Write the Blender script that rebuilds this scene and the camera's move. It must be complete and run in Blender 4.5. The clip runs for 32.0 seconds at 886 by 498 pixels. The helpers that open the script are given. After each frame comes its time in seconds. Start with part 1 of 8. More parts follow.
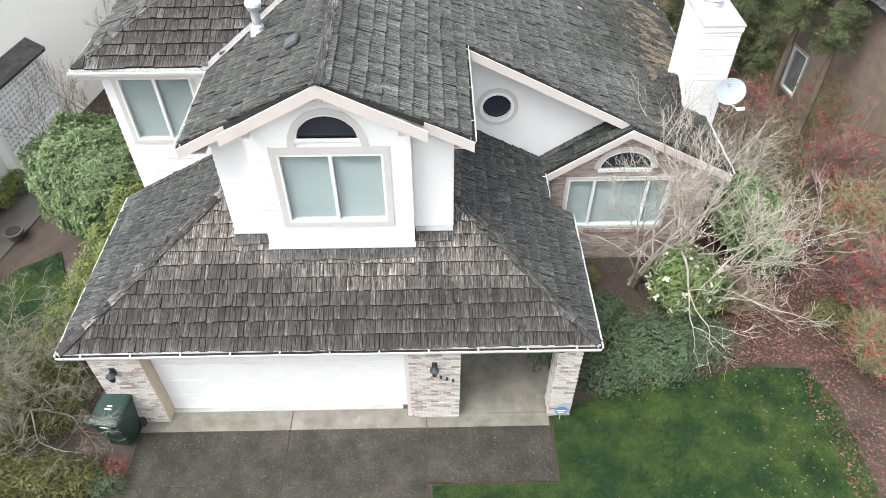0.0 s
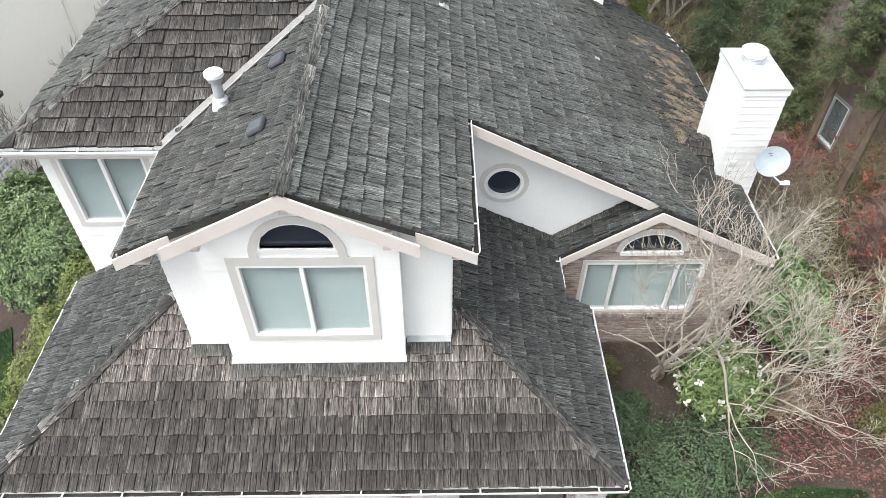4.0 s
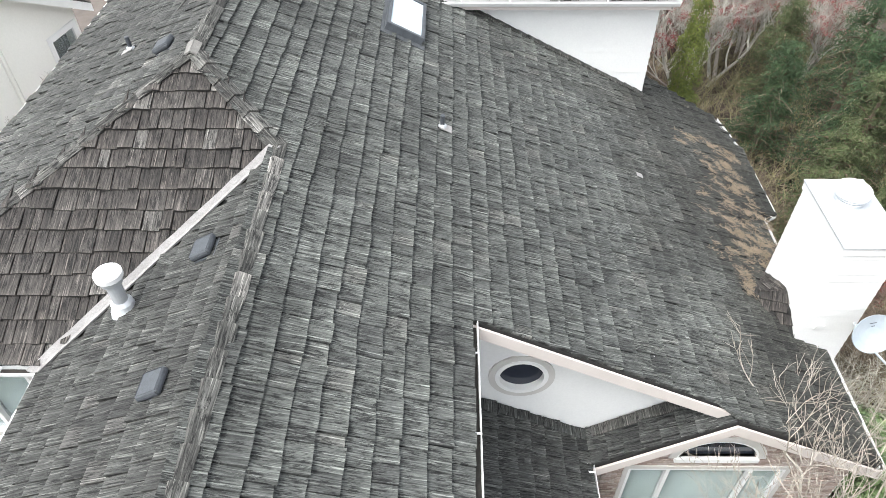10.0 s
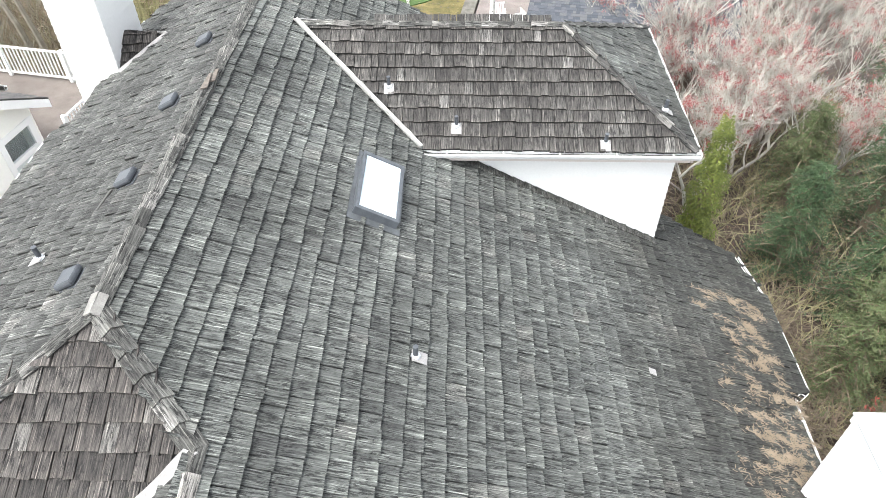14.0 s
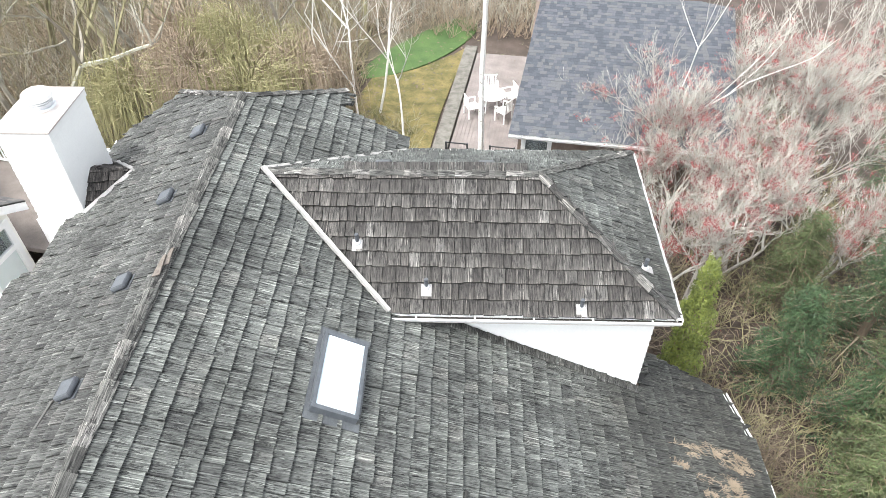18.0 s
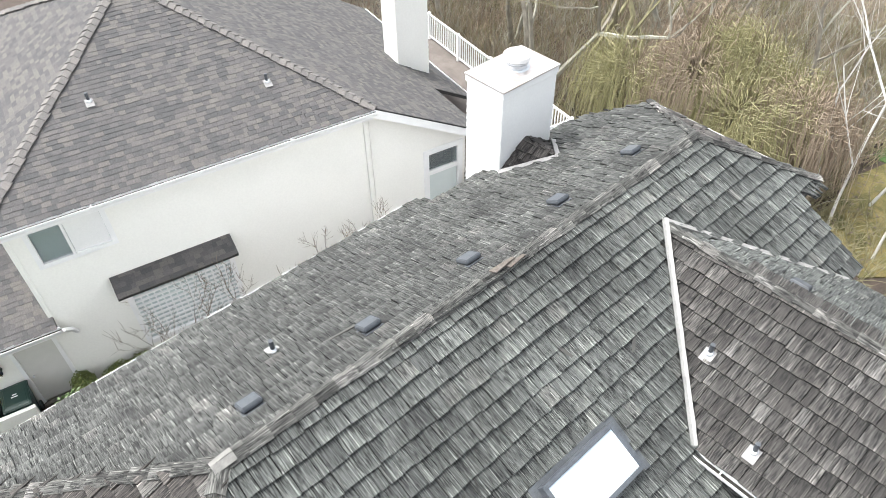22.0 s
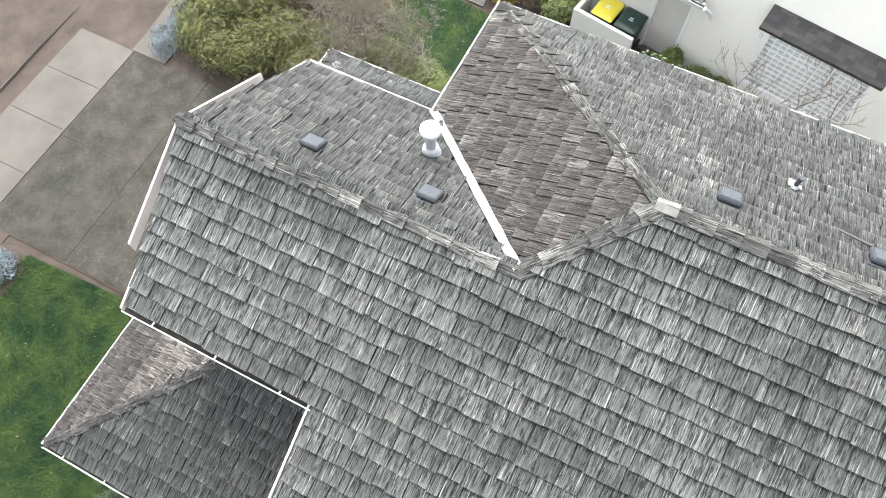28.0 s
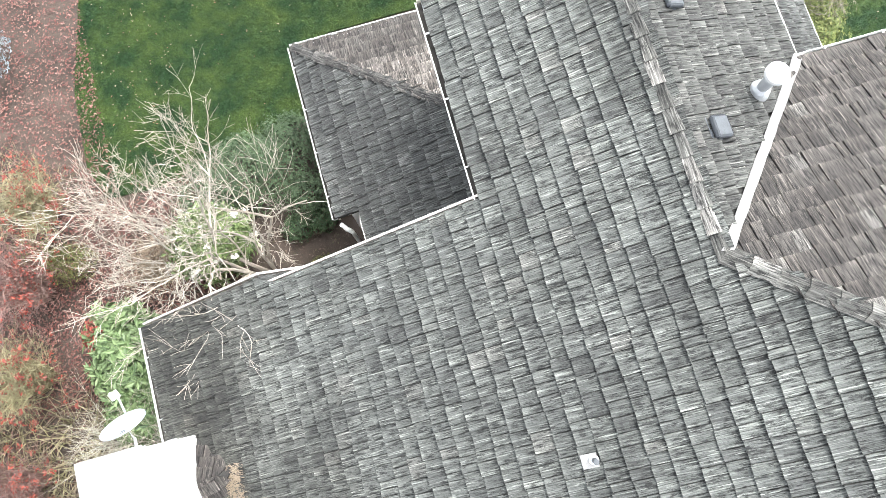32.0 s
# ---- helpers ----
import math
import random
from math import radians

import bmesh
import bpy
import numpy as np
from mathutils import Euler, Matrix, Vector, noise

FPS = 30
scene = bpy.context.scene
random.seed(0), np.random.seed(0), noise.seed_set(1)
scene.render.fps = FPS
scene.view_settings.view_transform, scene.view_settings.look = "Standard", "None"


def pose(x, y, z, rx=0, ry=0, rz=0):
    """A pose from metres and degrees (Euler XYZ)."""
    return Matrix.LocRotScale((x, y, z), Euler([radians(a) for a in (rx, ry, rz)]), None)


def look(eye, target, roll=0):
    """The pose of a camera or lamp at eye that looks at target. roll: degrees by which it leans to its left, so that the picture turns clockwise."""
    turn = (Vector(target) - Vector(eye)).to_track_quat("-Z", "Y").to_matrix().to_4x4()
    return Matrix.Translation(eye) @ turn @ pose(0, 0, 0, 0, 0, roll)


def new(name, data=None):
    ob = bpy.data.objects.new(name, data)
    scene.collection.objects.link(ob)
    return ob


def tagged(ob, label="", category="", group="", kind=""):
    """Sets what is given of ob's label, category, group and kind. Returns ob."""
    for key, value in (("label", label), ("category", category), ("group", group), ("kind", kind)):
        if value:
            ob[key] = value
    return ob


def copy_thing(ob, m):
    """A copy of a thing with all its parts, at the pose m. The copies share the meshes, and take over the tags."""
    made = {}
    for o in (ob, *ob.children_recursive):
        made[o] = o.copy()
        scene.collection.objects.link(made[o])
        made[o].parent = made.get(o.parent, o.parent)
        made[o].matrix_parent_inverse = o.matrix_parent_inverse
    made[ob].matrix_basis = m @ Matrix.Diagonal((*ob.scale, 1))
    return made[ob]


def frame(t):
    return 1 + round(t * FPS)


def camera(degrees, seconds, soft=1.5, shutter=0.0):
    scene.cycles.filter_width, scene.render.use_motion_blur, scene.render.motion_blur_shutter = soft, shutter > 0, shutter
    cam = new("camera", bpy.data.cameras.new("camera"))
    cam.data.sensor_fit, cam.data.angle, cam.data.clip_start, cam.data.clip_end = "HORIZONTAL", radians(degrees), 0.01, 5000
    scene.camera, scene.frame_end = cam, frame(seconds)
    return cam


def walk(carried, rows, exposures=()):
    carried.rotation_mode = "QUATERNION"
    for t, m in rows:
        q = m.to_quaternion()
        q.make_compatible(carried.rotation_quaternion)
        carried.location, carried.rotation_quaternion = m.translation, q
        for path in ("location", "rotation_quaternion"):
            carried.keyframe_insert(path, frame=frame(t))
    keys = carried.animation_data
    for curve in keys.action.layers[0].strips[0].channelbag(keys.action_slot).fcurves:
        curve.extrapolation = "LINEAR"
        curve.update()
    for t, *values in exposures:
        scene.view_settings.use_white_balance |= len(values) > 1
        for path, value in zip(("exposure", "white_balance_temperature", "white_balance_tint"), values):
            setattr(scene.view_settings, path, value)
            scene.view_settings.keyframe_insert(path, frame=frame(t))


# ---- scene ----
cam = camera(65.5, 32.0, soft=0.7)
PATH = [
    (0, (5.461, -7.902, 12.582), (5.482, -6.494, 11.163), -0.3),
    (0.5, (5.433, -7.615, 12.542), (5.453, -6.203, 11.125), -0.3),
    (1, (5.44, -7.296, 12.487), (5.458, -5.881, 11.074), -0.4),
    (1.5, (5.443, -6.923, 12.471), (5.462, -5.508, 11.056), -0.3),
    (2, (5.484, -6.558, 12.451), (5.5, -5.143, 11.037), -0.3),
    (2.5, (5.529, -6.189, 12.439), (5.543, -4.774, 11.025), -0.3),
    (3, (5.55, -5.84, 12.407), (5.563, -4.424, 10.995), -0.2),
    (3.5, (5.582, -5.468, 12.368), (5.596, -4.051, 10.956), -0.1),
    (5.5, (5.665, -4.12, 12.276), (5.667, -2.694, 10.874), -0.3),
    (6, (5.685, -3.768, 12.272), (5.683, -2.343, 10.87), -0.3),
    (6.5, (5.702, -3.42, 12.246), (5.696, -1.992, 10.846), -0.4),
    (7, (5.717, -3.071, 12.213), (5.71, -1.642, 10.815), -0.4),
    (7.5, (5.725, -2.702, 12.205), (5.714, -1.274, 10.805), -0.4),
    (8, (5.719, -2.322, 12.187), (5.707, -0.895, 10.786), -0.3),
    (8.5, (5.736, -1.94, 12.153), (5.722, -0.511, 10.754), -0.4),
    (9, (5.793, -1.543, 12.129), (5.771, -0.112, 10.732), -0.5),
    (9.5, (5.799, -1.094, 12.107), (5.78, 0.336, 10.709), -0.4),
    (10, (5.846, -0.645, 12.126), (5.825, 0.785, 10.728), -0.4),
    (10.5, (5.918, -0.223, 12.173), (5.892, 1.215, 10.782), -0.5),
    (11, (5.95, 0.277, 12.272), (5.925, 1.716, 10.883), -0.3),
    (11.5, (5.959, 0.803, 12.405), (5.936, 2.241, 11.016), -0.2),
    (12, (6.031, 1.329, 12.561), (6.0, 2.768, 11.173), -0.4),
    (12.5, (6.023, 1.85, 12.677), (5.998, 3.29, 11.289), -0.2),
    (13, (6.111, 2.3, 12.846), (6.078, 3.737, 11.455), -0.3),
    (13.5, (6.136, 2.697, 12.975), (6.105, 4.135, 11.586), -0.2),
    (14, (6.196, 3.024, 13.134), (6.165, 4.464, 11.746), -0.2),
    (14.5, (6.263, 3.32, 13.341), (6.231, 4.759, 11.952), -0.2),
    (16.5, (6.567, 4.352, 14.196), (6.526, 5.795, 12.812), -0.2),
    (17, (6.616, 4.643, 14.407), (6.577, 6.088, 13.025), -0.3),
    (17.5, (6.723, 4.932, 14.595), (6.675, 6.383, 13.219), -0.5),
    (18, (6.809, 5.281, 14.767), (6.756, 6.735, 13.395), -0.6),
    (18.5, (6.84, 5.63, 14.818), (6.757, 7.085, 13.447), -0.5),
    (19, (6.832, 5.944, 14.81), (6.643, 7.39, 13.443), -0.4),
    (19.5, (6.837, 6.221, 14.767), (6.486, 7.641, 13.403), -0.3),
    (20, (6.853, 6.464, 14.83), (6.315, 7.817, 13.459), -0.3),
    (20.5, (6.921, 6.675, 14.799), (6.203, 7.944, 13.429), -0.6),
    (21, (6.942, 6.835, 14.802), (6.09, 8.011, 13.427), -0.6),
    (21.5, (6.997, 6.998, 14.726), (6.021, 8.07, 13.348), -0.7),
    (22, (7.034, 7.114, 14.712), (5.955, 8.068, 13.324), -0.9),
    (22.5, (7.039, 7.176, 14.687), (5.9, 8.014, 13.273), -0.6),
    (23, (7.065, 7.28, 14.688), (5.891, 7.987, 13.231), -0.8),
    (23.5, (7.071, 7.381, 14.71), (5.878, 7.953, 13.211), -1.0),
    (24, (7.052, 7.462, 14.708), (5.856, 7.903, 13.166), -0.8),
    (24.5, (7.032, 7.484, 14.692), (5.847, 7.798, 13.113), -0.5),
    (25, (7.037, 7.502, 14.707), (5.874, 7.68, 13.09), -0.5),
    (25.5, (7.046, 7.48, 14.699), (5.92, 7.524, 13.046), -0.7),
    (26, (7.02, 7.417, 14.721), (5.952, 7.339, 13.032), -0.9),
    (26.5, (7.022, 7.423, 14.787), (6.025, 7.231, 13.063), -1.4),
    (28.5, (7.133, 7.194, 14.881), (6.463, 6.771, 13.044), 0.1),
    (29, (7.167, 7.216, 14.861), (6.58, 6.757, 13.005), -0.0),
    (29.5, (7.163, 7.189, 14.892), (6.668, 6.722, 13.012), -0.0),
    (30, (7.156, 7.176, 14.929), (6.752, 6.707, 13.027), -0.4),
    (30.5, (7.132, 7.148, 14.942), (6.816, 6.688, 13.022), -1.1),
    (31, (7.114, 7.121, 14.949), (6.886, 6.681, 13.012), -2.0),
    (31.5, (7.015, 7.037, 14.998), (6.891, 6.639, 13.042), -5.5),
    (32, (7.1, 6.991, 15.028), (7.038, 6.64, 13.06), -6.0),
]
walk(cam, [(t, look(eye, target, roll)) for t, eye, target, roll in PATH],
     exposures=[(0, 1.48, 6500, 7), (6, 1.28, 6500, 7), (9, 1.38, 6500, 7), (11, 1.68, 6500, 7), (13, 1.93, 6500, 7), (18, 1.93, 6500, 7), (20, 1.87, 6500, 7), (22, 1.78, 6500, 7), (24, 1.64, 6500, 7), (26, 1.70, 6500, 7), (29, 2.17, 6500, 7), (32, 2.3, 6500, 7)])

# ---- light ----
world = bpy.data.worlds.new("overcast_sky")
scene.world = world
world.use_nodes = True
_n = world.node_tree.nodes
_l = world.node_tree.links
_sky = _n.new("ShaderNodeTexSky")
_sky.sky_type = "NISHITA"
_sky.sun_disc = False
_sky.sun_elevation = radians(61.5)
_sky.sun_rotation = radians(236)
_sky.dust_density = 4.0
_hs = _n.new("ShaderNodeHueSaturation")
_hs.inputs["Saturation"].default_value = 0.25
_l.new(_sky.outputs["Color"], _hs.inputs["Color"])
_l.new(_hs.outputs["Color"], _n["Background"].inputs["Color"])
_n["Background"].inputs["Strength"].default_value = 0.15
sun = new("sun", bpy.data.lights.new("sun", "SUN"))
sun.data.energy = 0.5
sun.data.angle = radians(22)
sun.data.color = (1.0, 1.0, 0.985)
sun.matrix_world = look((0, 0, 40), (18, 12, 0))


# ---- node helpers ----
def material(name):
    m = bpy.data.materials.new(name)
    m.use_nodes = True
    return m, m.node_tree.nodes, m.node_tree.links, m.node_tree.nodes["Principled BSDF"]


def nd(nodes, kind, **kw):
    n = nodes.new("ShaderNode" + kind)
    for k, v in kw.items():
        n.inputs[k.replace("_", " ")].default_value = v
    return n


def ramp(nodes, stops):
    r = nodes.new("ShaderNodeValToRGB")
    while len(r.color_ramp.elements) < len(stops):
        r.color_ramp.elements.new(0.5)
    for e, (p, c) in zip(r.color_ramp.elements, stops):
        e.position, e.color = p, (*c, 1)
    return r


def mixc(nodes, links, fac, a, b, blend="MIX"):
    m = nodes.new("ShaderNodeMix")
    m.data_type, m.blend_type = "RGBA", blend
    for sock, v in ((m.inputs[0], fac), (m.inputs[6], a), (m.inputs[7], b)):
        if isinstance(v, (int, float)):
            sock.default_value = v
        elif isinstance(v, tuple):
            sock.default_value = (*v, 1)
        else:
            links.new(v, sock)
    return m.outputs[2]


def mapped(nodes, links, source, scale):
    mp = nodes.new("ShaderNodeMapping")
    mp.inputs["Scale"].default_value = scale
    links.new(source, mp.inputs["Vector"])
    return mp.outputs["Vector"]


def bumped(nodes, links, bsdf, height, strength, dist):
    b = nodes.new("ShaderNodeBump")
    b.inputs["Strength"].default_value, b.inputs["Distance"].default_value = strength, dist
    links.new(height, b.inputs["Height"])
    links.new(b.outputs["Normal"], bsdf.inputs["Normal"])


def plain(name, c1, c2, scale=3.0, rough=0.7, metal=0.0, fine=60.0, bump=0.15, dist=0.01, spots=None, mottle=None, lo=0.3, hi=0.7):
    """A surface with two scales of variation between two colours."""
    m, n, l, b = material(name)
    tc = n.new("ShaderNodeTexCoord").outputs["Object"]
    big, small = nd(n, "TexNoise", Scale=scale, Detail=6.0, Roughness=0.6), nd(n, "TexNoise", Scale=fine, Detail=4.0)
    l.new(tc, big.inputs["Vector"]), l.new(tc, small.inputs["Vector"])
    r = ramp(n, [(lo, c1), (hi, c2)])
    l.new(big.outputs["Fac"], r.inputs["Fac"])
    k = mottle if mottle is not None else (0.72 if bump >= 0.1 else 0.95)
    dark = ramp(n, [(0.3, (k, k, k)), (0.65, (1, 1, 1))])
    l.new(small.outputs["Fac"], dark.inputs["Fac"])
    c = mixc(n, l, 0.8, r.outputs["Color"], dark.outputs["Color"], "MULTIPLY")
    if spots:
        v = nd(n, "TexVoronoi", Scale=spots[1])
        l.new(tc, v.inputs["Vector"])
        sr = ramp(n, [(spots[2] * 0.7, (1, 1, 1)), (spots[2], (0, 0, 0))])
        l.new(v.outputs["Distance"], sr.inputs["Fac"])
        c = mixc(n, l, sr.outputs["Color"], c, spots[0])
    l.new(c, b.inputs["Base Color"])
    b.inputs["Roughness"].default_value, b.inputs["Metallic"].default_value = rough, metal
    if bump:
        bumped(n, l, b, small.outputs["Fac"], bump, dist)
    return m


def shake_material(name, pale, mid, dark, warm, grime=False, bleach=False):
    """Weathered split cedar: streaks along the grain, a tone of its own for every shake, soot and lichen, and painted
    course shade.
    """
    m, n, l, b = material(name)
    uv = n.new("ShaderNodeUVMap").outputs["UV"]
    isl, oi = n.new("ShaderNodeNewGeometry"), n.new("ShaderNodeObjectInfo")
    add = n.new("ShaderNodeMath")
    add.operation = "ADD"
    l.new(isl.outputs["Random Per Island"], add.inputs[0]), l.new(oi.outputs["Random"], add.inputs[1])
    fr = n.new("ShaderNodeMath")
    fr.operation = "FRACT"
    l.new(add.outputs[0], fr.inputs[0])
    off = n.new("ShaderNodeVectorMath")
    off.operation = "SCALE"
    off.inputs[0].default_value = (37.0, 11.0, 5.0)
    l.new(fr.outputs[0], off.inputs["Scale"])
    av = n.new("ShaderNodeVectorMath")
    l.new(uv, av.inputs[0]), l.new(off.outputs[0], av.inputs[1])
    def noise_at(scale, detail, rough):
        t = nd(n, "TexNoise", Scale=1.0, Detail=detail, Roughness=rough)
        l.new(mapped(n, l, av.outputs[0], scale), t.inputs["Vector"])
        return t.outputs["Fac"]

    def maths(op, x, y):
        k = n.new("ShaderNodeMath")
        k.operation = op
        for sock, v in ((k.inputs[0], x), (k.inputs[1], y)):
            if isinstance(v, (int, float)):
                sock.default_value = v
            else:
                l.new(v, sock)
        return k.outputs[0]

    def stops(fac, pairs):
        r = ramp(n, [(q, (v, v, v)) for q, v in pairs])
        l.new(fac, r.inputs["Fac"])
        return r.outputs["Color"]

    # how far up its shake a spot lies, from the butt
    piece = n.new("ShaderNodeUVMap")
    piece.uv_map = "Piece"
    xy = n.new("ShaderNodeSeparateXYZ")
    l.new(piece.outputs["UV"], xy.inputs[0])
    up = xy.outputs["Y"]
    grain = noise_at((92, 2.6, 1), 6.0, 0.70)
    tone = ramp(n, [(0.0, dark), (0.18, mid), (0.5, pale), (0.8, mid), (0.93, pale), (0.965, warm), (1.0, warm)])
    l.new(fr.outputs[0], tone.inputs["Fac"])
    c = mixc(n, l, 0.9, tone.outputs["Color"], stops(grain, [(0.36, 0.28), (0.46, 0.70), (0.55, 1.12), (0.64, 1.75)]), "MULTIPLY")
    # black lichen speckling the grain in patches, thicker upwards as painted course shade
    lichen_shade = maths("ADD", noise_at((7.0, 4.5, 1), 3.0, 0.6), maths("MULTIPLY", up, 0.20))
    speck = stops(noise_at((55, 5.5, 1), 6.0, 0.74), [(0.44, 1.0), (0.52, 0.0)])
    fac = maths("MULTIPLY", speck, stops(lichen_shade, [(0.43, 0.12), (0.60, 1.0)]))
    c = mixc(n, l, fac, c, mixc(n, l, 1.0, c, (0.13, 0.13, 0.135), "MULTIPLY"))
    # raised fibres bleached white; butts worn pale by weather, light end of painted shading
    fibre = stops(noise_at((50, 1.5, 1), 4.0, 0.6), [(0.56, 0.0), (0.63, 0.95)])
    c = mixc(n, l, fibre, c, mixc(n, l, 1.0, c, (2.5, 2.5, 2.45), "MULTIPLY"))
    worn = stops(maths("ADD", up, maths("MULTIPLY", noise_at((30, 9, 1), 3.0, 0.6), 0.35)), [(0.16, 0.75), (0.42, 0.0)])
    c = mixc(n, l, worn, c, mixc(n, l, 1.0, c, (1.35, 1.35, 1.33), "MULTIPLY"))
    patch = nd(n, "TexNoise", Scale=0.55, Detail=4.0)
    l.new(uv, patch.inputs["Vector"])
    c = mixc(n, l, 1.0, c, stops(patch.outputs["Fac"], [(0.36, 0.34), (0.50, 0.49), (0.64, 0.65)]), "MULTIPLY")
    if grime:
        # leaf dirt and moss that has spread over the low eave under the trees
        pos = n.new("ShaderNodeNewGeometry").outputs["Position"]
        spread = nd(n, "TexNoise", Scale=0.45, Detail=6.0, Roughness=0.6)
        l.new(pos, spread.inputs["Vector"])
        xyz = n.new("ShaderNodeSeparateXYZ")
        l.new(pos, xyz.inputs[0])
        mul = n.new("ShaderNodeMath")
        mul.operation, mul.inputs[1].default_value = "MULTIPLY_ADD", 9.0
        l.new(spread.outputs["Fac"], mul.inputs[0]), l.new(xyz.outputs["X"], mul.inputs[2])
        dirt = ramp(n, [(0.0, (1.0, 1.0, 1.0)), (1.0, (0.50, 0.48, 0.455))])
        rng_ = n.new("ShaderNodeMapRange")
        rng_.inputs["From Min"].default_value, rng_.inputs["From Max"].default_value = 12.8, 16.3
        l.new(mul.outputs[0], rng_.inputs["Value"]), l.new(rng_.outputs["Result"], dirt.inputs["Fac"])
        c = mixc(n, l, 1.0, c, dirt.outputs["Color"], "MULTIPLY")
    if bleach:
        # cedar bleached by the water that runs off the wall above
        pos = n.new("ShaderNodeNewGeometry").outputs["Position"]
        runs = nd(n, "TexNoise", Scale=1.1, Detail=6.0, Roughness=0.65)
        l.new(mapped(n, l, pos, (1.0, 0.45, 0.45)), runs.inputs["Vector"])
        xyz = n.new("ShaderNodeSeparateXYZ")
        l.new(pos, xyz.inputs[0])
        mul = n.new("ShaderNodeMath")
        mul.operation, mul.inputs[1].default_value = "MULTIPLY_ADD", 2.4
        l.new(runs.outputs["Fac"], mul.inputs[0]), l.new(xyz.outputs["Y"], mul.inputs[2])
        rb = n.new("ShaderNodeMapRange")
        rb.inputs["From Min"].default_value, rb.inputs["From Max"].default_value = 2.0, 2.9
        l.new(mul.outputs[0], rb.inputs["Value"])
        worn = ramp(n, [(0.0, (1.0, 1.0, 1.0)), (1.0, (2.5, 2.5, 2.47))])
        l.new(rb.outputs["Result"], worn.inputs["Fac"])
        c = mixc(n, l, 1.0, c, worn.outputs["Color"], "MULTIPLY")
    l.new(c, b.inputs["Base Color"])
    b.inputs["Roughness"].default_value = 0.85
    bumped(n, l, b, grain, 0.6, 0.012)
    return m


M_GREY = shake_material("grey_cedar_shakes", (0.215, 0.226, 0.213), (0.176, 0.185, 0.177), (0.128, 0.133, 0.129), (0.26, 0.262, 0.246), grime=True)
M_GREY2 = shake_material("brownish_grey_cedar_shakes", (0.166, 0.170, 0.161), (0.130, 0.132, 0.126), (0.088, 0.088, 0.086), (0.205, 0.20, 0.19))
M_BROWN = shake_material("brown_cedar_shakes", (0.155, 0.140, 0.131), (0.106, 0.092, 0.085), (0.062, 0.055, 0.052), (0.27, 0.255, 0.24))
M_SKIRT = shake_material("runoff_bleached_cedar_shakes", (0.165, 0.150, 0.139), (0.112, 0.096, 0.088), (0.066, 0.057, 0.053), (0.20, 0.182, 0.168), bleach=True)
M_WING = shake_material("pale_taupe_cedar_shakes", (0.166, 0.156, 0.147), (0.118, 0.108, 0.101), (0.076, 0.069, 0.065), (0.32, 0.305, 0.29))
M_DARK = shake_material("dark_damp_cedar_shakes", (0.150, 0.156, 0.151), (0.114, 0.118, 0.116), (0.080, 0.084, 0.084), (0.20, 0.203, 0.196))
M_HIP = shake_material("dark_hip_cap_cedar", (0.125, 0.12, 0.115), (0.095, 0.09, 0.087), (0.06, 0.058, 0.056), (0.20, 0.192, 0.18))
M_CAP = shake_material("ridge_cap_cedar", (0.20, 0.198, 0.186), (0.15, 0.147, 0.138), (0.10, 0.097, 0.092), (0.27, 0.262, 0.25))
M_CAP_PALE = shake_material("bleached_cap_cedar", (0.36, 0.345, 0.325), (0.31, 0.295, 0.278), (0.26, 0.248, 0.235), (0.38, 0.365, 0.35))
M_DECK = plain("roof_deck_felt", (0.03, 0.03, 0.03), (0.05, 0.048, 0.045), rough=0.95)
M_WHITE = plain("white_painted_siding", (0.80, 0.80, 0.80), (0.86, 0.86, 0.85), scale=0.7, fine=30, rough=0.5, bump=0.02)
M_TRIM = plain("taupe_painted_trim", (0.62, 0.56, 0.53), (0.68, 0.62, 0.59), scale=2, rough=0.5, bump=0.03)
M_TRIM2 = plain("grey_window_trim", (0.58, 0.56, 0.54), (0.64, 0.62, 0.60), scale=2, rough=0.5, bump=0.03)
M_GUT = plain("white_gutter_enamel", (0.78, 0.78, 0.78), (0.85, 0.85, 0.85), scale=3, rough=0.4, bump=0.0)
M_MUCK = plain("gutter_muck", (0.02, 0.018, 0.015), (0.05, 0.045, 0.04), scale=9, rough=0.95)
M_BLACK = plain("black_plastic", (0.03, 0.033, 0.036), (0.05, 0.053, 0.057), scale=8, rough=0.5)
M_METAL = plain("galvanised_sheet", (0.52, 0.54, 0.57), (0.74, 0.76, 0.78), scale=3, rough=0.4, metal=0.35, bump=0.02)
M_FLASH = plain("pale_flashing", (0.28, 0.27, 0.267), (0.38, 0.37, 0.365), scale=9, rough=0.6)
M_CONC = plain("exposed_aggregate_concrete", (0.028, 0.029, 0.017), (0.078, 0.067, 0.058), scale=2.0, fine=46, rough=0.9, bump=0.6, dist=0.02, mottle=0.25, lo=0.32, hi=0.68, spots=((0.24, 0.215, 0.18), 16.0, 0.16))
M_SILL = plain("pale_grey_sill_concrete", (0.36, 0.36, 0.345), (0.50, 0.50, 0.48), scale=2.2, fine=70, rough=0.85)
M_REVEAL = plain("tan_painted_reveal", (0.52, 0.43, 0.33), (0.60, 0.50, 0.39), scale=2, rough=0.55, bump=0.03)
M_CONC2 = plain("pale_concrete", (0.098, 0.088, 0.078), (0.145, 0.131, 0.117), scale=0.9, fine=90, rough=0.9)
M_GRASS = plain("lawn_turf", (0.011, 0.041, 0.009), (0.058, 0.097, 0.018), scale=1.6, fine=26, rough=0.9, bump=0.8, dist=0.05, mottle=0.45, lo=0.40, hi=0.66)
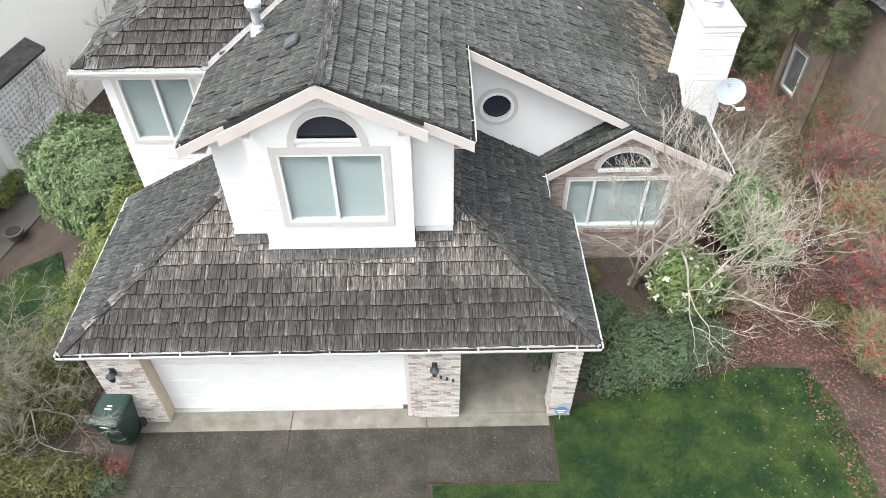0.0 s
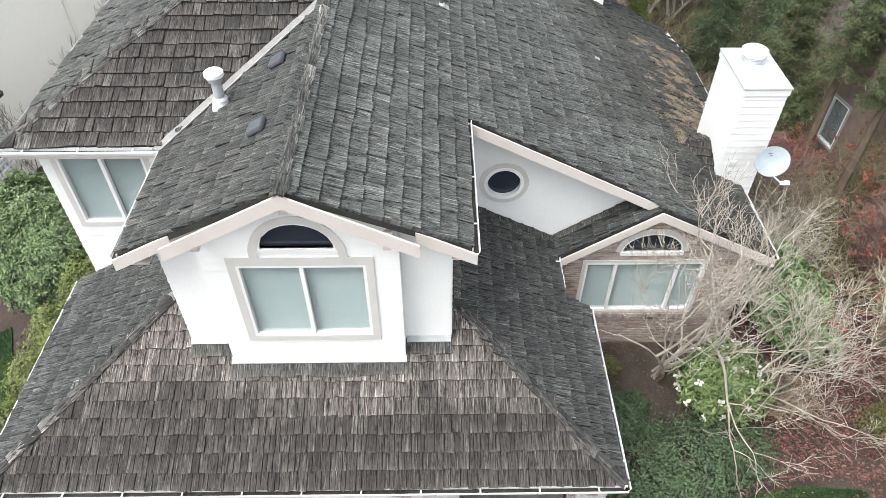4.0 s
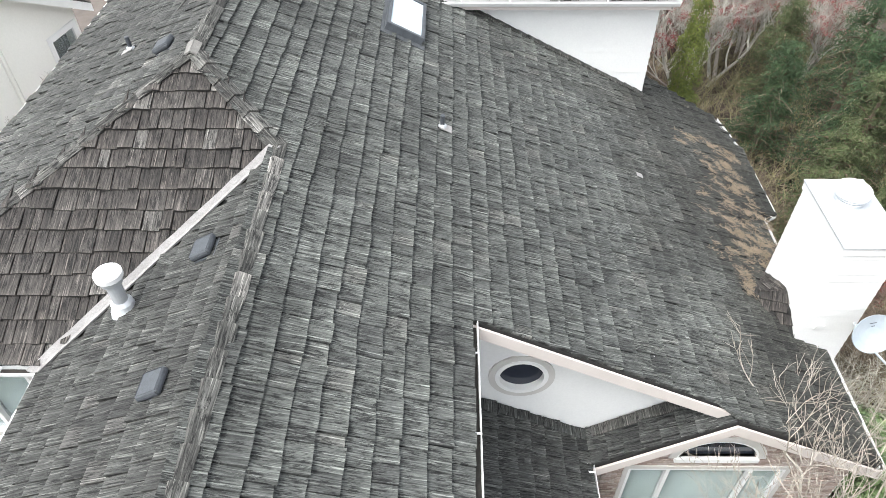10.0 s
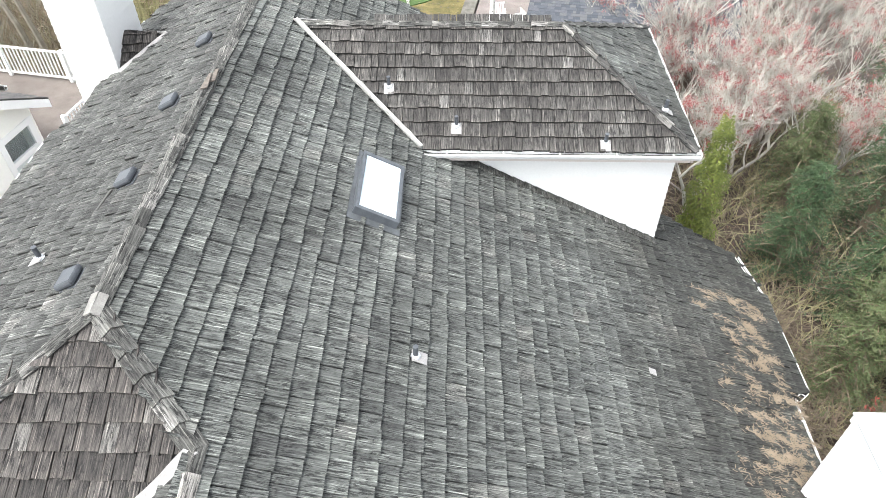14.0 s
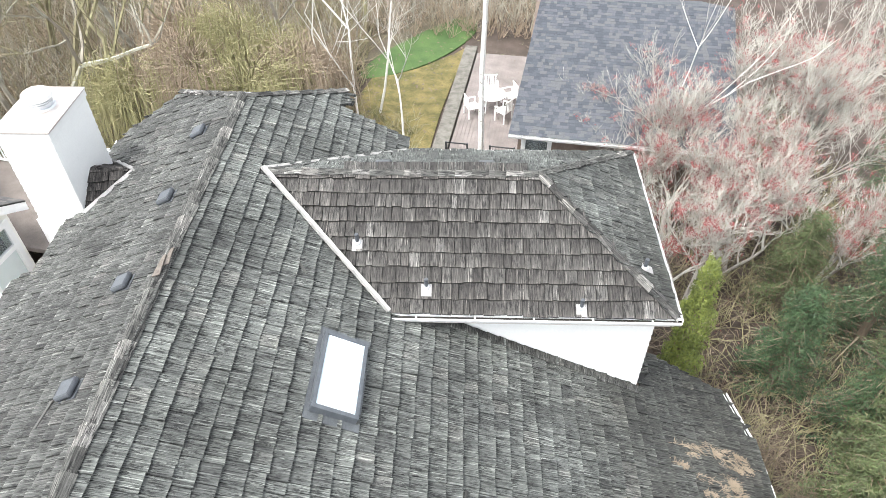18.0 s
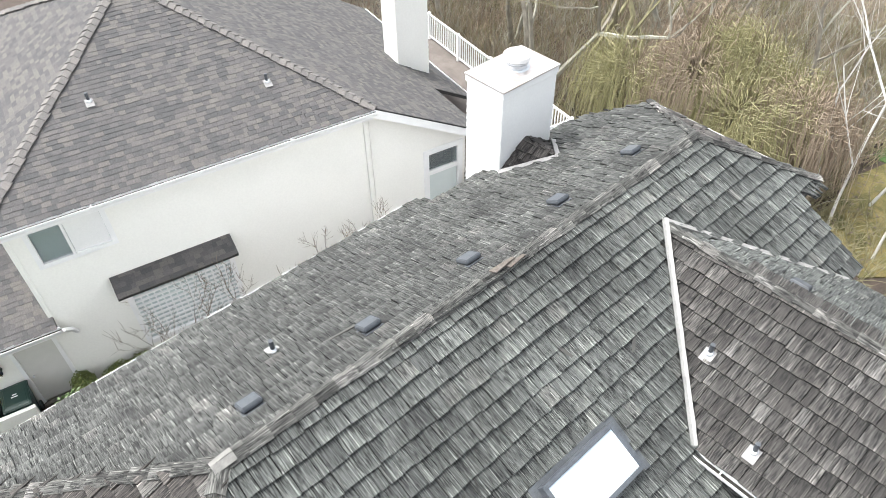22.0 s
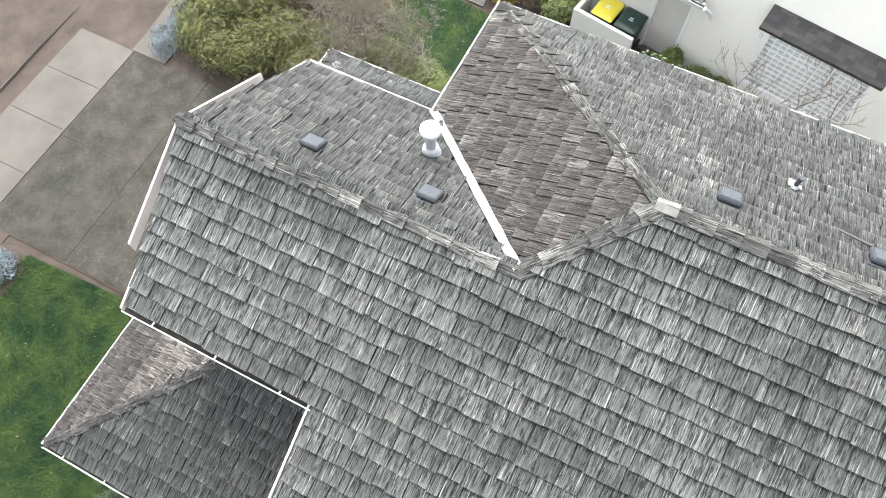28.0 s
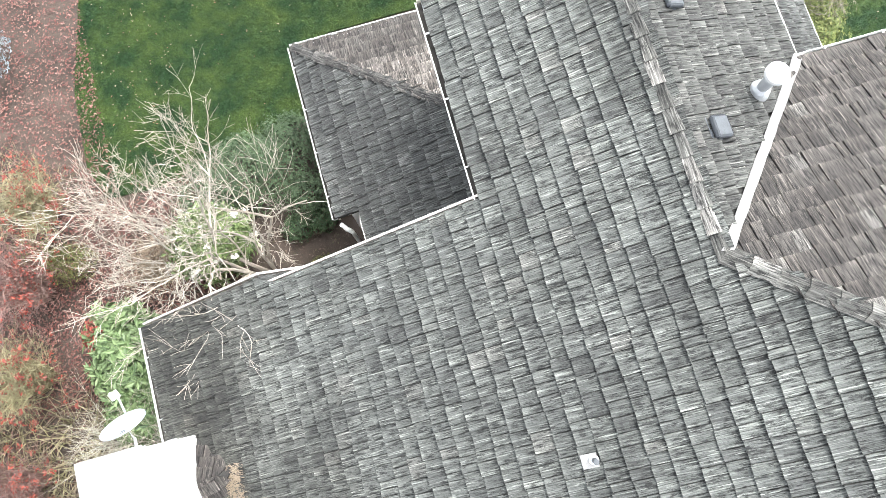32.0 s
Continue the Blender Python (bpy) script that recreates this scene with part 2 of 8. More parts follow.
M_SOIL = plain("leaf_littered_soil", (0.05, 0.038, 0.031), (0.115, 0.087, 0.072), scale=1.2, fine=45, rough=0.95, bump=0.7, dist=0.05)
M_BEIGE = plain("cream_painted_siding", (0.85, 0.84, 0.80), (0.89, 0.88, 0.84), scale=0.5, fine=20, rough=0.55, bump=0.02)
M_ROAD = plain("asphalt_road", (0.12, 0.125, 0.135), (0.17, 0.175, 0.185), scale=0.6, fine=120, rough=0.9)


# ---- mesh helpers ----
def part(name, bm, mat, parent=None, label=""):
    me = bpy.data.meshes.new(name)
    bm.normal_update()
    bm.to_mesh(me)
    bm.free()
    me.materials.append(mat)
    ob = new(name, me)
    ob.parent = parent
    if label:
        tagged(ob, label)
    return ob


def thing(name, label, category, group="", kind="", at=(0, 0, 0)):
    ob = new(name)
    ob.location = at
    ob.empty_display_size = 0.2
    return tagged(ob, label, category, group, kind)


def cuboid(bm, x0, x1, y0, y1, z0, z1):
    vs = [bm.verts.new((x, y, z)) for z in (z0, z1) for y in (y0, y1) for x in (x0, x1)]
    for f in ((0, 2, 3, 1), (4, 5, 7, 6), (0, 1, 5, 4), (2, 6, 7, 3), (0, 4, 6, 2), (1, 3, 7, 5)):
        bm.faces.new([vs[i] for i in f])
    return bm


def box_part(name, parent, mat, x0, x1, y0, y1, z0, z1, bevel=0.0, label=""):
    bm = cuboid(bmesh.new(), x0, x1, y0, y1, z0, z1)
    if bevel:
        bmesh.ops.bevel(bm, geom=bm.edges[:], offset=bevel, segments=2, affect="EDGES", profile=0.6)
    return part(name, bm, mat, parent, label)


def slab(bm, outline, depth):
    """A polygon of 3D points, thickened downwards along z."""
    top = [bm.verts.new(p) for p in outline]
    low = [bm.verts.new((p[0], p[1], p[2] - depth)) for p in outline]
    bm.faces.new(top)
    bm.faces.new(low[::-1])
    for i in range(len(top)):
        j = (i + 1) % len(top)
        bm.faces.new((top[j], top[i], low[i], low[j]))
    bmesh.ops.recalc_face_normals(bm, faces=bm.faces[:])
    return bm


def holed(outline, holes, thick, origin, u, up=(0, 0, 1)):
    """A wall: a 2D outline with holes through it, in the plane of u and up, its thickness going behind."""
    bm = bmesh.new()
    u, w = Vector(u), Vector(up)
    back = u.cross(w) * -1.0
    o = Vector(origin)
    for loop in (outline, *holes):
        vs = [bm.verts.new(o + u * a + w * b) for a, b in loop]
        for i in range(len(vs)):
            bm.edges.new((vs[i], vs[(i + 1) % len(vs)]))
    bmesh.ops.triangle_fill(bm, use_beauty=True, edges=bm.edges[:])
    got = bmesh.ops.extrude_face_region(bm, geom=bm.faces[:])
    bmesh.ops.translate(bm, vec=back * thick, verts=[v for v in got["geom"] if isinstance(v, bmesh.types.BMVert)])
    bmesh.ops.recalc_face_normals(bm, faces=bm.faces[:])
    return bm


def rect(x0, x1, z0, z1):
    return [(x0, z0), (x1, z0), (x1, z1), (x0, z1)]


def arch(x0, x1, z0, rise, n=18):
    c, r = (x0 + x1) / 2, (x1 - x0) / 2
    return [(c + r * math.cos(math.pi * i / n), z0 + rise * math.sin(math.pi * i / n)) for i in range(n + 1)]


def circle(cx, cz, r, n=28):
    return [(cx + r * math.cos(2 * math.pi * i / n), cz + r * math.sin(2 * math.pi * i / n)) for i in range(n)]


def tube(bm, pts, radii, sides=6):
    """A tapered tube along points."""
    rings = []
    for i, p in enumerate(pts):
        d = (Vector(pts[min(i + 1, len(pts) - 1)]) - Vector(pts[max(i - 1, 0)])).normalized()
        a = d.orthogonal().normalized()
        b = d.cross(a)
        rings.append([bm.verts.new(Vector(p) + (a * math.cos(2 * math.pi * k / sides) + b * math.sin(2 * math.pi * k / sides)) * radii[i]) for k in range(sides)])
    for r, s in zip(rings, rings[1:]):
        for k in range(sides):
            bm.faces.new((r[k], r[(k + 1) % sides], s[(k + 1) % sides], s[k]))
    for r in (rings[0][::-1], rings[-1]):
        if sides > 2:
            bm.faces.new(r)
    return bm


# ---- roofs ----
def spans(poly, v):
    """Where a horizontal line at v runs inside a 2D polygon."""
    xs = []
    for (u0, v0), (u1, v1) in zip(poly, poly[1:] + poly[:1]):
        if (v0 <= v) != (v1 <= v):
            xs.append(u0 + (u1 - u0) * (v - v0) / (v1 - v0))
    xs.sort()
    return list(zip(xs[::2], xs[1::2]))


def shake_shape(wb0, wb1, wt0, wt1, length, butt, tip, skew):
    """Corners of one wedge: butt end first, then tip."""
    return [(wb0, 0, -0.004), (wb1, skew, -0.004), (wb1, skew, butt), (wb0, 0, butt), (wt0, length, -0.004), (wt1, length, -0.004), (wt1, length, tip), (wt0, length, tip)]


# dark end grain, which also paints in the shadow lines along the courses
M_END_SHADE = plain("shaded_end_grain", (0.018, 0.017, 0.016), (0.05, 0.047, 0.044), scale=14, rough=0.95, bump=0)
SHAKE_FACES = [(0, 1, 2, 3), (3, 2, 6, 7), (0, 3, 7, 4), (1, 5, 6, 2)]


def roof_face(parent, label, corners, mat, exposure=0.279, wide=(0.11, 0.14, 0.17, 0.20, 0.23, 0.27), butt=0.05, depth=0.10, near=None, piece="shake", gap=0.011, jitter=0.011, seed=1):
    """A roof slope: its deck, and courses of shakes, of which those inside the box near are pieces of their own."""
    rng = random.Random(seed)
    pts = [Vector(c) for c in corners]
    nrm = Vector((0, 0, 0))
    for a, b in zip(pts, pts[1:] + pts[:1]):
        nrm += a.cross(b)
    nrm.normalize()
    if nrm.z < 0:
        nrm = -nrm
    vdir = (Vector((0, 0, 1)) - nrm * nrm.z).normalized()
    udir = vdir.cross(nrm)
    low = min(pts, key=lambda p: p.z)
    basis = Matrix((udir, vdir, nrm)).transposed()
    place = Matrix.Translation(low) @ basis.to_4x4()
    poly = [((p - low).dot(udir), (p - low).dot(vdir)) for p in pts]
    slope = part("roof_slope", slab(bmesh.new(), [tuple(p - nrm * 0.012) for p in pts], depth), M_DECK, parent, label)
    top = max(v for _, v in poly)
    verts, faces, uvs = [], [], []
    singles = 0
    shared = {}
    wave = 0.012 if butt > 0.02 else 0.0
    v = -0.03
    while v < top - 0.06:
        lo, hi = max(v, 0.0) + 0.01, min(v + exposure, top) - 0.012
        length = min(exposure * 1.25, top - v)
        lows, highs = spans(poly, lo), spans(poly, hi)
        mids = spans(poly, (lo + hi) / 2)
        for s0, s1 in mids:
            best_l = min(lows, key=lambda s: abs(s[0] - s0) + abs(s[1] - s1), default=(s0, s1))
            best_h = min(highs, key=lambda s: abs(s[0] - s0) + abs(s[1] - s1), default=(s0, s1))
            if abs(best_l[0] - s0) + abs(best_l[1] - s1) > 1.2:
                best_l = (s0, s1)
            if abs(best_h[0] - s0) + abs(best_h[1] - s1) > 1.2:
                best_h = (s0, s1)
            a0, a1 = min(best_l[0], best_h[0]), max(best_l[1], best_h[1])
            u = a0 - rng.random() * 0.1
            while u < a1:
                w = rng.choice(wide)
                u0, u1 = u + gap / 2, u + w - gap / 2
                u += w
                b0, b1 = max(u0, best_l[0]), min(u1, best_l[1])
                t0, t1 = max(u0, best_h[0]), min(u1, best_h[1])
                if b1 - b0 < 0.008 and t1 - t0 < 0.008:
                    continue
                if b1 < b0:
                    b0 = b1 = (t0 if t0 > b0 - 0.3 and b0 >= b1 and u0 < best_l[0] else t1)
                if t1 < t0:
                    t0 = t1 = (b1 if u0 < best_h[0] else b0)
                whole = b1 - b0 > w - gap - 1e-6 and t1 - t0 > w - gap - 1e-6
                dv, bt, sk = rng.uniform(-jitter, jitter) + wave * math.sin(u0 * 0.9 + v * 7.0), butt * rng.uniform(0.6, 1.35), rng.uniform(-0.012, 0.012)
                world_mid = low + udir * u0 + vdir * v
                if whole and near and near[0] < world_mid.x < near[1] and near[2] < world_mid.y < near[3] and singles < near[4]:
                    key = (round(w, 3), rng.randrange(3))
                    if key not in shared:
                        me = bpy.data.meshes.new(piece)
                        me.from_pydata(shake_shape(0, w - gap, 0, w - gap, length, bt, 0.004, sk), [], SHAKE_FACES)
                        lay = me.uv_layers.new(name="UVMap")
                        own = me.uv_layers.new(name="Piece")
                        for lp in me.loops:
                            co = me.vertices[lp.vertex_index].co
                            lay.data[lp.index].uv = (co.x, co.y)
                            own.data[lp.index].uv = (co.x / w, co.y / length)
                        me.materials.append(mat)
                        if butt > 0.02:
                            me.materials.append(M_END_SHADE)
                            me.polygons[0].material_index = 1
                        shared[key] = me
                    ob = new(piece, shared[key])
                    ob.parent = slope
                    ob.matrix_local = place @ Matrix.Translation((u0, v + dv, 0))
                    singles += 1
                    continue
                n0 = len(verts)
                for x, y, z in shake_shape(b0, b1, t0, t1, length, bt, 0.004, sk):
                    verts.append(low + udir * x + vdir * (v + dv + y) + nrm * z)
                for f in SHAKE_FACES:
                    faces.append([n0 + i for i in f])
                    uvs += [((b0, b1, b1, b0, t0, t1, t1, t0)[i], v + (0, 0, 0, 0, length, length, length, length)[i]) for i in f]
        v += exposure
    me = bpy.data.meshes.new("shakes")
    me.from_pydata([tuple(p) for p in verts], [], faces)
    lay = me.uv_layers.new(name="UVMap")
    lay.data.foreach_set("uv", [c for uv in uvs for c in uv])
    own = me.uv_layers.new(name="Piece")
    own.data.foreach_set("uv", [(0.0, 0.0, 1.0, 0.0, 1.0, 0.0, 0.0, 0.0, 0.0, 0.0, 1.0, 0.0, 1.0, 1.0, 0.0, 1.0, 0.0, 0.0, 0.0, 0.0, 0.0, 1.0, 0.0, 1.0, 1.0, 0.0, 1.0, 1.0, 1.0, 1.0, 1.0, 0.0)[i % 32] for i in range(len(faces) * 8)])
    me.materials.append(mat)
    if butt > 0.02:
        me.materials.append(M_END_SHADE)
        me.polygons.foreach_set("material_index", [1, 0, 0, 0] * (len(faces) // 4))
    ob = new("shakes", me)
    ob.parent = slope
    tagged(ob, kind="stuff")
    return slope


def ridge_caps(parent, p, q, n1, n2, mat, width=0.10, step=0.32, seed=3, name="ridge_cap"):
    """A row of lapped cap shakes from p to q, along the edge between slopes of the normals n1 and n2."""
    rng = random.Random(seed)
    p, q = Vector(p), Vector(q)
    run = (q - p)
    n = max(1, round(run.length / step))
    along = run.normalized()
    sides = []
    for nrm, other in ((n1, n2), (n2, n1)):
        side = along.cross(Vector(nrm)).normalized()
        sides.append(side if side.dot(Vector(other)) < 0 else -side)
    for i in range(n):
        a = p + along * (run.length * i / n - 0.02)
        ln = run.length / n * 1.12
        bm = bmesh.new()
        uvl, own = bm.loops.layers.uv.new("UVMap"), bm.loops.layers.uv.new("Piece")
        for side in sides:
            w = width * rng.uniform(0.85, 1.15)
            up = along.cross(side)
            if up.z < 0:
                up = -up
            lift0, lift1 = 0.060 + rng.uniform(0, 0.014), 0.042
            tw, crown = rng.uniform(-0.012, 0.012), Vector((0, 0, 1))
            c = [a + crown * (lift0 + 0.012), a + side * w + up * lift0, a + along * ln + side * (w + tw) + up * lift1, a + along * ln + crown * (lift1 + 0.012)]
            vs = [bm.verts.new(x) for x in c] + [bm.verts.new(x - up * 0.022) for x in c]
            for f in ((0, 1, 2, 3), (4, 7, 6, 5), (0, 4, 5, 1), (1, 5, 6, 2), (2, 6, 7, 3)):
                fc = bm.faces.new([vs[k] for k in f])
                for lp, k in zip(fc.loops, f):
                    lp[uvl].uv = ((0, w, w, 0, 0, w, w, 0)[k] + i * 3.1, (0, 0, ln, ln, 0, 0, ln, ln)[k])
                    lp[own].uv = ((0, 1, 1, 0)[k % 4], (0, 0, 1, 1)[k % 4])
        bmesh.ops.recalc_face_normals(bm, faces=bm.faces[:])
        part(name, bm, M_CAP_PALE if mat in (M_CAP, M_HIP) and rng.random() < 0.09 else mat, parent)


def gutter(parent, p, q, out, brackets=0.85, size=0.11):
    """A K-style gutter from p to q, whose lip faces out."""
    p, q, out = Vector(p), Vector(q), Vector(out).normalized()
    run = q - p
    up = Vector((0, 0, 1))
    bm = bmesh.new()
    prof = [(0, 0.02), (0, -size), (size * 0.7, -size), (size, -size * 0.35), (size, 0), (size - 0.013, 0), (size - 0.013, -size * 0.3), (size * 0.65, -size + 0.012), (0.012, -size + 0.012), (0.012, 0.02)]
    rings = [[bm.verts.new(o + out * a + up * b) for a, b in prof] for o in (p, q)]
    k = len(prof)
    for i in range(k):
        bm.faces.new((rings[0][i], rings[0][(i + 1) % k], rings[1][(i + 1) % k], rings[1][i]))
    bm.faces.new(rings[0]), bm.faces.new(rings[1][::-1])
    bmesh.ops.recalc_face_normals(bm, faces=bm.faces[:])
    g = part("gutter", bm, M_GUT, parent, "white metal gutter with dark debris")
    bm = bmesh.new()
    a = [p + out * 0.013 - up * 0.045, p + out * (size - 0.022) - up * 0.045, q + out * (size - 0.022) - up * 0.045, q + out * 0.013 - up * 0.045]
    slab(bm, a, 0.02)
    part("debris", bm, M_MUCK, g)
    n = max(1, int(run.length / brackets))
    side = run.normalized()
    for i in range(n):
        c = p + run * ((i + 0.5) / n)
        bm = bmesh.new()
        pts = [c - side * 0.012, c + side * 0.012]
        vs = [pts[0] + up * 0.012, pts[1] + up * 0.012, pts[1] + out * size + up * 0.012, pts[0] + out * size + up * 0.012]
        slab(bm, vs, 0.012)
        part("bracket", bm, M_GUT, g)
    return g


def board(parent, p, q, tall, thick, out, mat, name="fascia_board", drop=0.0):
    """A straight board from p to q hanging down from that line, thick towards out."""
    p, q, out = Vector(p), Vector(q), Vector(out).normalized() * thick
    d = Vector((0, 0, -1))
    bm = bmesh.new()
    vs = [bm.verts.new(x) for x in (p + d * drop, q + d * drop, q + d * (drop + tall), p + d * (drop + tall))]
    vs += [bm.verts.new(v.co + out) for v in vs]
    for f in ((0, 1, 2, 3), (7, 6, 5, 4), (0, 4, 5, 1), (1, 5, 6, 2), (2, 6, 7, 3), (3, 7, 4, 0)):
        bm.faces.new([vs[i] for i in f])
    bmesh.ops.recalc_face_normals(bm, faces=bm.faces[:])
    return part(name, bm, mat, parent)


# ---- the house: roof ----
SLOPE = 0.515


def zr(x):
    return 7.56 - SLOPE * abs(x - 2.37)


def on_main(*xy):
    return [(x, y, zr(x)) for x, y in xy]


house = thing("house", "two-storey white house with brick front and weathered cedar shake roof", "house")
roof_face(house, "large grey weathered shake slope",
          on_main((3.65, 6.54), (3.65, 1.38), (6.08, 1.64), (6.08, 4.76), (9.85, 4.76), (9.85, 4.58), (12.40, 4.62), (12.40, 10.30), (12.60, 10.46), (12.86, 10.70), (12.80, 12.90), (12.45, 14.05),
                  (10.40, 14.45), (10.40, 13.40), (5.35, 13.32), (3.17, 15.37), (5.60, 17.80), (5.60, 18.30), (4.20, 18.35), (4.15, 19.05), (2.37, 17.30), (2.37, 7.82)),
          M_GREY, exposure=0.2827, near=(3.0, 8.5, 5.5, 11.0, 300), wide=(0.11, 0.14, 0.17, 0.20, 0.24, 0.28, 0.31), butt=0.058, gap=0.011, seed=11)
roof_face(house, "grey shake slope towards the neighbour",
          on_main((2.37, 7.82), (-1.53, 4.07), (-1.53, 14.00), (-1.15, 14.05), (-1.05, 18.30), (-0.85, 18.45), (0.30, 19.20), (2.37, 17.30)),
          M_GREY2, gap=0.011, near=(-1.0, 2.3, 8.5, 13.0, 300), seed=12)


def zf(y):
    return 7.56 - 0.517 * (7.82 - y)


roof_face(house, "brown shake hip over the front", [(2.37, 7.82, 7.56), (-1.53, 4.07, zf(4.07)), (1.16, 4.07, zf(4.07)), (3.65, 6.54, zf(6.54))], M_BROWN, near=(-1, 3, 4.2, 7.5, 250), seed=13)


def zg(x):
    return 6.901 - 0.527 * (3.65 - x)


roof_face(house, "grey shake gable slope", [(3.65, 6.54, zg(3.65)), (1.16, 4.07, zg(1.16)), (1.16, 1.64, zg(1.16)), (3.65, 1.38, zg(3.65))], M_GREY2, near=(1.2, 3.7, 1.6, 6, 250), seed=14)
roof_face(house, "clipped rear shake hip", [(2.37, 17.30, 7.56), (0.30, 19.20, zr(0.3)), (4.15, 19.05, zr(4.15) - 0.1)], M_BROWN, seed=15)
CZ, CE = 7.15, 5.92
CY, CX, CS = 13.06, 10.47, 15.37
roof_face(house, "brown shake slope of the cross wing", [(3.17, CS, CZ), (8.20, CS, CZ), (CX, CY, CE), (5.56, CY, CE)], M_WING, near=(4.5, 10, 13, 16, 290), seed=16)
roof_face(house, "grey shake hip end of the cross wing", [(8.20, CS, CZ), (CX, CY, CE), (CX, 17.80, CE)], M_GREY, seed=17)
roof_face(house, "rear shake slope of the cross wing", [(3.17, CS, CZ), (8.20, CS, CZ), (CX, 17.80, CE), (5.60, 17.80, CE)], M_GREY, seed=18)
# the low roof round the garage and the porch: its eave lines, and its height at a distance in from them
LE, LS = 2.14, 0.528
LX0, LX1, LY = -1.58, 8.48, -0.11


def zs(d):
    return LE + LS * d


BX0, BX1, WX0, WX1 = 2.25, 5.06, 1.54, 5.80
DR, DL = LX1 - WX1, WX0 - LX0
roof_face(house, "brown shake skirt roof over the garage",
          [(LX0, LY, LE), (LX1, LY, LE), (WX1, LY + DR, zs(DR)), (WX1, 2.05, zs(2.05 - LY)), (WX0, 2.05, zs(2.05 - LY)), (WX0, LY + DL, zs(DL))], M_SKIRT, near=(0.0, 7.8, -0.3, 2.2, 300), wide=(0.07, 0.09, 0.11, 0.13, 0.16), gap=0.009, seed=19)
roof_face(house, "dark damp shake slope over the porch",
          [(LX1, LY, LE), (LX1, 3.54, LE), (8.00, 3.58, zs(0.48)), (8.00, 5.20, zs(0.48)), (WX1, 5.20, zs(DR)), (WX1, LY + DR, zs(DR))], M_DARK, near=(5.9, 8.4, 0, 5, 250), wide=(0.12, 0.16, 0.2, 0.25), butt=0.055, seed=20)
roof_face(house, "dark shake slope beside the garage",
          [(LX0, LY, LE), (WX0, LY + DL, zs(DL)), (WX0, 4.35, zs(DL)), (LX0, 4.35, LE)], M_DARK, near=(-1.3, 1.5, 0, 4.3, 150), seed=21)
WGX, WGZ = 9.85, 3.70
WEX, WEZ = 8.05, 2.48
roof_face(house, "small shake slope of the brick gable",
          [(WEX, 4.56, WEZ), (WGX, 4.56, WGZ), (WGX, 5.2, WGZ), (WEX, 5.2, WEZ)], M_DARK, seed=22)

# ridge, hip and valley covers
UP = Vector((0, 0, 1))
N_R, N_L, N_F, N_B = (SLOPE, 0, 1), (-SLOPE, 0, 1), (0, -0.517, 1), (0, 0.53, 1)
N_CF, N_CE = (0, -0.532, 1), (0.54, 0, 1)
ridge_caps(house, (2.37, 17.35, 7.56), (2.37, 7.80, 7.56), N_R, N_L, M_CAP, seed=31)
ridge_caps(house, (3.65, 6.58, 6.90), (3.65, 1.30, 6.90), N_R, N_L, M_CAP, seed=32)
ridge_caps(house, (-1.49, 4.11, 5.60), (2.37, 7.82, 7.56), N_L, N_F, M_CAP, seed=33, width=0.085)
ridge_caps(house, (3.65, 6.54, 6.90), (2.37, 7.82, 7.56), N_R, N_F, M_CAP, seed=34, width=0.11)
ridge_caps(house, (0.30, 19.20, 6.51), (2.37, 17.30, 7.56), N_L, N_B, M_CAP, seed=35, width=0.085)
ridge_caps(house, (4.15, 19.05, 6.66), (2.37, 17.30, 7.56), N_R, N_B, M_CAP, seed=36, width=0.085)
ridge_caps(house, (3.27, CS, CZ), (8.25, CS, CZ), N_CF, N_B, M_CAP, seed=37, width=0.08)
ridge_caps(house, (CX, CY, CE), (8.20, CS, CZ), N_CF, N_CE, M_HIP, seed=38, width=0.08)
ridge_caps(house, (CX, 17.80, CE), (8.20, CS, CZ), N_CE, N_B, M_CAP, seed=39, width=0.08)
ridge_caps(house, (LX1, LY, LE), (WX1, LY + DR, zs(DR)), N_R, N_F, M_HIP, seed=40, width=0.085)
ridge_caps(house, (LX0, LY, LE), (WX0, LY + DL, zs(DL)), N_L, N_F, M_HIP, seed=41, width=0.085)


M_VALLEY = plain("grey_weathered_valley_sheet", (0.26, 0.255, 0.245), (0.40, 0.39, 0.375), scale=6, rough=0.6)


def strip(parent, p, q, side1, side2, width, mat, name, label="", lift=0.05):
    """A worn metal strip bent into a valley."""
    rng = random.Random(int(abs(p[0]) * 100))
    p, q = Vector(p), Vector(q)
    n = max(3, int((q - p).length / 0.16))
    bm = bmesh.new()
    rows = []
    for i in range(n + 1):
        c = p.lerp(q, i / n) + UP * lift
        rows.append([bm.verts.new(c + Vector(side1).normalized() * width * rng.uniform(0.88, 1.06)), bm.verts.new(c - UP * 0.012), bm.verts.new(c + Vector(side2).normalized() * width * rng.uniform(0.88, 1.06))])
    for a, b in zip(rows, rows[1:]):
        for k in (0, 1):
            bm.faces.new((a[k], a[k + 1], b[k + 1], b[k]))
    got = bmesh.ops.extrude_face_region(bm, geom=bm.faces[:])
    bmesh.ops.translate(bm, vec=(0, 0, -0.03), verts=[v for v in got["geom"] if isinstance(v, bmesh.types.BMVert)])
    bmesh.ops.recalc_face_normals(bm, faces=bm.faces[:])
    return part(name, bm, mat, parent, label)


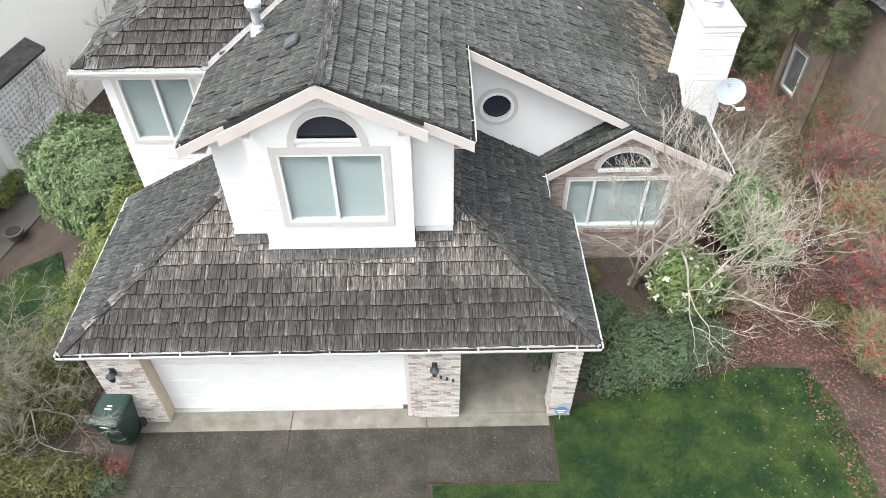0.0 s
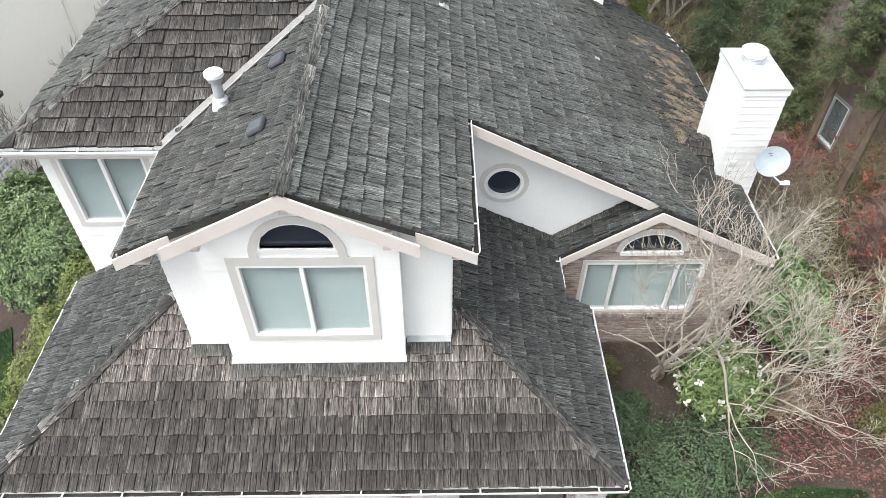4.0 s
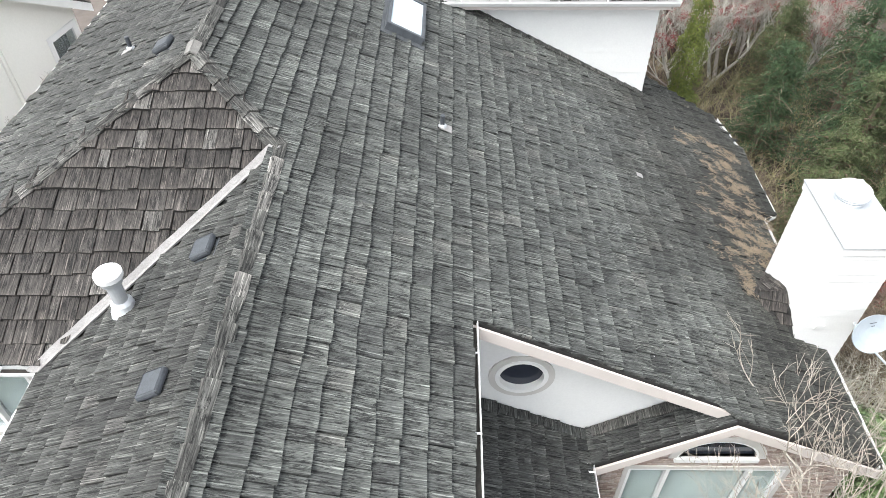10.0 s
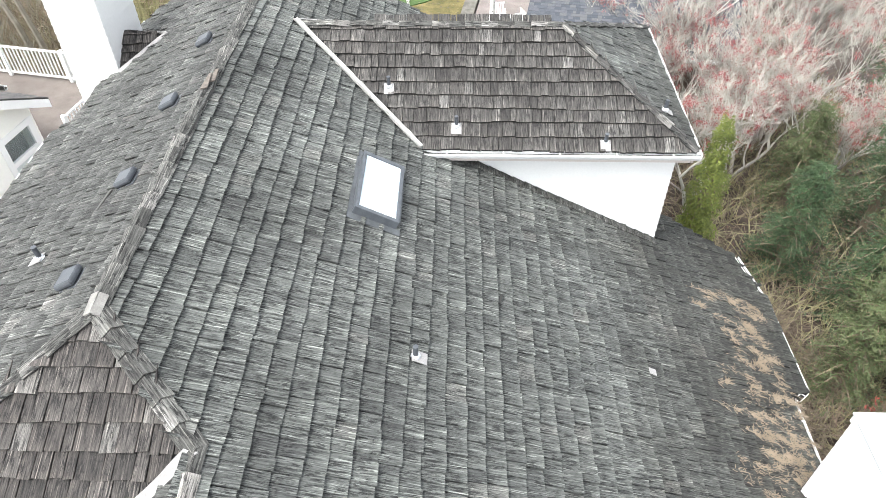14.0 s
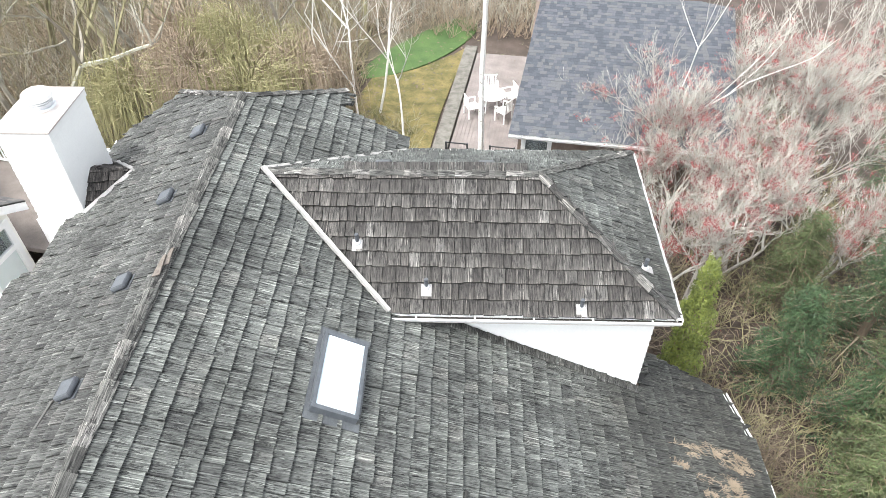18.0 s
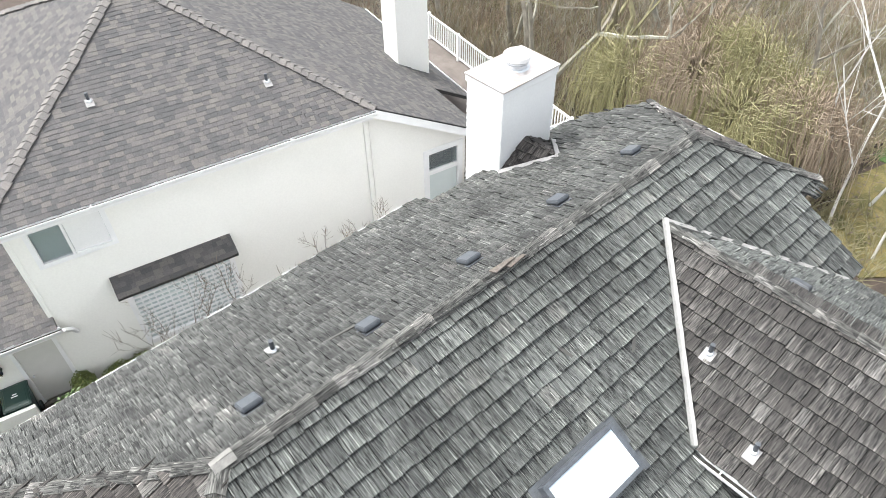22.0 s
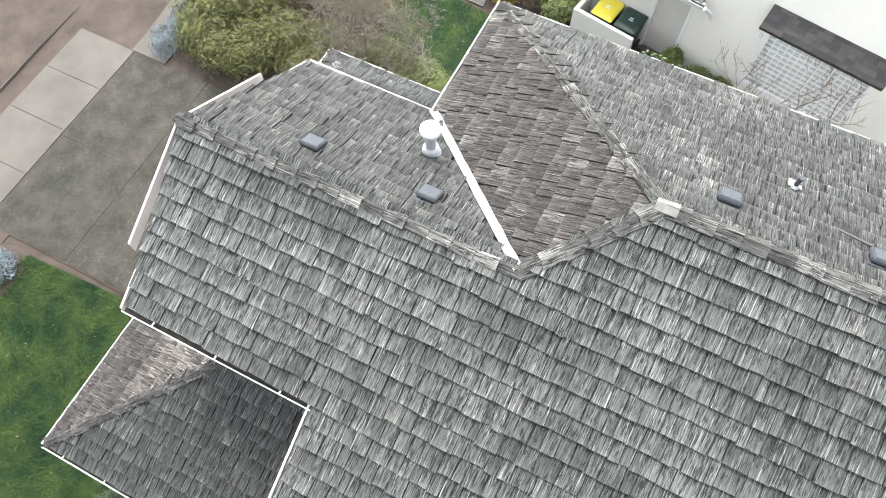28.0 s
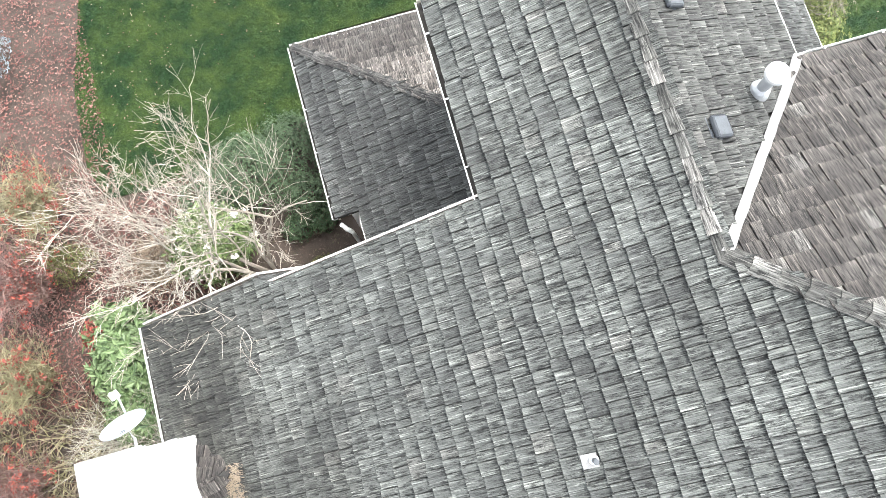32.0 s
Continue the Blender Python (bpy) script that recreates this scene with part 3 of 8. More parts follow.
strip(house, (1.06, 3.97, 5.57), (3.62, 6.50, 6.91), (-1, 0.2, 0.3), (1, -0.2, 0.3), 0.078, M_FLASH, "valley_flashing", "pale weathered valley flashing")
strip(house, (5.60, 13.02, 5.97), (3.15, 15.39, 7.20), (-1, -1, 0.3), (1, 1, 0.3), 0.05, M_VALLEY, "valley_flashing", "pale weathered valley flashing")
strip(house, (3.15, 15.39, 7.17), (5.60, 17.80, 5.90), (-1, 1, 0.3), (1, -1, 0.3), 0.05, M_VALLEY, "valley_flashing", "pale weathered valley flashing")


def apron(parent, p, q, down, mat, step=0.26, width=0.17, seed=7):
    """A single row of flashing shakes laid along the foot of a wall."""
    rng = random.Random(seed)
    p, q, down = Vector(p), Vector(q), Vector(down).normalized()
    n = max(1, round((q - p).length / step))
    along = (q - p).normalized()
    nrm = along.cross(down)
    if nrm.z < 0:
        nrm = -nrm
    for i in range(n):
        a, b = p.lerp(q, i / n), p.lerp(q, (i + 1.12) / n)
        w = width * rng.uniform(0.9, 1.1)
        bm = bmesh.new()
        lay, own = bm.loops.layers.uv.new("UVMap"), bm.loops.layers.uv.new("Piece")
        l0, l1 = 0.05 + rng.uniform(0, 0.01), 0.065 + rng.uniform(0, 0.012)
        vs = [bm.verts.new(c) for c in (a + nrm * l1, a + down * w + nrm * l1, b + down * w + nrm * l0, b + nrm * l0)]
        vs += [bm.verts.new(v.co - nrm * 0.025) for v in vs]
        for f in ((0, 1, 2, 3), (0, 4, 5, 1), (1, 5, 6, 2), (2, 6, 7, 3)):
            fc = bm.faces.new([vs[k] for k in f])
            for lp, k in zip(fc.loops, f):
                lp[lay].uv = ((0, 0, 0.3, 0.3)[k % 4], (0, w, w, 0)[k % 4])
                lp[own].uv = ((0, 0, 1, 1)[k % 4], (1, 0, 0, 1)[k % 4])
        bmesh.ops.recalc_face_normals(bm, faces=bm.faces[:])
        part("flashing_shake", bm, mat, parent)


M_SHEET = plain("grey_painted_sheet", (0.30, 0.31, 0.32), (0.40, 0.41, 0.42), scale=5, rough=0.5, metal=0.3, bump=0.02)
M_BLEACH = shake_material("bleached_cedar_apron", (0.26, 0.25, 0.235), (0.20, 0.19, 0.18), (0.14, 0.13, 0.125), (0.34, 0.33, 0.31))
apron(house, (5.66, 13.36, zr(5.66)), (10.25, 13.36, zr(10.25)), (0, -1, 0), M_CAP, seed=51)
apron(house, (WX1 + 0.05, 5.16, zs(DR - 0.05)), (7.95, 5.16, zs(0.53)), (0, -1, 0), M_DARK, seed=52)
apron(house, (WEX + 0.04, 5.16, WEZ + 0.04), (9.78, 5.16, WGZ - 0.03), (0, -1, 0), M_CAP, seed=53)
apron(house, (BX0, 1.62, zs(1.73)), (BX1, 1.62, zs(1.73)), (0, -1, -0.53), M_BLEACH, seed=54, width=0.24)
apron(house, (BX1, 1.92, zs(2.03)), (WX1, 1.92, zs(2.03)), (0, -1, -0.53), M_BLEACH, seed=55, width=0.24)
apron(house, (WX0, 1.92, zs(2.03)), (BX0, 1.92, zs(2.03)), (0, -1, -0.53), M_BLEACH, seed=56, width=0.24)
apron(house, (WX1 + 0.03, 2.5, zs(DR)), (WX1 + 0.03, 5.1, zs(DR)), (1, 0, -0.53), M_BLEACH, seed=57, width=0.15)
apron(house, (WX0 - 0.05, 4.30, zs(DL) - 0.03), (-1.15, 4.30, zs(0.43)), (0, -1, 0), M_CAP, seed=58, width=0.12)
# grey sheet turned up against the foot of the gable walls
for x0, x1, y in ((BX0 - 0.02, BX1 + 0.02, 1.625), (BX1 + 0.02, WX1, 1.915), (WX0, BX0 - 0.02, 1.915)):
    z = zs(y - LY) + 0.07
    part("wall_flashing", slab(bmesh.new(), [(x0, y + 0.03, z + 0.06), (x1, y + 0.03, z + 0.06), (x1, y - 0.075, z), (x0, y - 0.075, z)], 0.012), M_SHEET, house, "grey metal flashing at the wall foot")

# gutters
GZ = -0.03
for a, b, o in (((6.08, 1.62, zr(6.08) + GZ), (6.08, 4.80, zr(6.08) + GZ), (1, 0, 0)),
                ((1.16, 1.62, zg(1.16) + GZ), (1.16, 4.02, zg(1.16) + GZ), (-1, 0, 0)),
                ((-1.53, 4.03, zr(-1.53) + GZ), (-1.53, 14.0, zr(-1.53) + GZ), (-1, 0, 0)),
                ((-1.58, 4.07, zf(4.07) + GZ), (1.10, 4.07, zf(4.07) + GZ), (0, -1, 0)),
                ((5.56, CY, CE + GZ), (CX + 0.08, CY, CE + GZ), (0, -1, 0)),
                ((CX, CY - 0.05, CE + GZ), (CX, 17.85, CE + GZ), (1, 0, 0)),
                ((5.70, 17.80, CE + GZ), (CX + 0.05, 17.80, CE + GZ), (0, 1, 0)),
                ((LX0 - 0.06, LY, LE + GZ), (LX1 + 0.06, LY, LE + GZ), (0, -1, 0)),
                ((LX1, LY - 0.05, LE + GZ), (LX1, 3.54, LE + GZ), (1, 0, 0)),
                ((LX0, LY - 0.05, LE + GZ), (LX0, 4.35, LE + GZ), (-1, 0, 0)),
                ((WEX, 3.75, WEZ + GZ), (WEX, 5.15, WEZ + GZ), (-1, 0, 0)),
                ((12.40, 4.60, zr(12.40) + GZ), (12.40, 6.90, zr(12.40) + GZ), (1, 0, 0)),
                ((12.40, 8.58, zr(12.40) + GZ), (12.40, 10.30, zr(12.40) + GZ), (1, 0, 0)),
                ((12.60, 10.46, zr(12.6) + GZ), (12.86, 10.70, zr(12.86) + GZ), (0.7, -0.7, 0)),
                ((12.86, 10.70, zr(12.86) + GZ), (12.80, 12.90, zr(12.8) + GZ), (1, 0, 0)),
                ((12.80, 12.90, zr(12.8) + GZ), (12.45, 14.05, zr(12.45) + GZ), (1, 0.4, 0)),
                ((-1.05, 17.1, zr(-1.05) + GZ), (-1.05, 18.3, zr(-1.05) + GZ), (-1, 0, 0)),
                ((0.25, 19.22, zr(0.3) + GZ), (4.2, 19.08, zr(4.15) - 0.1 + GZ), (0, 1, 0))):
    gutter(house, a, b, o)

# rake and eave boards
for a, b, o, tall in (((3.65, 1.33, 6.89), (1.94, 1.33, 5.985), (0, -1, 0), 0.22), ((3.65, 1.33, 6.89), (5.36, 1.33, 6.005), (0, -1, 0), 0.22),
                      ((2.00, 1.58, 6.00), (1.10, 1.58, 5.53), (0, -1, 0), 0.2), ((5.30, 1.58, 6.02), (6.15, 1.58, 5.585), (0, -1, 0), 0.2),
                      ((6.02, 4.72, zr(6.02) - 0.03), (9.88, 4.72, zr(9.88) - 0.03), (0, -1, 0), 0.2),
                      ((WGX, 4.52, WGZ - 0.03), (WEX - 0.08, 4.52, WEZ - 0.09), (0, -1, 0), 0.2), ((WGX, 4.52, WGZ - 0.03), (12.43, 4.56, zr(12.43) - 0.04), (0, -1, 0), 0.2),
                      ((6.04, 1.62, 5.56), (6.04, 4.76, 5.56), (1, 0, 0), 0.15), ((1.20, 1.62, 5.50), (1.20, 4.05, 5.50), (-1, 0, 0), 0.15),
                      ((-1.48, 4.09, 5.47), (-1.48, 14.0, 5.47), (-1, 0, 0), 0.15), ((-1.48, 4.11, 5.52), (1.1, 4.11, 5.52), (0, -1, 0), 0.15),
                      ((5.55, CY + 0.03, CE - 0.09), (10.4, CY + 0.03, CE - 0.09), (0, -1, 0), 0.15), ((CX - 0.04, CY, CE - 0.09), (CX - 0.04, 17.8, CE - 0.09), (1, 0, 0), 0.15), ((5.6, 17.76, CE - 0.09), (10.4, 17.76, CE - 0.09), (0, 1, 0), 0.15),
                      ((LX0 + 0.02, LY + 0.04, LE - 0.08), (LX1 - 0.02, LY + 0.04, LE - 0.08), (0, -1, 0), 0.13), ((LX1 - 0.04, LY + 0.01, LE - 0.08), (LX1 - 0.04, 3.54, LE - 0.08), (1, 0, 0), 0.13), ((LX0 + 0.04, LY + 0.01, LE - 0.08), (LX0 + 0.04, 4.33, LE - 0.08), (-1, 0, 0), 0.13),
                      ((12.36, 4.6, 2.28), (12.36, 10.3, 2.28), (1, 0, 0), 0.15), ((0.3, 19.18, 6.42), (4.15, 19.04, 6.52), (0, 1, 0), 0.16),
                      ((-0.85, 18.44, zr(-0.85) - 0.06), (0.3, 19.19, zr(0.3) - 0.06), (-0.6, 0.8, 0), 0.15), ((4.2, 18.36, zr(4.2) - 0.06), (5.6, 18.31, zr(5.6) - 0.06), (0, 1, 0), 0.15)):
    board(house, a, b, tall, 0.035, o, M_TRIM)
for x, z in ((3.65, 6.64), (2.38, 6.0), (4.93, 6.0)):
    box_part("lookout_beam", house, M_TRIM, x - 0.055, x + 0.055, 1.36, 1.75, z - 0.12, z)

# soffits that close the eaves
for x0, x1, y0, y1, z in ((WX1, 6.06, 1.64, 5.2, 5.40), (1.18, WX0, 1.64, 4.35, 5.36), (-1.50, -1.18, 4.35, 14.0, 5.33), (-1.50, 1.2, 4.10, 4.35, 5.37), (5.55, CX - 0.03, CY + 0.03, 13.40, 5.66), (10.27, CX - 0.03, 13.40, 17.75, 5.66), (LX0 + 0.03, LX1 - 0.03, LY + 0.04, 0.25, 1.925), (8.15, LX1 - 0.04, 0.25, 3.5, 1.925), (LX0 + 0.03, -1.18, 0.25, 4.3, 1.925), (12.1, 12.38, 4.6, 10.2, 2.14)):
    box_part("soffit", house, M_TRIM, x0, x1, y0, y1, z, z + 0.02)

# ---- walls of the house ----
BACK = 0.14
GROUND = -0.35
BASE = GROUND - 0.55


def siding(parent, outline, holes, origin, u, mat=None, exposure=0.165, name="siding_board"):
    """Lap boards over a wall outline, broken at its openings; each board is a piece of its own."""
    o, u = Vector(origin), Vector(u)
    out = u.cross(UP)
    edges = [outline] + list(holes)
    v, top = min(b for _, b in outline), max(b for _, b in outline)
    while v < top - 0.02:
        e = min(exposure, top - v)
        allspans = []
        for vv in (v + 0.006, v + e - 0.006):
            xs = []
            for loop in edges:
                for (u0, v0), (u1, v1) in zip(loop, loop[1:] + loop[:1]):
                    if (v0 <= vv) != (v1 <= vv):
                        xs.append(u0 + (u1 - u0) * (vv - v0) / (v1 - v0))
            xs.sort()
            allspans.append(list(zip(xs[::2], xs[1::2])))
        lows, highs = allspans
        if len(lows) != len(highs):
            highs = lows = (lows if len(lows) > len(highs) else highs)
        for (a0, a1), (b0, b1) in zip(lows, highs):
            if a1 - a0 < 0.02:
                continue
            bm = bmesh.new()
            c = [(a0, v, 0.02), (a1, v, 0.02), (b1, v + e, 0.006), (b0, v + e, 0.006), (a0, v, -0.002), (a1, v, -0.002), (b1, v + e, -0.002), (b0, v + e, -0.002)]
            vs = [bm.verts.new(o + u * x + UP * z + out * d) for x, z, d in c]
            for f in ((0, 1, 2, 3), (0, 4, 5, 1), (0, 3, 7, 4), (1, 5, 6, 2)):
                bm.faces.new([vs[k] for k in f])
            bmesh.ops.recalc_face_normals(bm, faces=bm.faces[:])
            part(name, bm, mat or M_WHITE, parent)
        v += exposure


def house_wall(outline, holes, origin, u, mat=None, laps=True, owner=None, thick=BACK, boards=None):
    w = part("wall", holed(outline, holes, thick, origin, u), mat or M_WHITE, owner or house)
    if laps:
        siding(w, outline, holes, origin, u, boards or mat or M_WHITE)
    return w


def glass_material():
    m, n, l, b = material("window_glass")
    b.inputs["Base Color"].default_value = (0.80, 0.86, 0.86, 1)
    b.inputs["Roughness"].default_value = 0.02
    b.inputs["Transmission Weight"].default_value = 0.9
    b.inputs["IOR"].default_value = 1.3
    return m


M_GLASS = glass_material()
M_BLIND = plain("white_blind_slats", (0.50, 0.56, 0.55), (0.57, 0.63, 0.62), scale=2, rough=0.6, bump=0)
M_INSIDE = plain("painted_room_shade", (0.10, 0.11, 0.12), (0.14, 0.15, 0.16), scale=1, rough=0.9, bump=0)
M_VINYL = plain("white_vinyl_frame", (0.82, 0.82, 0.82), (0.88, 0.88, 0.88), scale=3, rough=0.35, bump=0)
M_TINT = plain("dark_arched_glass", (0.018, 0.022, 0.035), (0.03, 0.035, 0.05), scale=1, rough=0.06, bump=0)


def in_wall(bm, origin, u, x0, x1, z0, z1, d0, d1):
    """A box in a wall's own directions: along, up, and outwards."""
    o, u = Vector(origin), Vector(u)
    out = u.cross(UP)
    vs = [bm.verts.new(o + u * x + UP * z + out * d) for d in (d0, d1) for z in (z0, z1) for x in (x0, x1)]
    for f in ((0, 1, 3, 2), (4, 6, 7, 5), (0, 4, 5, 1), (2, 3, 7, 6), (0, 2, 6, 4), (1, 5, 7, 3)):
        bm.faces.new([vs[i] for i in f])
    bmesh.ops.recalc_face_normals(bm, faces=bm.faces[:])
    return bm


def window(owner, origin, u, x0, x1, z0, z1, splits=(0.5,), trim=0.09, trim_mat=None, blinds=(True, True), frame_w=0.045, trim_top=None):
    """A sliding window: frame, panes, blinds behind, and its trim boards."""
    o, u = Vector(origin), Vector(u)
    # back panel, coloured dark for the shade inside the room
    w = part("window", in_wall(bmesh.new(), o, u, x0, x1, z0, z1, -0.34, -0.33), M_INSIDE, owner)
    for name, box in (("frame_rail", (x0, x1, z0, z0 + frame_w)), ("frame_rail", (x0, x1, z1 - frame_w, z1)), ("frame_stile", (x0, x0 + frame_w, z0 + frame_w, z1 - frame_w)), ("frame_stile", (x1 - frame_w, x1, z0 + frame_w, z1 - frame_w))):
        part(name, in_wall(bmesh.new(), o, u, *box, -0.08, 0.03), M_VINYL, w)
    cuts = [0.0, *splits, 1.0]
    xs = [x0 + (x1 - x0) * c for c in cuts]
    for i, x in enumerate(xs[1:-1]):
        part("frame_mullion", in_wall(bmesh.new(), o, u, x - 0.03, x + 0.03, z0 + frame_w, z1 - frame_w, -0.07, 0.026), M_VINYL, w)
    for i, (a, b) in enumerate(zip(xs, xs[1:])):
        g = part("pane", in_wall(bmesh.new(), o, u, a + 0.02, b - 0.02, z0 + 0.02, z1 - 0.02, -0.035 - 0.012 * (i % 2), -0.029 - 0.012 * (i % 2)), M_GLASS, w)
        g.visible_shadow = False
        if blinds[i % len(blinds)]:
            bm = bmesh.new()
            z = z0 + 0.05
            out = u.cross(UP)
            tilt = 0.0105 if blinds[i % len(blinds)] is True else 0.006
            while z < z1 - 0.04:
                vs = [bm.verts.new(o + u * x + UP * (z + dz) + out * d) for x, dz, d in ((a + 0.03, -tilt, -0.085), (b - 0.03, -tilt, -0.085), (b - 0.03, tilt, -0.115), (a + 0.03, tilt, -0.115))]
                bm.faces.new(vs)
                z += 0.034
            got = bmesh.ops.extrude_face_region(bm, geom=bm.faces[:])
            bmesh.ops.translate(bm, vec=out * -0.002, verts=[v for v in got["geom"] if isinstance(v, bmesh.types.BMVert)])
            part("blind", bm, M_BLIND, w)
    tm = trim_mat or M_TRIM2
    if trim:
        t = trim
        for box in ((x0 - t, x1 + t, z1, z1 + (trim_top or t)), (x0 - t, x1 + t, z0 - t, z0), (x0 - t, x0, z0, z1), (x1, x1 + t, z0, z1)):
            part("trim_board", in_wall(bmesh.new(), o, u, *box, -0.01, 0.035), tm, w)
    return w


def arch_band(owner, origin, u, x0, x1, z0, rise, width, d0, d1, mat, name):
    """A half-round band of trim round an arched window."""
    o, u = Vector(origin), Vector(u)
    out = u.cross(UP)
    inner, outer = arch(x0, x1, z0, rise), arch(x0 - width, x1 + width, z0, rise + width)
    bm = bmesh.new()
    rows = [[bm.verts.new(o + u * a + UP * b + out * d) for a, b in loop] for loop, d in ((inner, d1), (outer, d1), (outer, d0), (inner, d0))]
    for r, s in zip(rows, rows[1:] + rows[:1]):
        for k in range(len(r) - 1):
            bm.faces.new((r[k], r[k + 1], s[k + 1], s[k]))
    bm.faces.new([r[0] for r in rows]), bm.faces.new([r[-1] for r in rows][::-1])
    bmesh.ops.recalc_face_normals(bm, faces=bm.faces[:])
    return part(name, bm, mat, owner)


def filled(outline, origin, u, d0, d1):
    o, u = Vector(origin), Vector(u)
    out = u.cross(UP)
    bm = bmesh.new()
    f = bm.faces.new([bm.verts.new(o + u * a + UP * b + out * d0) for a, b in outline])
    got = bmesh.ops.extrude_face_region(bm, geom=[f])
    bmesh.ops.translate(bm, vec=out * (d1 - d0), verts=[v for v in got["geom"] if isinstance(v, bmesh.types.BMVert)])
    bmesh.ops.recalc_face_normals(bm, faces=bm.faces[:])
    return bm


X = (1, 0, 0)
# left part, with its corner window
LW = (-0.90, 0.59, 3.73, 5.25)
house_wall([(-1.18, BASE), (1.6, BASE), (1.6, 5.4), (-1.18, 5.4)], [rect(*LW)], (0, 4.35, 0), X)
window(house, (0, 4.35, 0), X, *LW, splits=(0.5,), trim=0.09)
house_wall([(-18.2, BASE), (-4.35, BASE), (-4.35, 5.4), (-18.2, 5.4)], [], (-1.18, 0, 0), (0, -1, 0))
# front gable over the garage
house_wall([(WX0, 2.5), (WX1, 2.5), (WX1, 5.68), (3.65, 6.80), (WX0, 5.68)], [rect(2.32, 5.0, 3.6, 6.1)], (0, 1.95, 0), X)
BW = (2.735, 4.58, 3.755, 5.335)
ARC = (3.14, 4.17, 5.655, 0.46)
FW = (0, 1.65, 0)
house_wall([(BX0, 3.08), (BX1, 3.08), (BX1, 6.02), (3.65, 6.78), (BX0, 6.02)], [rect(*BW), arch(*ARC)], FW, X, thick=0.27)
fw = window(house, FW, X, *BW, splits=(0.5,), trim=0.115, trim_top=0.165)
arch_band(fw, FW, X, *ARC, 0.045, -0.06, 0.03, M_VINYL, "arch_frame")
arch_band(fw, FW, X, ARC[0] - 0.05, ARC[1] + 0.05, BW[3] + 0.166, 0.64, 0.125, -0.01, 0.036, M_TRIM2, "arch_trim")
part("frame_rail", in_wall(bmesh.new(), FW, X, ARC[0] - 0.045, ARC[1] + 0.045, ARC[2] - 0.06, ARC[2], -0.06, 0.03), M_VINYL, fw)
part("arch_pane", filled(arch(*ARC), FW, X, -0.06, -0.05), M_TINT, fw)
house_wall([(1.95, 2.5), (5.3, 2.5), (5.3, 5.5), (1.95, 5.5)], [], (WX1, 0, 0), (0, 1, 0))
house_wall([(-4.35, 2.5), (-1.95, 2.5), (-1.95, 5.5), (-4.35, 5.5)], [], (WX0, 0, 0), (0, -1, 0))
# wall with the round window
RC = (6.88, 3.88)
house_wall([(5.8, 2.2), (9.85, 2.2), (9.85, 3.60), (5.8, 5.66)], [circle(*RC, 0.34)], (0, 5.2, 0), X)
rwin = part("round_window", filled(circle(*RC, 0.33), (0, 5.2, 0), X, -0.07, -0.06), M_TINT, house)


def ring(owner, origin, u, c, r0, r1, d0, d1, mat, name):
    o, u = Vector(origin), Vector(u)
    out = u.cross(UP)
    bm = bmesh.new()
    rows = [[bm.verts.new(o + u * a + UP * b + out * d) for a, b in circle(*c, r, 40)] for r, d in ((r0, d1), (r1, d1), (r1, d0), (r0, d0))]
    for r, s in zip(rows, rows[1:] + rows[:1]):
        for k in range(40):
            bm.faces.new((r[k], r[(k + 1) % 40], s[(k + 1) % 40], s[k]))
    bmesh.ops.recalc_face_normals(bm, faces=bm.faces[:])
    return part(name, bm, mat, owner)


ring(rwin, (0, 5.2, 0), X, RC, 0.32, 0.385, -0.08, 0.05, M_VINYL, "frame")
ring(rwin, (0, 5.2, 0), X, RC, 0.385, 0.48, -0.01, 0.04, M_TRIM2, "trim_ring")
# cross wing
house_wall([(5.5, BASE), (10.27, BASE), (10.27, 5.68), (5.5, 5.68)], [], (0, 13.40, 0), X)
house_wall([(13.40, BASE), (17.45, BASE), (17.45, 5.68), (13.40, 5.68)], [], (10.27, 0, 0), (0, 1, 0))
house_wall([(-10.27, BASE), (-5.0, BASE), (-5.0, 5.68), (-10.27, 5.68)], [], (0, 17.45, 0), (-1, 0, 0), laps=False)
house_wall([(-5.4, BASE), (1.18, BASE), (1.18, 5.4), (-2.37, 7.1), (-5.4, 5.7)], [], (0, 18.2, 0), (-1, 0, 0), laps=False)
house_wall([(4.7, -0.9), (13.9, -0.9), (13.9, 2.15), (4.7, 2.15)], [], (12.1, 0, 0), (0, 1, 0))

# ---- bricks ----
def brick_material(name, tones, mortar=False):
    m, n, l, b = material(name)
    isl, oi = n.new("ShaderNodeNewGeometry"), n.new("ShaderNodeObjectInfo")
    add = n.new("ShaderNodeMath")
    add.operation = "ADD"
    l.new(isl.outputs["Random Per Island"], add.inputs[0]), l.new(oi.outputs["Random"], add.inputs[1])
    fr = n.new("ShaderNodeMath")
    fr.operation = "FRACT"
    l.new(add.outputs[0], fr.inputs[0])
    r = ramp(n, [(i / (len(tones) - 1), t) for i, t in enumerate(tones)])
    r.color_ramp.interpolation = "CONSTANT"
    l.new(fr.outputs[0], r.inputs["Fac"])
    tc = n.new("ShaderNodeTexCoord")
    no = nd(n, "TexNoise", Scale=40.0, Detail=5.0)
    l.new(tc.outputs["Object"], no.inputs["Vector"])
    nr = ramp(n, [(0.3, (0.7, 0.7, 0.7)), (0.7, (1.1, 1.1, 1.1))])
    l.new(no.outputs["Fac"], nr.inputs["Fac"])
    l.new(mixc(n, l, 0.8, r.outputs["Color"], nr.outputs["Color"], "MULTIPLY"), b.inputs["Base Color"])
    b.inputs["Roughness"].default_value = 0.9
    bumped(n, l, b, no.outputs["Fac"], 0.4, 0.01)
    return m


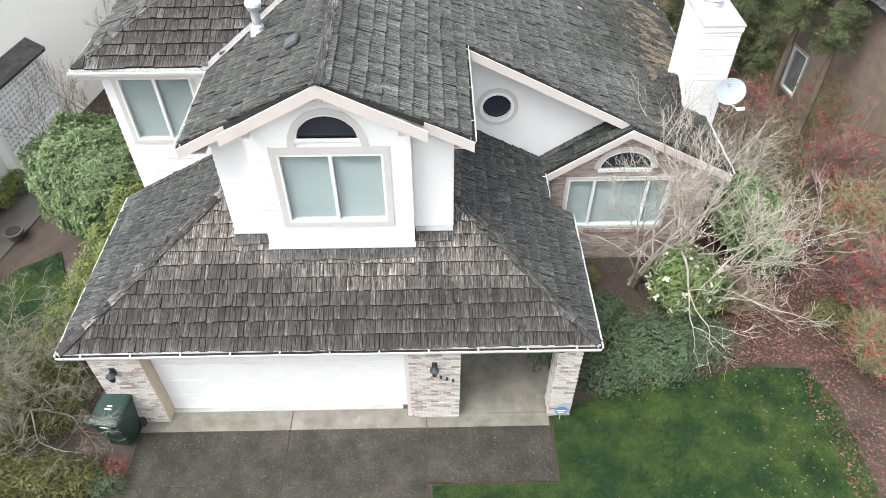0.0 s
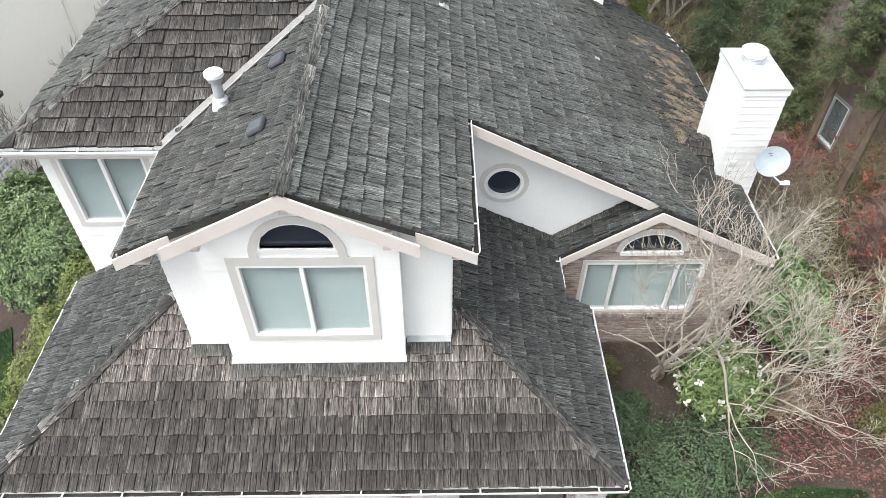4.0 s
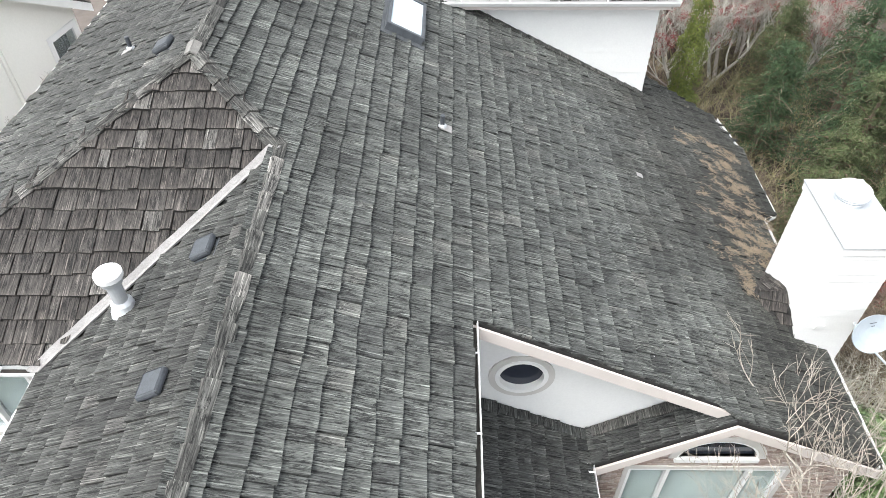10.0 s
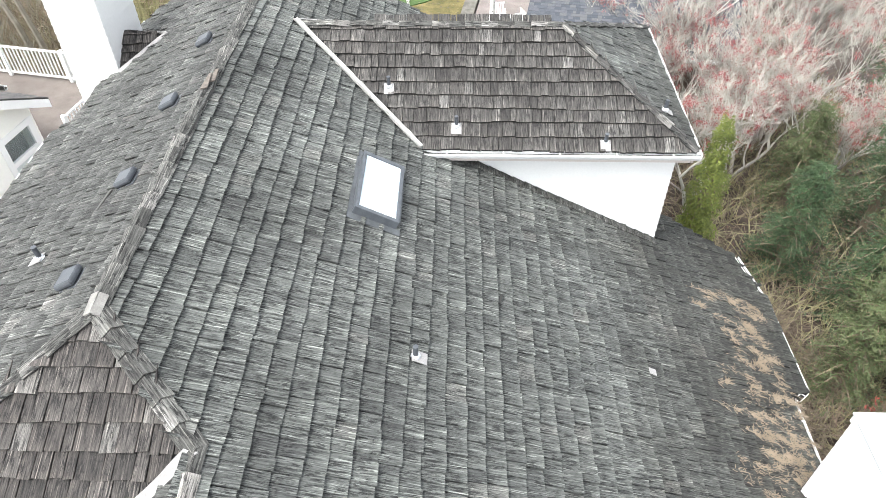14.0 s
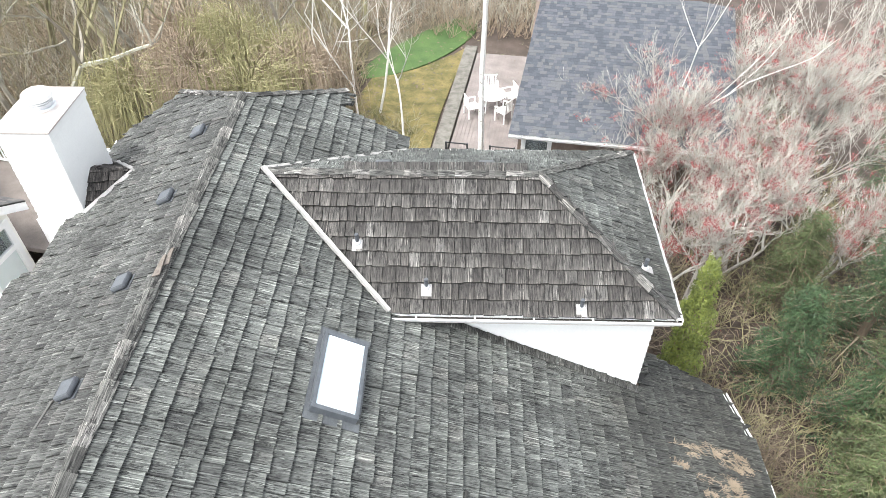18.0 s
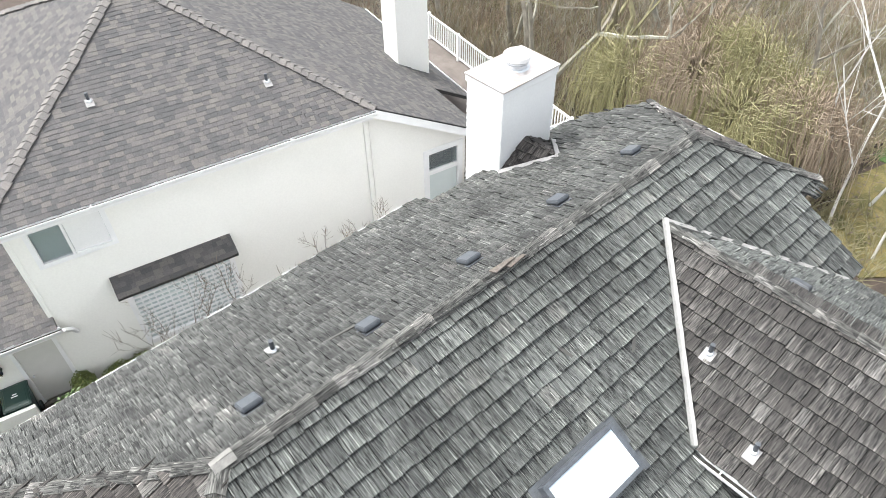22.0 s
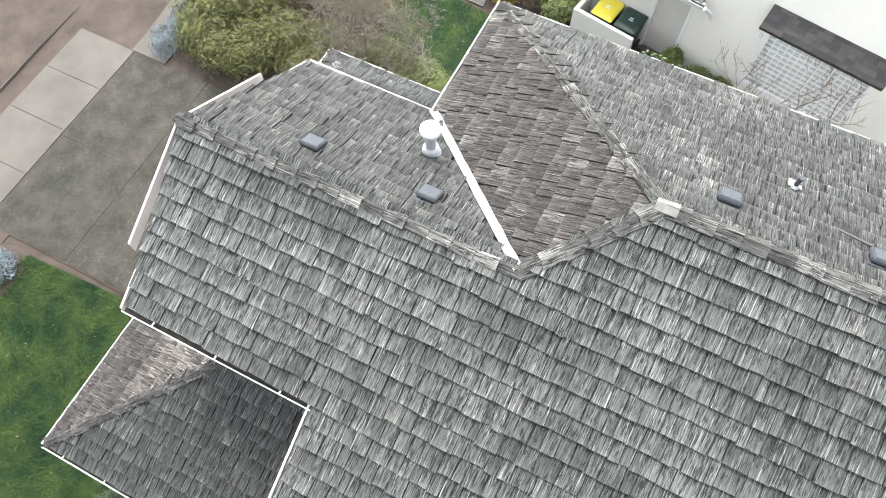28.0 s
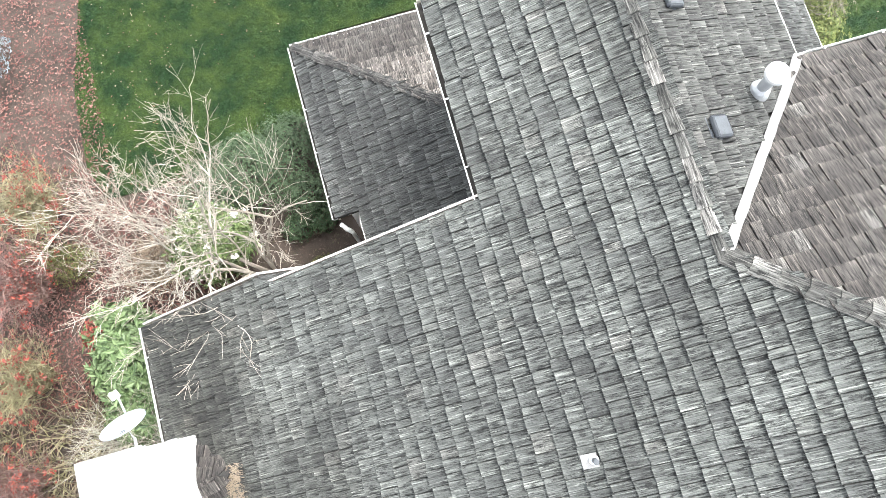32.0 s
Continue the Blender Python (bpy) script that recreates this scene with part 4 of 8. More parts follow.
M_BRICK = brick_material("whitewashed_brick", [(0.60, 0.57, 0.54), (0.52, 0.46, 0.43), (0.64, 0.61, 0.58), (0.36, 0.29, 0.26), (0.62, 0.58, 0.55), (0.56, 0.50, 0.47), (0.66, 0.63, 0.60), (0.44, 0.37, 0.34), (0.62, 0.6, 0.57), (0.6, 0.57, 0.54)])
M_BRICK2 = brick_material("tumbled_brown_brick", [(0.42, 0.335, 0.30), (0.37, 0.29, 0.255), (0.46, 0.385, 0.35), (0.31, 0.235, 0.205), (0.40, 0.32, 0.285), (0.48, 0.41, 0.375), (0.38, 0.30, 0.265)])
M_MORTAR = plain("pale_mortar", (0.62, 0.60, 0.57), (0.70, 0.68, 0.65), scale=6, rough=0.95)


def brickwork(wall, outline, holes, origin, u, mat, limit=300, course=0.064, length=0.165, joint=0.014, seed=5):
    """Courses of bricks over a wall; past the limit they are joined."""
    rng = random.Random(seed)
    o, u = Vector(origin), Vector(u)
    out = u.cross(UP)
    basis = Matrix((u, UP, out)).transposed().to_4x4()
    faces5 = [(0, 1, 2, 3), (0, 4, 5, 1), (1, 5, 6, 2), (2, 6, 7, 3), (3, 7, 4, 0)]

    def corners(w, h, d):
        return [(0, 0, d), (w, 0, d), (w, h, d), (0, h, d), (0, 0, 0), (w, 0, 0), (w, h, 0), (0, h, 0)]

    shared, verts, faces, made, row = {}, [], [], 0, 0
    v, top = min(b for _, b in outline), max(b for _, b in outline)
    while v + course <= top + 0.001:
        vv = v + course / 2
        xs = []
        for loop in (outline, *holes):
            for (u0, v0), (u1, v1) in zip(loop, loop[1:] + loop[:1]):
                if (v0 <= vv) != (v1 <= vv):
                    xs.append(u0 + (u1 - u0) * (vv - v0) / (v1 - v0))
        xs.sort()
        for a, b in zip(xs[::2], xs[1::2]):
            x = a - (length / 2 if row % 2 else 0)
            while x < b - 0.02:
                x0, x1 = max(x, a), min(x + length - joint, b)
                x += length
                if x1 - x0 < 0.025:
                    continue
                w, d = round((x1 - x0) / 0.02) * 0.02, rng.choice((0.010, 0.013, 0.016))
                if made < limit:
                    if (w, d) not in shared:
                        me = bpy.data.meshes.new("brick")
                        me.from_pydata(corners(w, course - joint, d), [], faces5)
                        me.materials.append(mat)
                        shared[w, d] = me
                    ob = new("brick", shared[w, d])
                    ob.parent = wall
                    ob.matrix_local = Matrix.Translation(o + u * x0 + UP * v) @ basis
                    made += 1
                else:
                    n0 = len(verts)
                    verts += [tuple(o + u * (x0 + p) + UP * (v + q) + out * r) for p, q, r in corners(w, course - joint, d)]
                    faces += [[n0 + k for k in f] for f in faces5]
        v += course
        row += 1
    if verts:
        me = bpy.data.meshes.new("bricks")
        me.from_pydata(verts, [], faces)
        me.materials.append(mat)
        ob = new("bricks", me)
        ob.parent = wall
        tagged(ob, kind="stuff")


def brick_wall(outline, holes, origin, u, mat, limit=250, thick=0.2, seed=5):
    w = part("wall", holed(outline, holes, thick, origin, u), M_MORTAR, house, "whitewashed brick wall" if mat is M_BRICK else "tumbled brick wall")
    brickwork(w, outline, holes, origin, u, mat, limit, seed=seed)
    return w


# garage front
PT, PY = 1.93, -0.10
DX0, DX1, DT = -0.22, 4.82, 1.80
brick_wall([(-1.18, GROUND), (-0.22, GROUND), (-0.22, PT), (-1.18, PT)], [], (0, PY, 0), X, M_BRICK, thick=0.34, seed=61)
brick_wall([(4.90, GROUND), (5.90, GROUND), (5.90, PT), (4.90, PT)], [], (0, PY, 0), X, M_BRICK, thick=0.34, seed=62)
brick_wall([(7.78, GROUND), (8.24, GROUND), (8.24, PT), (7.78, PT)], [], (0, PY - 0.02, 0), X, M_BRICK, thick=0.40, seed=63)
brick_wall([(-0.28, GROUND), (0.12, GROUND), (0.12, PT), (-0.28, PT)], [], (7.78, 0, 0), (0, -1, 0), M_BRICK, thick=0.1, seed=64)
box_part("reveal_board", house, M_REVEAL, -0.22, -0.20, PY - 0.01, 0.26, GROUND, PT)
box_part("reveal_board", house, M_TRIM, 4.822, 4.895, PY + 0.02, 0.26, GROUND, PT)
box_part("header_board", house, M_TRIM, -0.2, 4.82, 0.10, 0.26, DT, PT)
house_wall([(-1.18, GROUND), (5.0, GROUND), (5.0, 2.1), (-1.18, 2.1)], [rect(DX0 + 0.02, DX1, GROUND, DT)], (0, 0.26, 0), X, laps=False, thick=0.1)
house_wall([(-4.35, BASE), (-0.24, BASE), (-0.24, 1.92), (-4.35, 1.92)], [], (-1.18, 0, 0), (0, -1, 0))
house_wall([(0.24, BASE), (5.0, BASE), (5.0, 1.92), (0.24, 1.92)], [], (5.90, 0, 0), (0, 1, 0))
house_wall([(5.9, BASE), (8.2, BASE), (8.2, 2.1), (5.9, 2.1)], [], (0, 3.4, 0), X)
box_part("porch_ceiling", house, M_TRIM, 5.9, 8.42, 0.26, 3.4, 1.93, 1.95)
gdoor = box_part("garage_door", house, M_WHITE, DX0 + 0.02, DX1, 0.23, 0.26, GROUND, DT, label="white sectional garage door, closed")
for i in range(4):
    h = (DT - GROUND - 0.012) / 4
    box_part("door_section", gdoor, M_VINYL, DX0 + 0.024, DX1 - 0.004, 0.205, 0.23, GROUND + 0.012 + i * h, GROUND + 0.012 + i * h + h - 0.008, bevel=0.006)
box_part("door_seal", gdoor, M_BLACK, DX0 + 0.02, DX1, 0.20, 0.235, GROUND, GROUND + 0.012)

# brick gable of the wing
WW = (8.64, 11.09, 0.66, 2.16)
WA = (9.33, 10.51, 2.49, 0.46)
WGY = (0, 4.70, 0)
wingpoly = [(8.17, -0.9), (12.1, -0.9), (12.1, 2.35), (WGX, 3.55), (8.17, 2.42)]
ww = brick_wall(wingpoly, [rect(*WW), arch(*WA)], WGY, X, M_BRICK2, limit=280, thick=0.2, seed=65)
wwin = window(house, WGY, X, *WW, splits=(0.256, 0.783), trim=0.07)
arch_band(wwin, WGY, X, *WA, 0.03, -0.06, 0.03, M_VINYL, "arch_frame")
arch_band(wwin, WGY, X, WA[0] - 0.03, WA[1] + 0.03, WA[2], WA[3] + 0.03, 0.12, -0.01, 0.036, M_TRIM2, "arch_trim")
part("frame_rail", in_wall(bmesh.new(), WGY, X, WA[0] - 0.05, WA[1] + 0.05, WA[2] - 0.09, WA[2], -0.06, 0.06), M_VINYL, wwin)
part("arch_pane", filled(arch(*WA), WGY, X, -0.06, -0.05), M_TINT, wwin)
for i in range(34):
    bm = in_wall(bmesh.new(), WGY, X, 8.50 + i * 0.078, 8.50 + i * 0.078 + 0.068, 0.46, 0.57, -0.02, 0.07)
    part("sill_brick", bm, M_BRICK2, ww)
house_wall([(-5.3, -0.9), (-4.7, -0.9), (-4.7, 2.35), (-5.3, 2.35)], [], (8.17, 0, 0), (0, -1, 0), laps=False)


# ---- chimneys ----
def chimney(x0, x1, y0, y1, top, foot, label, flue):
    c = thing("chimney", label, "chimney", kind="", at=((x0 + x1) / 2, (y0 + y1) / 2, foot))
    m = Matrix.Translation((-(x0 + x1) / 2, -(y0 + y1) / 2, -foot))
    body = box_part("chase", c, M_WHITE, x0, x1, y0, y1, foot, top)
    body.matrix_local = m
    for o, u, a, b in (((0, y0, 0), (1, 0, 0), x0, x1), ((0, y1, 0), (-1, 0, 0), -x1, -x0), ((x0, 0, 0), (0, -1, 0), -y1, -y0), ((x1, 0, 0), (0, 1, 0), y0, y1)):
        siding(body, [(a, foot), (b, foot), (b, top - 0.12), (a, top - 0.12)], [], o, u)
    for o, u, a, b in (((0, y0, 0), (1, 0, 0), x0, x1), ((0, y1, 0), (-1, 0, 0), -x1, -x0), ((x0, 0, 0), (0, -1, 0), -y1, -y0), ((x1, 0, 0), (0, 1, 0), y0, y1)):
        t = part("top_trim", in_wall(bmesh.new(), o, u, a - 0.03, b + 0.03, top - 0.14, top, -0.01, 0.035), M_VINYL, body)
    cap = box_part("cap_plate", c, M_RUST if flue else M_METAL, x0 - 0.05, x1 + 0.05, y0 - 0.05, y1 + 0.05, top, top + 0.035, bevel=0.008, label="sheet metal chimney cap")
    cap.matrix_local = m
    cx, cy = (x0 + x1) / 2, (y0 + y1) / 2 + (0.1 if flue else 0.25)
    bm = tube(bmesh.new(), [(cx, cy, top + 0.03), (cx, cy, top + 0.06)], [0.27, 0.24], 24)
    f = part("flue_collar", bm, M_METAL, c)
    f.matrix_local = m
    for z, r, h in ((0.06, 0.21, 0.14), (0.12, 0.235, 0.02), (0.165, 0.245, 0.025)):
        p = part("flue_ring", tube(bmesh.new(), [(cx, cy, top + z), (cx, cy, top + z + h)], [r, r], 24), M_METAL, c)
        p.matrix_local = m
    p = part("flue_lid", tube(bmesh.new(), [(cx, cy, top + 0.22), (cx, cy, top + 0.30), (cx, cy, top + 0.325)], [0.27, 0.27, 0.24], 28), M_VINYL, c)
    p.matrix_local = m
    return c


M_RUST = plain("rust_stained_sheet", (0.55, 0.45, 0.40), (0.74, 0.74, 0.75), scale=2.6, rough=0.35, metal=0.6, bump=0.02)
chimney(11.75, 12.63, 6.78, 8.33, 4.92, -0.6, "white sided chimney chase with metal cap beside the roof edge", False)
chimney(-1.60, -0.63, 15.46, 16.97, 7.87, -0.9, "white sided chimney chase with rust-stained metal cap and round flue", True)


def cricket(points_a, points_b, mat, label, seed):
    """A little saddle roof behind a chimney."""
    roof_face(house, label, points_a, mat, seed=seed, exposure=0.2, depth=0.03)
    roof_face(house, label, points_b, mat, seed=seed + 1, exposure=0.2, depth=0.03)


cz = zr(11.15) + 0.03
cricket([(11.74, 7.54, cz + 0.1), (11.05, 7.54, cz), (11.74, 6.79, zr(11.74) + 0.03)], [(11.74, 7.54, cz + 0.1), (11.05, 7.54, cz), (11.74, 8.32, zr(11.74) + 0.03)], M_BROWN, "brown shake saddle beside the chimney", 71)
cz = zr(0.2) + 0.03
cricket([(-0.62, 16.2, cz + 0.1), (0.22, 16.2, cz), (-0.62, 15.47, zr(-0.62) + 0.03)], [(-0.62, 16.2, cz + 0.1), (0.22, 16.2, cz), (-0.62, 16.96, zr(-0.62) + 0.03)], M_BROWN, "brown shake saddle beside the chimney", 73)
strip(house, (0.25, 16.2, zr(0.25) + 0.02), (-0.57, 15.36, zr(-0.57) + 0.02), (1, -1, -0.3), (-1, 1, 0.3), 0.05, M_FLASH, "saddle_flashing")
strip(house, (0.25, 16.2, zr(0.25) + 0.02), (-0.57, 17.06, zr(-0.57) + 0.02), (1, 1, -0.3), (-1, -1, 0.3), 0.05, M_FLASH, "saddle_flashing")


# ---- things on the roof ----
def on_slope(p, nrm):
    """A frame at p whose z is the slope's normal and whose y points up the slope."""
    n = Vector(nrm).normalized()
    v = (UP - n * n.z).normalized()
    return Matrix.Translation(p) @ Matrix((v.cross(n), v, n)).transposed().to_4x4()


M_VENT = plain("dark_slate_plastic", (0.068, 0.075, 0.086), (0.105, 0.115, 0.13), scale=6, rough=0.45)

vent0 = thing("roof_vent", "low dark grey box vent on the shake roof", "roof vent", "box vents")
bm = bmesh.new()
lv = [[bm.verts.new((sx * w, sy * d + oy, z)) for sx, sy in ((-1, -1), (1, -1), (1, 1), (-1, 1))] for z, w, d, oy in ((0.045, 0.15, 0.14, 0), (0.105, 0.155, 0.145, 0), (0.125, 0.142, 0.13, 0.005))]
for r, s in zip(lv, lv[1:]):
    for k in range(4):
        bm.faces.new((r[k], r[(k + 1) % 4], s[(k + 1) % 4], s[k]))
bm.faces.new(lv[0][::-1]), bm.faces.new(lv[-1])
bmesh.ops.bevel(bm, geom=bm.edges[:], offset=0.018, segments=3, affect="EDGES")
part("hood", bm, M_VENT, vent0)
box_part("flange", vent0, M_VENT, -0.16, 0.16, -0.12, 0.17, 0.018, 0.030)
box_part("throat", vent0, M_BLACK, -0.13, 0.13, -0.13, 0.11, 0.02, 0.06)
vent0.matrix_basis = on_slope((1.71, 8.53, zr(1.71)), N_L)
for x, y, n, z in ((1.71, 10.43, N_L, None), (1.71, 12.37, N_L, None), (1.71, 14.43, N_L, None), (1.68, 16.47, N_L, None), (3.06, 3.10, (-0.527, 0, 1), zg(3.06)), (3.06, 4.96, (-0.527, 0, 1), zg(3.06)), (5.3, 15.9, (0, 0.51, 1), 6.88), (7.27, 15.95, (0, 0.51, 1), 6.86)):
    copy_thing(vent0, on_slope((x, y, zr(x) if z is None else z), n))

bvent = thing("flue_vent", "white-capped galvanised flue vent beside the roof valley", "roof vent", at=(2.11, 4.50, zg(2.11)))
part("flashing_cone", tube(bmesh.new(), [(0, 0, -0.05), (0, 0, 0.05), (0, 0, 0.16)], [0.17, 0.15, 0.105], 20), M_METAL, bvent)
part("pipe", tube(bmesh.new(), [(0, 0, 0.1), (0, 0, 0.52)], [0.085, 0.085], 20), M_METAL, bvent)
part("storm_collar", tube(bmesh.new(), [(0, 0, 0.15), (0, 0, 0.19)], [0.125, 0.09], 20), M_METAL, bvent)
part("cap_skirt", tube(bmesh.new(), [(0, 0, 0.48), (0, 0, 0.55)], [0.12, 0.14], 20), M_METAL, bvent)
part("cap", tube(bmesh.new(), [(0, 0, 0.57), (0, 0, 0.63), (0, 0, 0.655)], [0.155, 0.155, 0.12], 24), M_VINYL, bvent)

pipe0 = thing("vent_pipe", "short plumbing vent pipe with pale flashing on the shakes", "vent pipe", "plumbing vents")
box_part("flashing", pipe0, M_FLASH, -0.09, 0.09, -0.16, 0.06, 0.045, 0.053, label="pale metal flashing")
part("boot", tube(bmesh.new(), [(0, 0, 0.03), (0, 0, 0.09)], [0.075, 0.045], 14), M_METAL, pipe0)
bm = bmesh.new()
tilt = Vector((0, 0.42, 0.9))
tube(bm, [(0, 0, 0.03), tuple(Vector((0, 0, 0.03)) + tilt * 0.22)], [0.036, 0.036], 14)
part("pipe", bm, M_VENT, pipe0)
pipe0.matrix_basis = on_slope((5.70, 8.52, zr(5.70)), N_R)
cs = (CZ - CE) / (CS - CY)
for p, n in (((4.98, 14.15, CE + (14.15 - CY) * cs), (0, -cs, 1)), ((6.22, 13.45, CE + (13.45 - CY) * cs), (0, -cs, 1)), ((8.86, 13.17, CE + (13.17 - CY) * cs), (0, -cs, 1)), ((10.02, 13.95, CZ - (10.02 - 8.20) * 0.54), (0.54, 0, 1)), ((0.78, 9.35, zr(0.78)), N_L)):
    copy_thing(pipe0, on_slope(p, n))

M_SKYF = plain("weathered_lead_flashing", (0.075, 0.08, 0.088), (0.14, 0.15, 0.16), scale=4, rough=0.5, metal=0.3)
sky0 = thing("skylight", "fixed skylight with dark metal frame on the shake roof", "skylight")
sw, sl = 0.36, 0.70
for x0, x1, y0, y1 in ((-sw, sw, -sl, -sl + 0.07), (-sw, sw, sl - 0.07, sl), (-sw, -sw + 0.06, -sl + 0.07, sl - 0.07), (sw - 0.06, sw, -sl + 0.07, sl - 0.07)):
    box_part("frame_bar", sky0, M_VENT, x0, x1, y0, y1, 0.0, 0.19, bevel=0.008)
for x0, x1, y0, y1 in ((-sw - 0.07, sw + 0.07, -sl - 0.14, -sl), (-sw - 0.07, -sw, -sl, sl + 0.12), (sw, sw + 0.07, -sl, sl + 0.12), (-sw, sw, sl, sl + 0.12)):
    box_part("flashing", sky0, M_SKYF, x0, x1, y0, y1, 0.03, 0.05)
M_SKYG = plain("white_acrylic_glazing", (0.56, 0.66, 0.74), (0.62, 0.72, 0.79), scale=1, rough=0.05, bump=0)
box_part("glazing", sky0, M_SKYG, -sw + 0.05, sw - 0.05, -sl + 0.06, sl - 0.06, 0.13, 0.165)
sky0.matrix_basis = on_slope((4.97, 11.44, zr(4.97)), N_R) @ Matrix.Rotation(radians(90), 4, "Z")

# loose splits and a repair patch
for i, (x, y, n, z, a, ln) in enumerate(((1.44, 10.1, N_L, None, 80, 0.5), (3.70, 12.34, N_R, None, 20, 0.25), (8.9, 6.9, N_R, None, 35, 0.2), (4.15, 13.35, N_R, None, -50, 0.35), (6.9, 10.1, N_R, None, 75, 0.22))):
    sp = box_part("loose_shake", None, M_CAP, -0.025, 0.025, -ln / 2, ln / 2, 0.035, 0.05)
    tagged(sp, "loose split of cedar lying on the roof", "loose shake", "loose splits")
    sp.matrix_world = on_slope((x, y, zr(x)), n) @ Matrix.Rotation(radians(a), 4, "Z")
pt = tagged(box_part("repair_patch", None, M_FLASH, -0.06, 0.06, -0.1, 0.1, 0.034, 0.04), "small pale metal patch on the shakes", "patch")
pt.matrix_world = on_slope((9.4, 9.74, zr(9.4)), N_R)

# needles blown against the lower roof
def needles():
    rng = random.Random(77)
    verts, faces = [], []
    for k in range(170):
        cy = rng.uniform(8.2, 12.5)
        cx = 11.80 + rng.gauss(0, 0.48) + (0.2 if cy > 10.4 else 0) - 0.12 * abs(cy - 10.5)
        if cx > 12.55 or (11.9 < cx and cy < 8.6):
            continue
        lie_ = rng.uniform(-0.5, 0.5)
        for j in range(rng.choice((8, 14, 26, 44, 70))):
            w, u = rng.gauss(0, 0.022), rng.gauss(0, 0.085)
            x, y = cx + math.cos(lie_) * u - math.sin(lie_) * w, cy + math.sin(lie_) * u + math.cos(lie_) * w
            a, ln = lie_ + rng.gauss(0, 0.6), rng.uniform(0.05, 0.12)
            z = zr(x) + rng.uniform(0.03, 0.07)
            dx, dy = math.cos(a) * ln, math.sin(a) * ln
            px, py = -math.sin(a) * 0.004, math.cos(a) * 0.004
            n0 = len(verts)
            verts += [(x - px, y - py, z), (x + px, y + py, z), (x + dx + px, y + dy + py, z - dx * 0.5 + 0.02), (x + dx - px, y + dy - py, z - dx * 0.5 + 0.02)]
            faces.append((n0, n0 + 1, n0 + 2, n0 + 3))
    for k in range(700):
        x, y = rng.uniform(11.05, 11.25) + rng.gauss(0, 0.05), rng.uniform(7.4, 8.1)
        a, ln = rng.uniform(0, math.pi), rng.uniform(0.05, 0.1)
        z = zr(x) + rng.uniform(0.04, 0.10)
        n0 = len(verts)
        dx, dy = math.cos(a) * ln, math.sin(a) * ln
        verts += [(x, y - 0.004, z), (x, y + 0.004, z), (x + dx, y + dy + 0.004, z - dx * 0.4), (x + dx, y + dy - 0.004, z - dx * 0.4)]
        faces.append((n0, n0 + 1, n0 + 2, n0 + 3))
    me = bpy.data.meshes.new("pine_needles")
    me.from_pydata(verts, [], faces)
    me.materials.append(plain("dry_needles", (0.19, 0.148, 0.105), (0.31, 0.25, 0.185), scale=2, rough=0.9, bump=0))
    tagged(new("pine_needles", me), "drifts of dry brown pine needles on the roof", "needles", kind="stuff")


needles()

# satellite dish on the chimney
dish = thing("satellite_dish", "pale grey oval satellite dish bracketed to the chimney", "satellite dish", at=(12.58, 6.36, 3.44))
bm = bmesh.new()
bmesh.ops.create_uvsphere(bm, u_segments=32, v_segments=24, radius=1.0)
bmesh.ops.delete(bm, geom=[v for v in bm.verts if v.co.z > -0.9], context="VERTS")
for v in bm.verts:
    v.co = Vector((v.co.x * 1.06, v.co.y * 0.82, (v.co.z + 1.0) * 1.0))
got = bmesh.ops.extrude_face_region(bm, geom=bm.faces[:])
bmesh.ops.translate(bm, vec=(0, 0, 0.018), verts=[v for v in got["geom"] if isinstance(v, bmesh.types.BMVert)])
bmesh.ops.recalc_face_normals(bm, faces=bm.faces[:])
M_DISH = plain("pale_dish_enamel", (0.36, 0.41, 0.46), (0.44, 0.49, 0.53), scale=3, rough=0.35, bump=0)
face = part("reflector", bm, M_DISH, dish)
dturn = (Vector((0.15, -0.80, 0.58))).to_track_quat("Z", "Y").to_matrix().to_4x4()
face.matrix_local = dturn
for i, (w, h, x, y) in enumerate(((0.12, 0.012, 0, 0.17), (0.06, 0.012, 0, 0.12), (0.12, 0.01, 0, 0.22))):
    b = box_part("mark", face, M_VENT, x - w / 2, x + w / 2, y - h / 2, y + h / 2, 0.04, 0.048)
arm = part("feed_arm", tube(bmesh.new(), [(0, -0.26, 0.0), (0, -0.42, 0.30), (0, -0.42, 0.42)], [0.018, 0.018, 0.02], 8), M_DISH, dish)
arm.matrix_local = dturn
for x in (-0.05, 0.03):
    f = box_part("receiver", dish, M_VINYL, x, x + 0.06, -0.47, -0.39, 0.36, 0.50, bevel=0.01)
    f.matrix_local = dturn
part("bracket", tube(bmesh.new(), [(0, 0.0, -0.02), (0.0, 0.2, -0.25), (0.0, 0.47, -0.25)], [0.025, 0.025, 0.025], 10), M_METAL, dish)
ivent = box_part("wall_vent", None, M_VINYL, 11.95, 12.1, 6.735, 6.76, 3.05, 3.15, bevel=0.006)
tagged(ivent, "small white vent hood on the chimney siding", "wall vent")


# metal saddles where hips and ridges meet
M_SADDLE = plain("bare_bleached_saddle", (0.19, 0.182, 0.172), (0.27, 0.26, 0.245), scale=9, rough=0.7)
ridge_caps(house, (2.37, 7.97, 7.575), (2.37, 7.72, 7.575), N_R, N_L, M_SADDLE, width=0.085, step=0.3, seed=91, name="ridge_saddle")
ridge_caps(house, (8.02, 0.35, zs(0.46)), (7.84, 0.53, zs(0.64)), N_R, N_F, M_BLEACH, width=0.11, step=0.25, seed=92, name="ridge_saddle")
ridge_caps(house, (3.65, 1.62, 6.915), (3.65, 1.36, 6.91), N_R, N_L, M_CAP, width=0.10, step=0.26, seed=93, name="ridge_saddle")

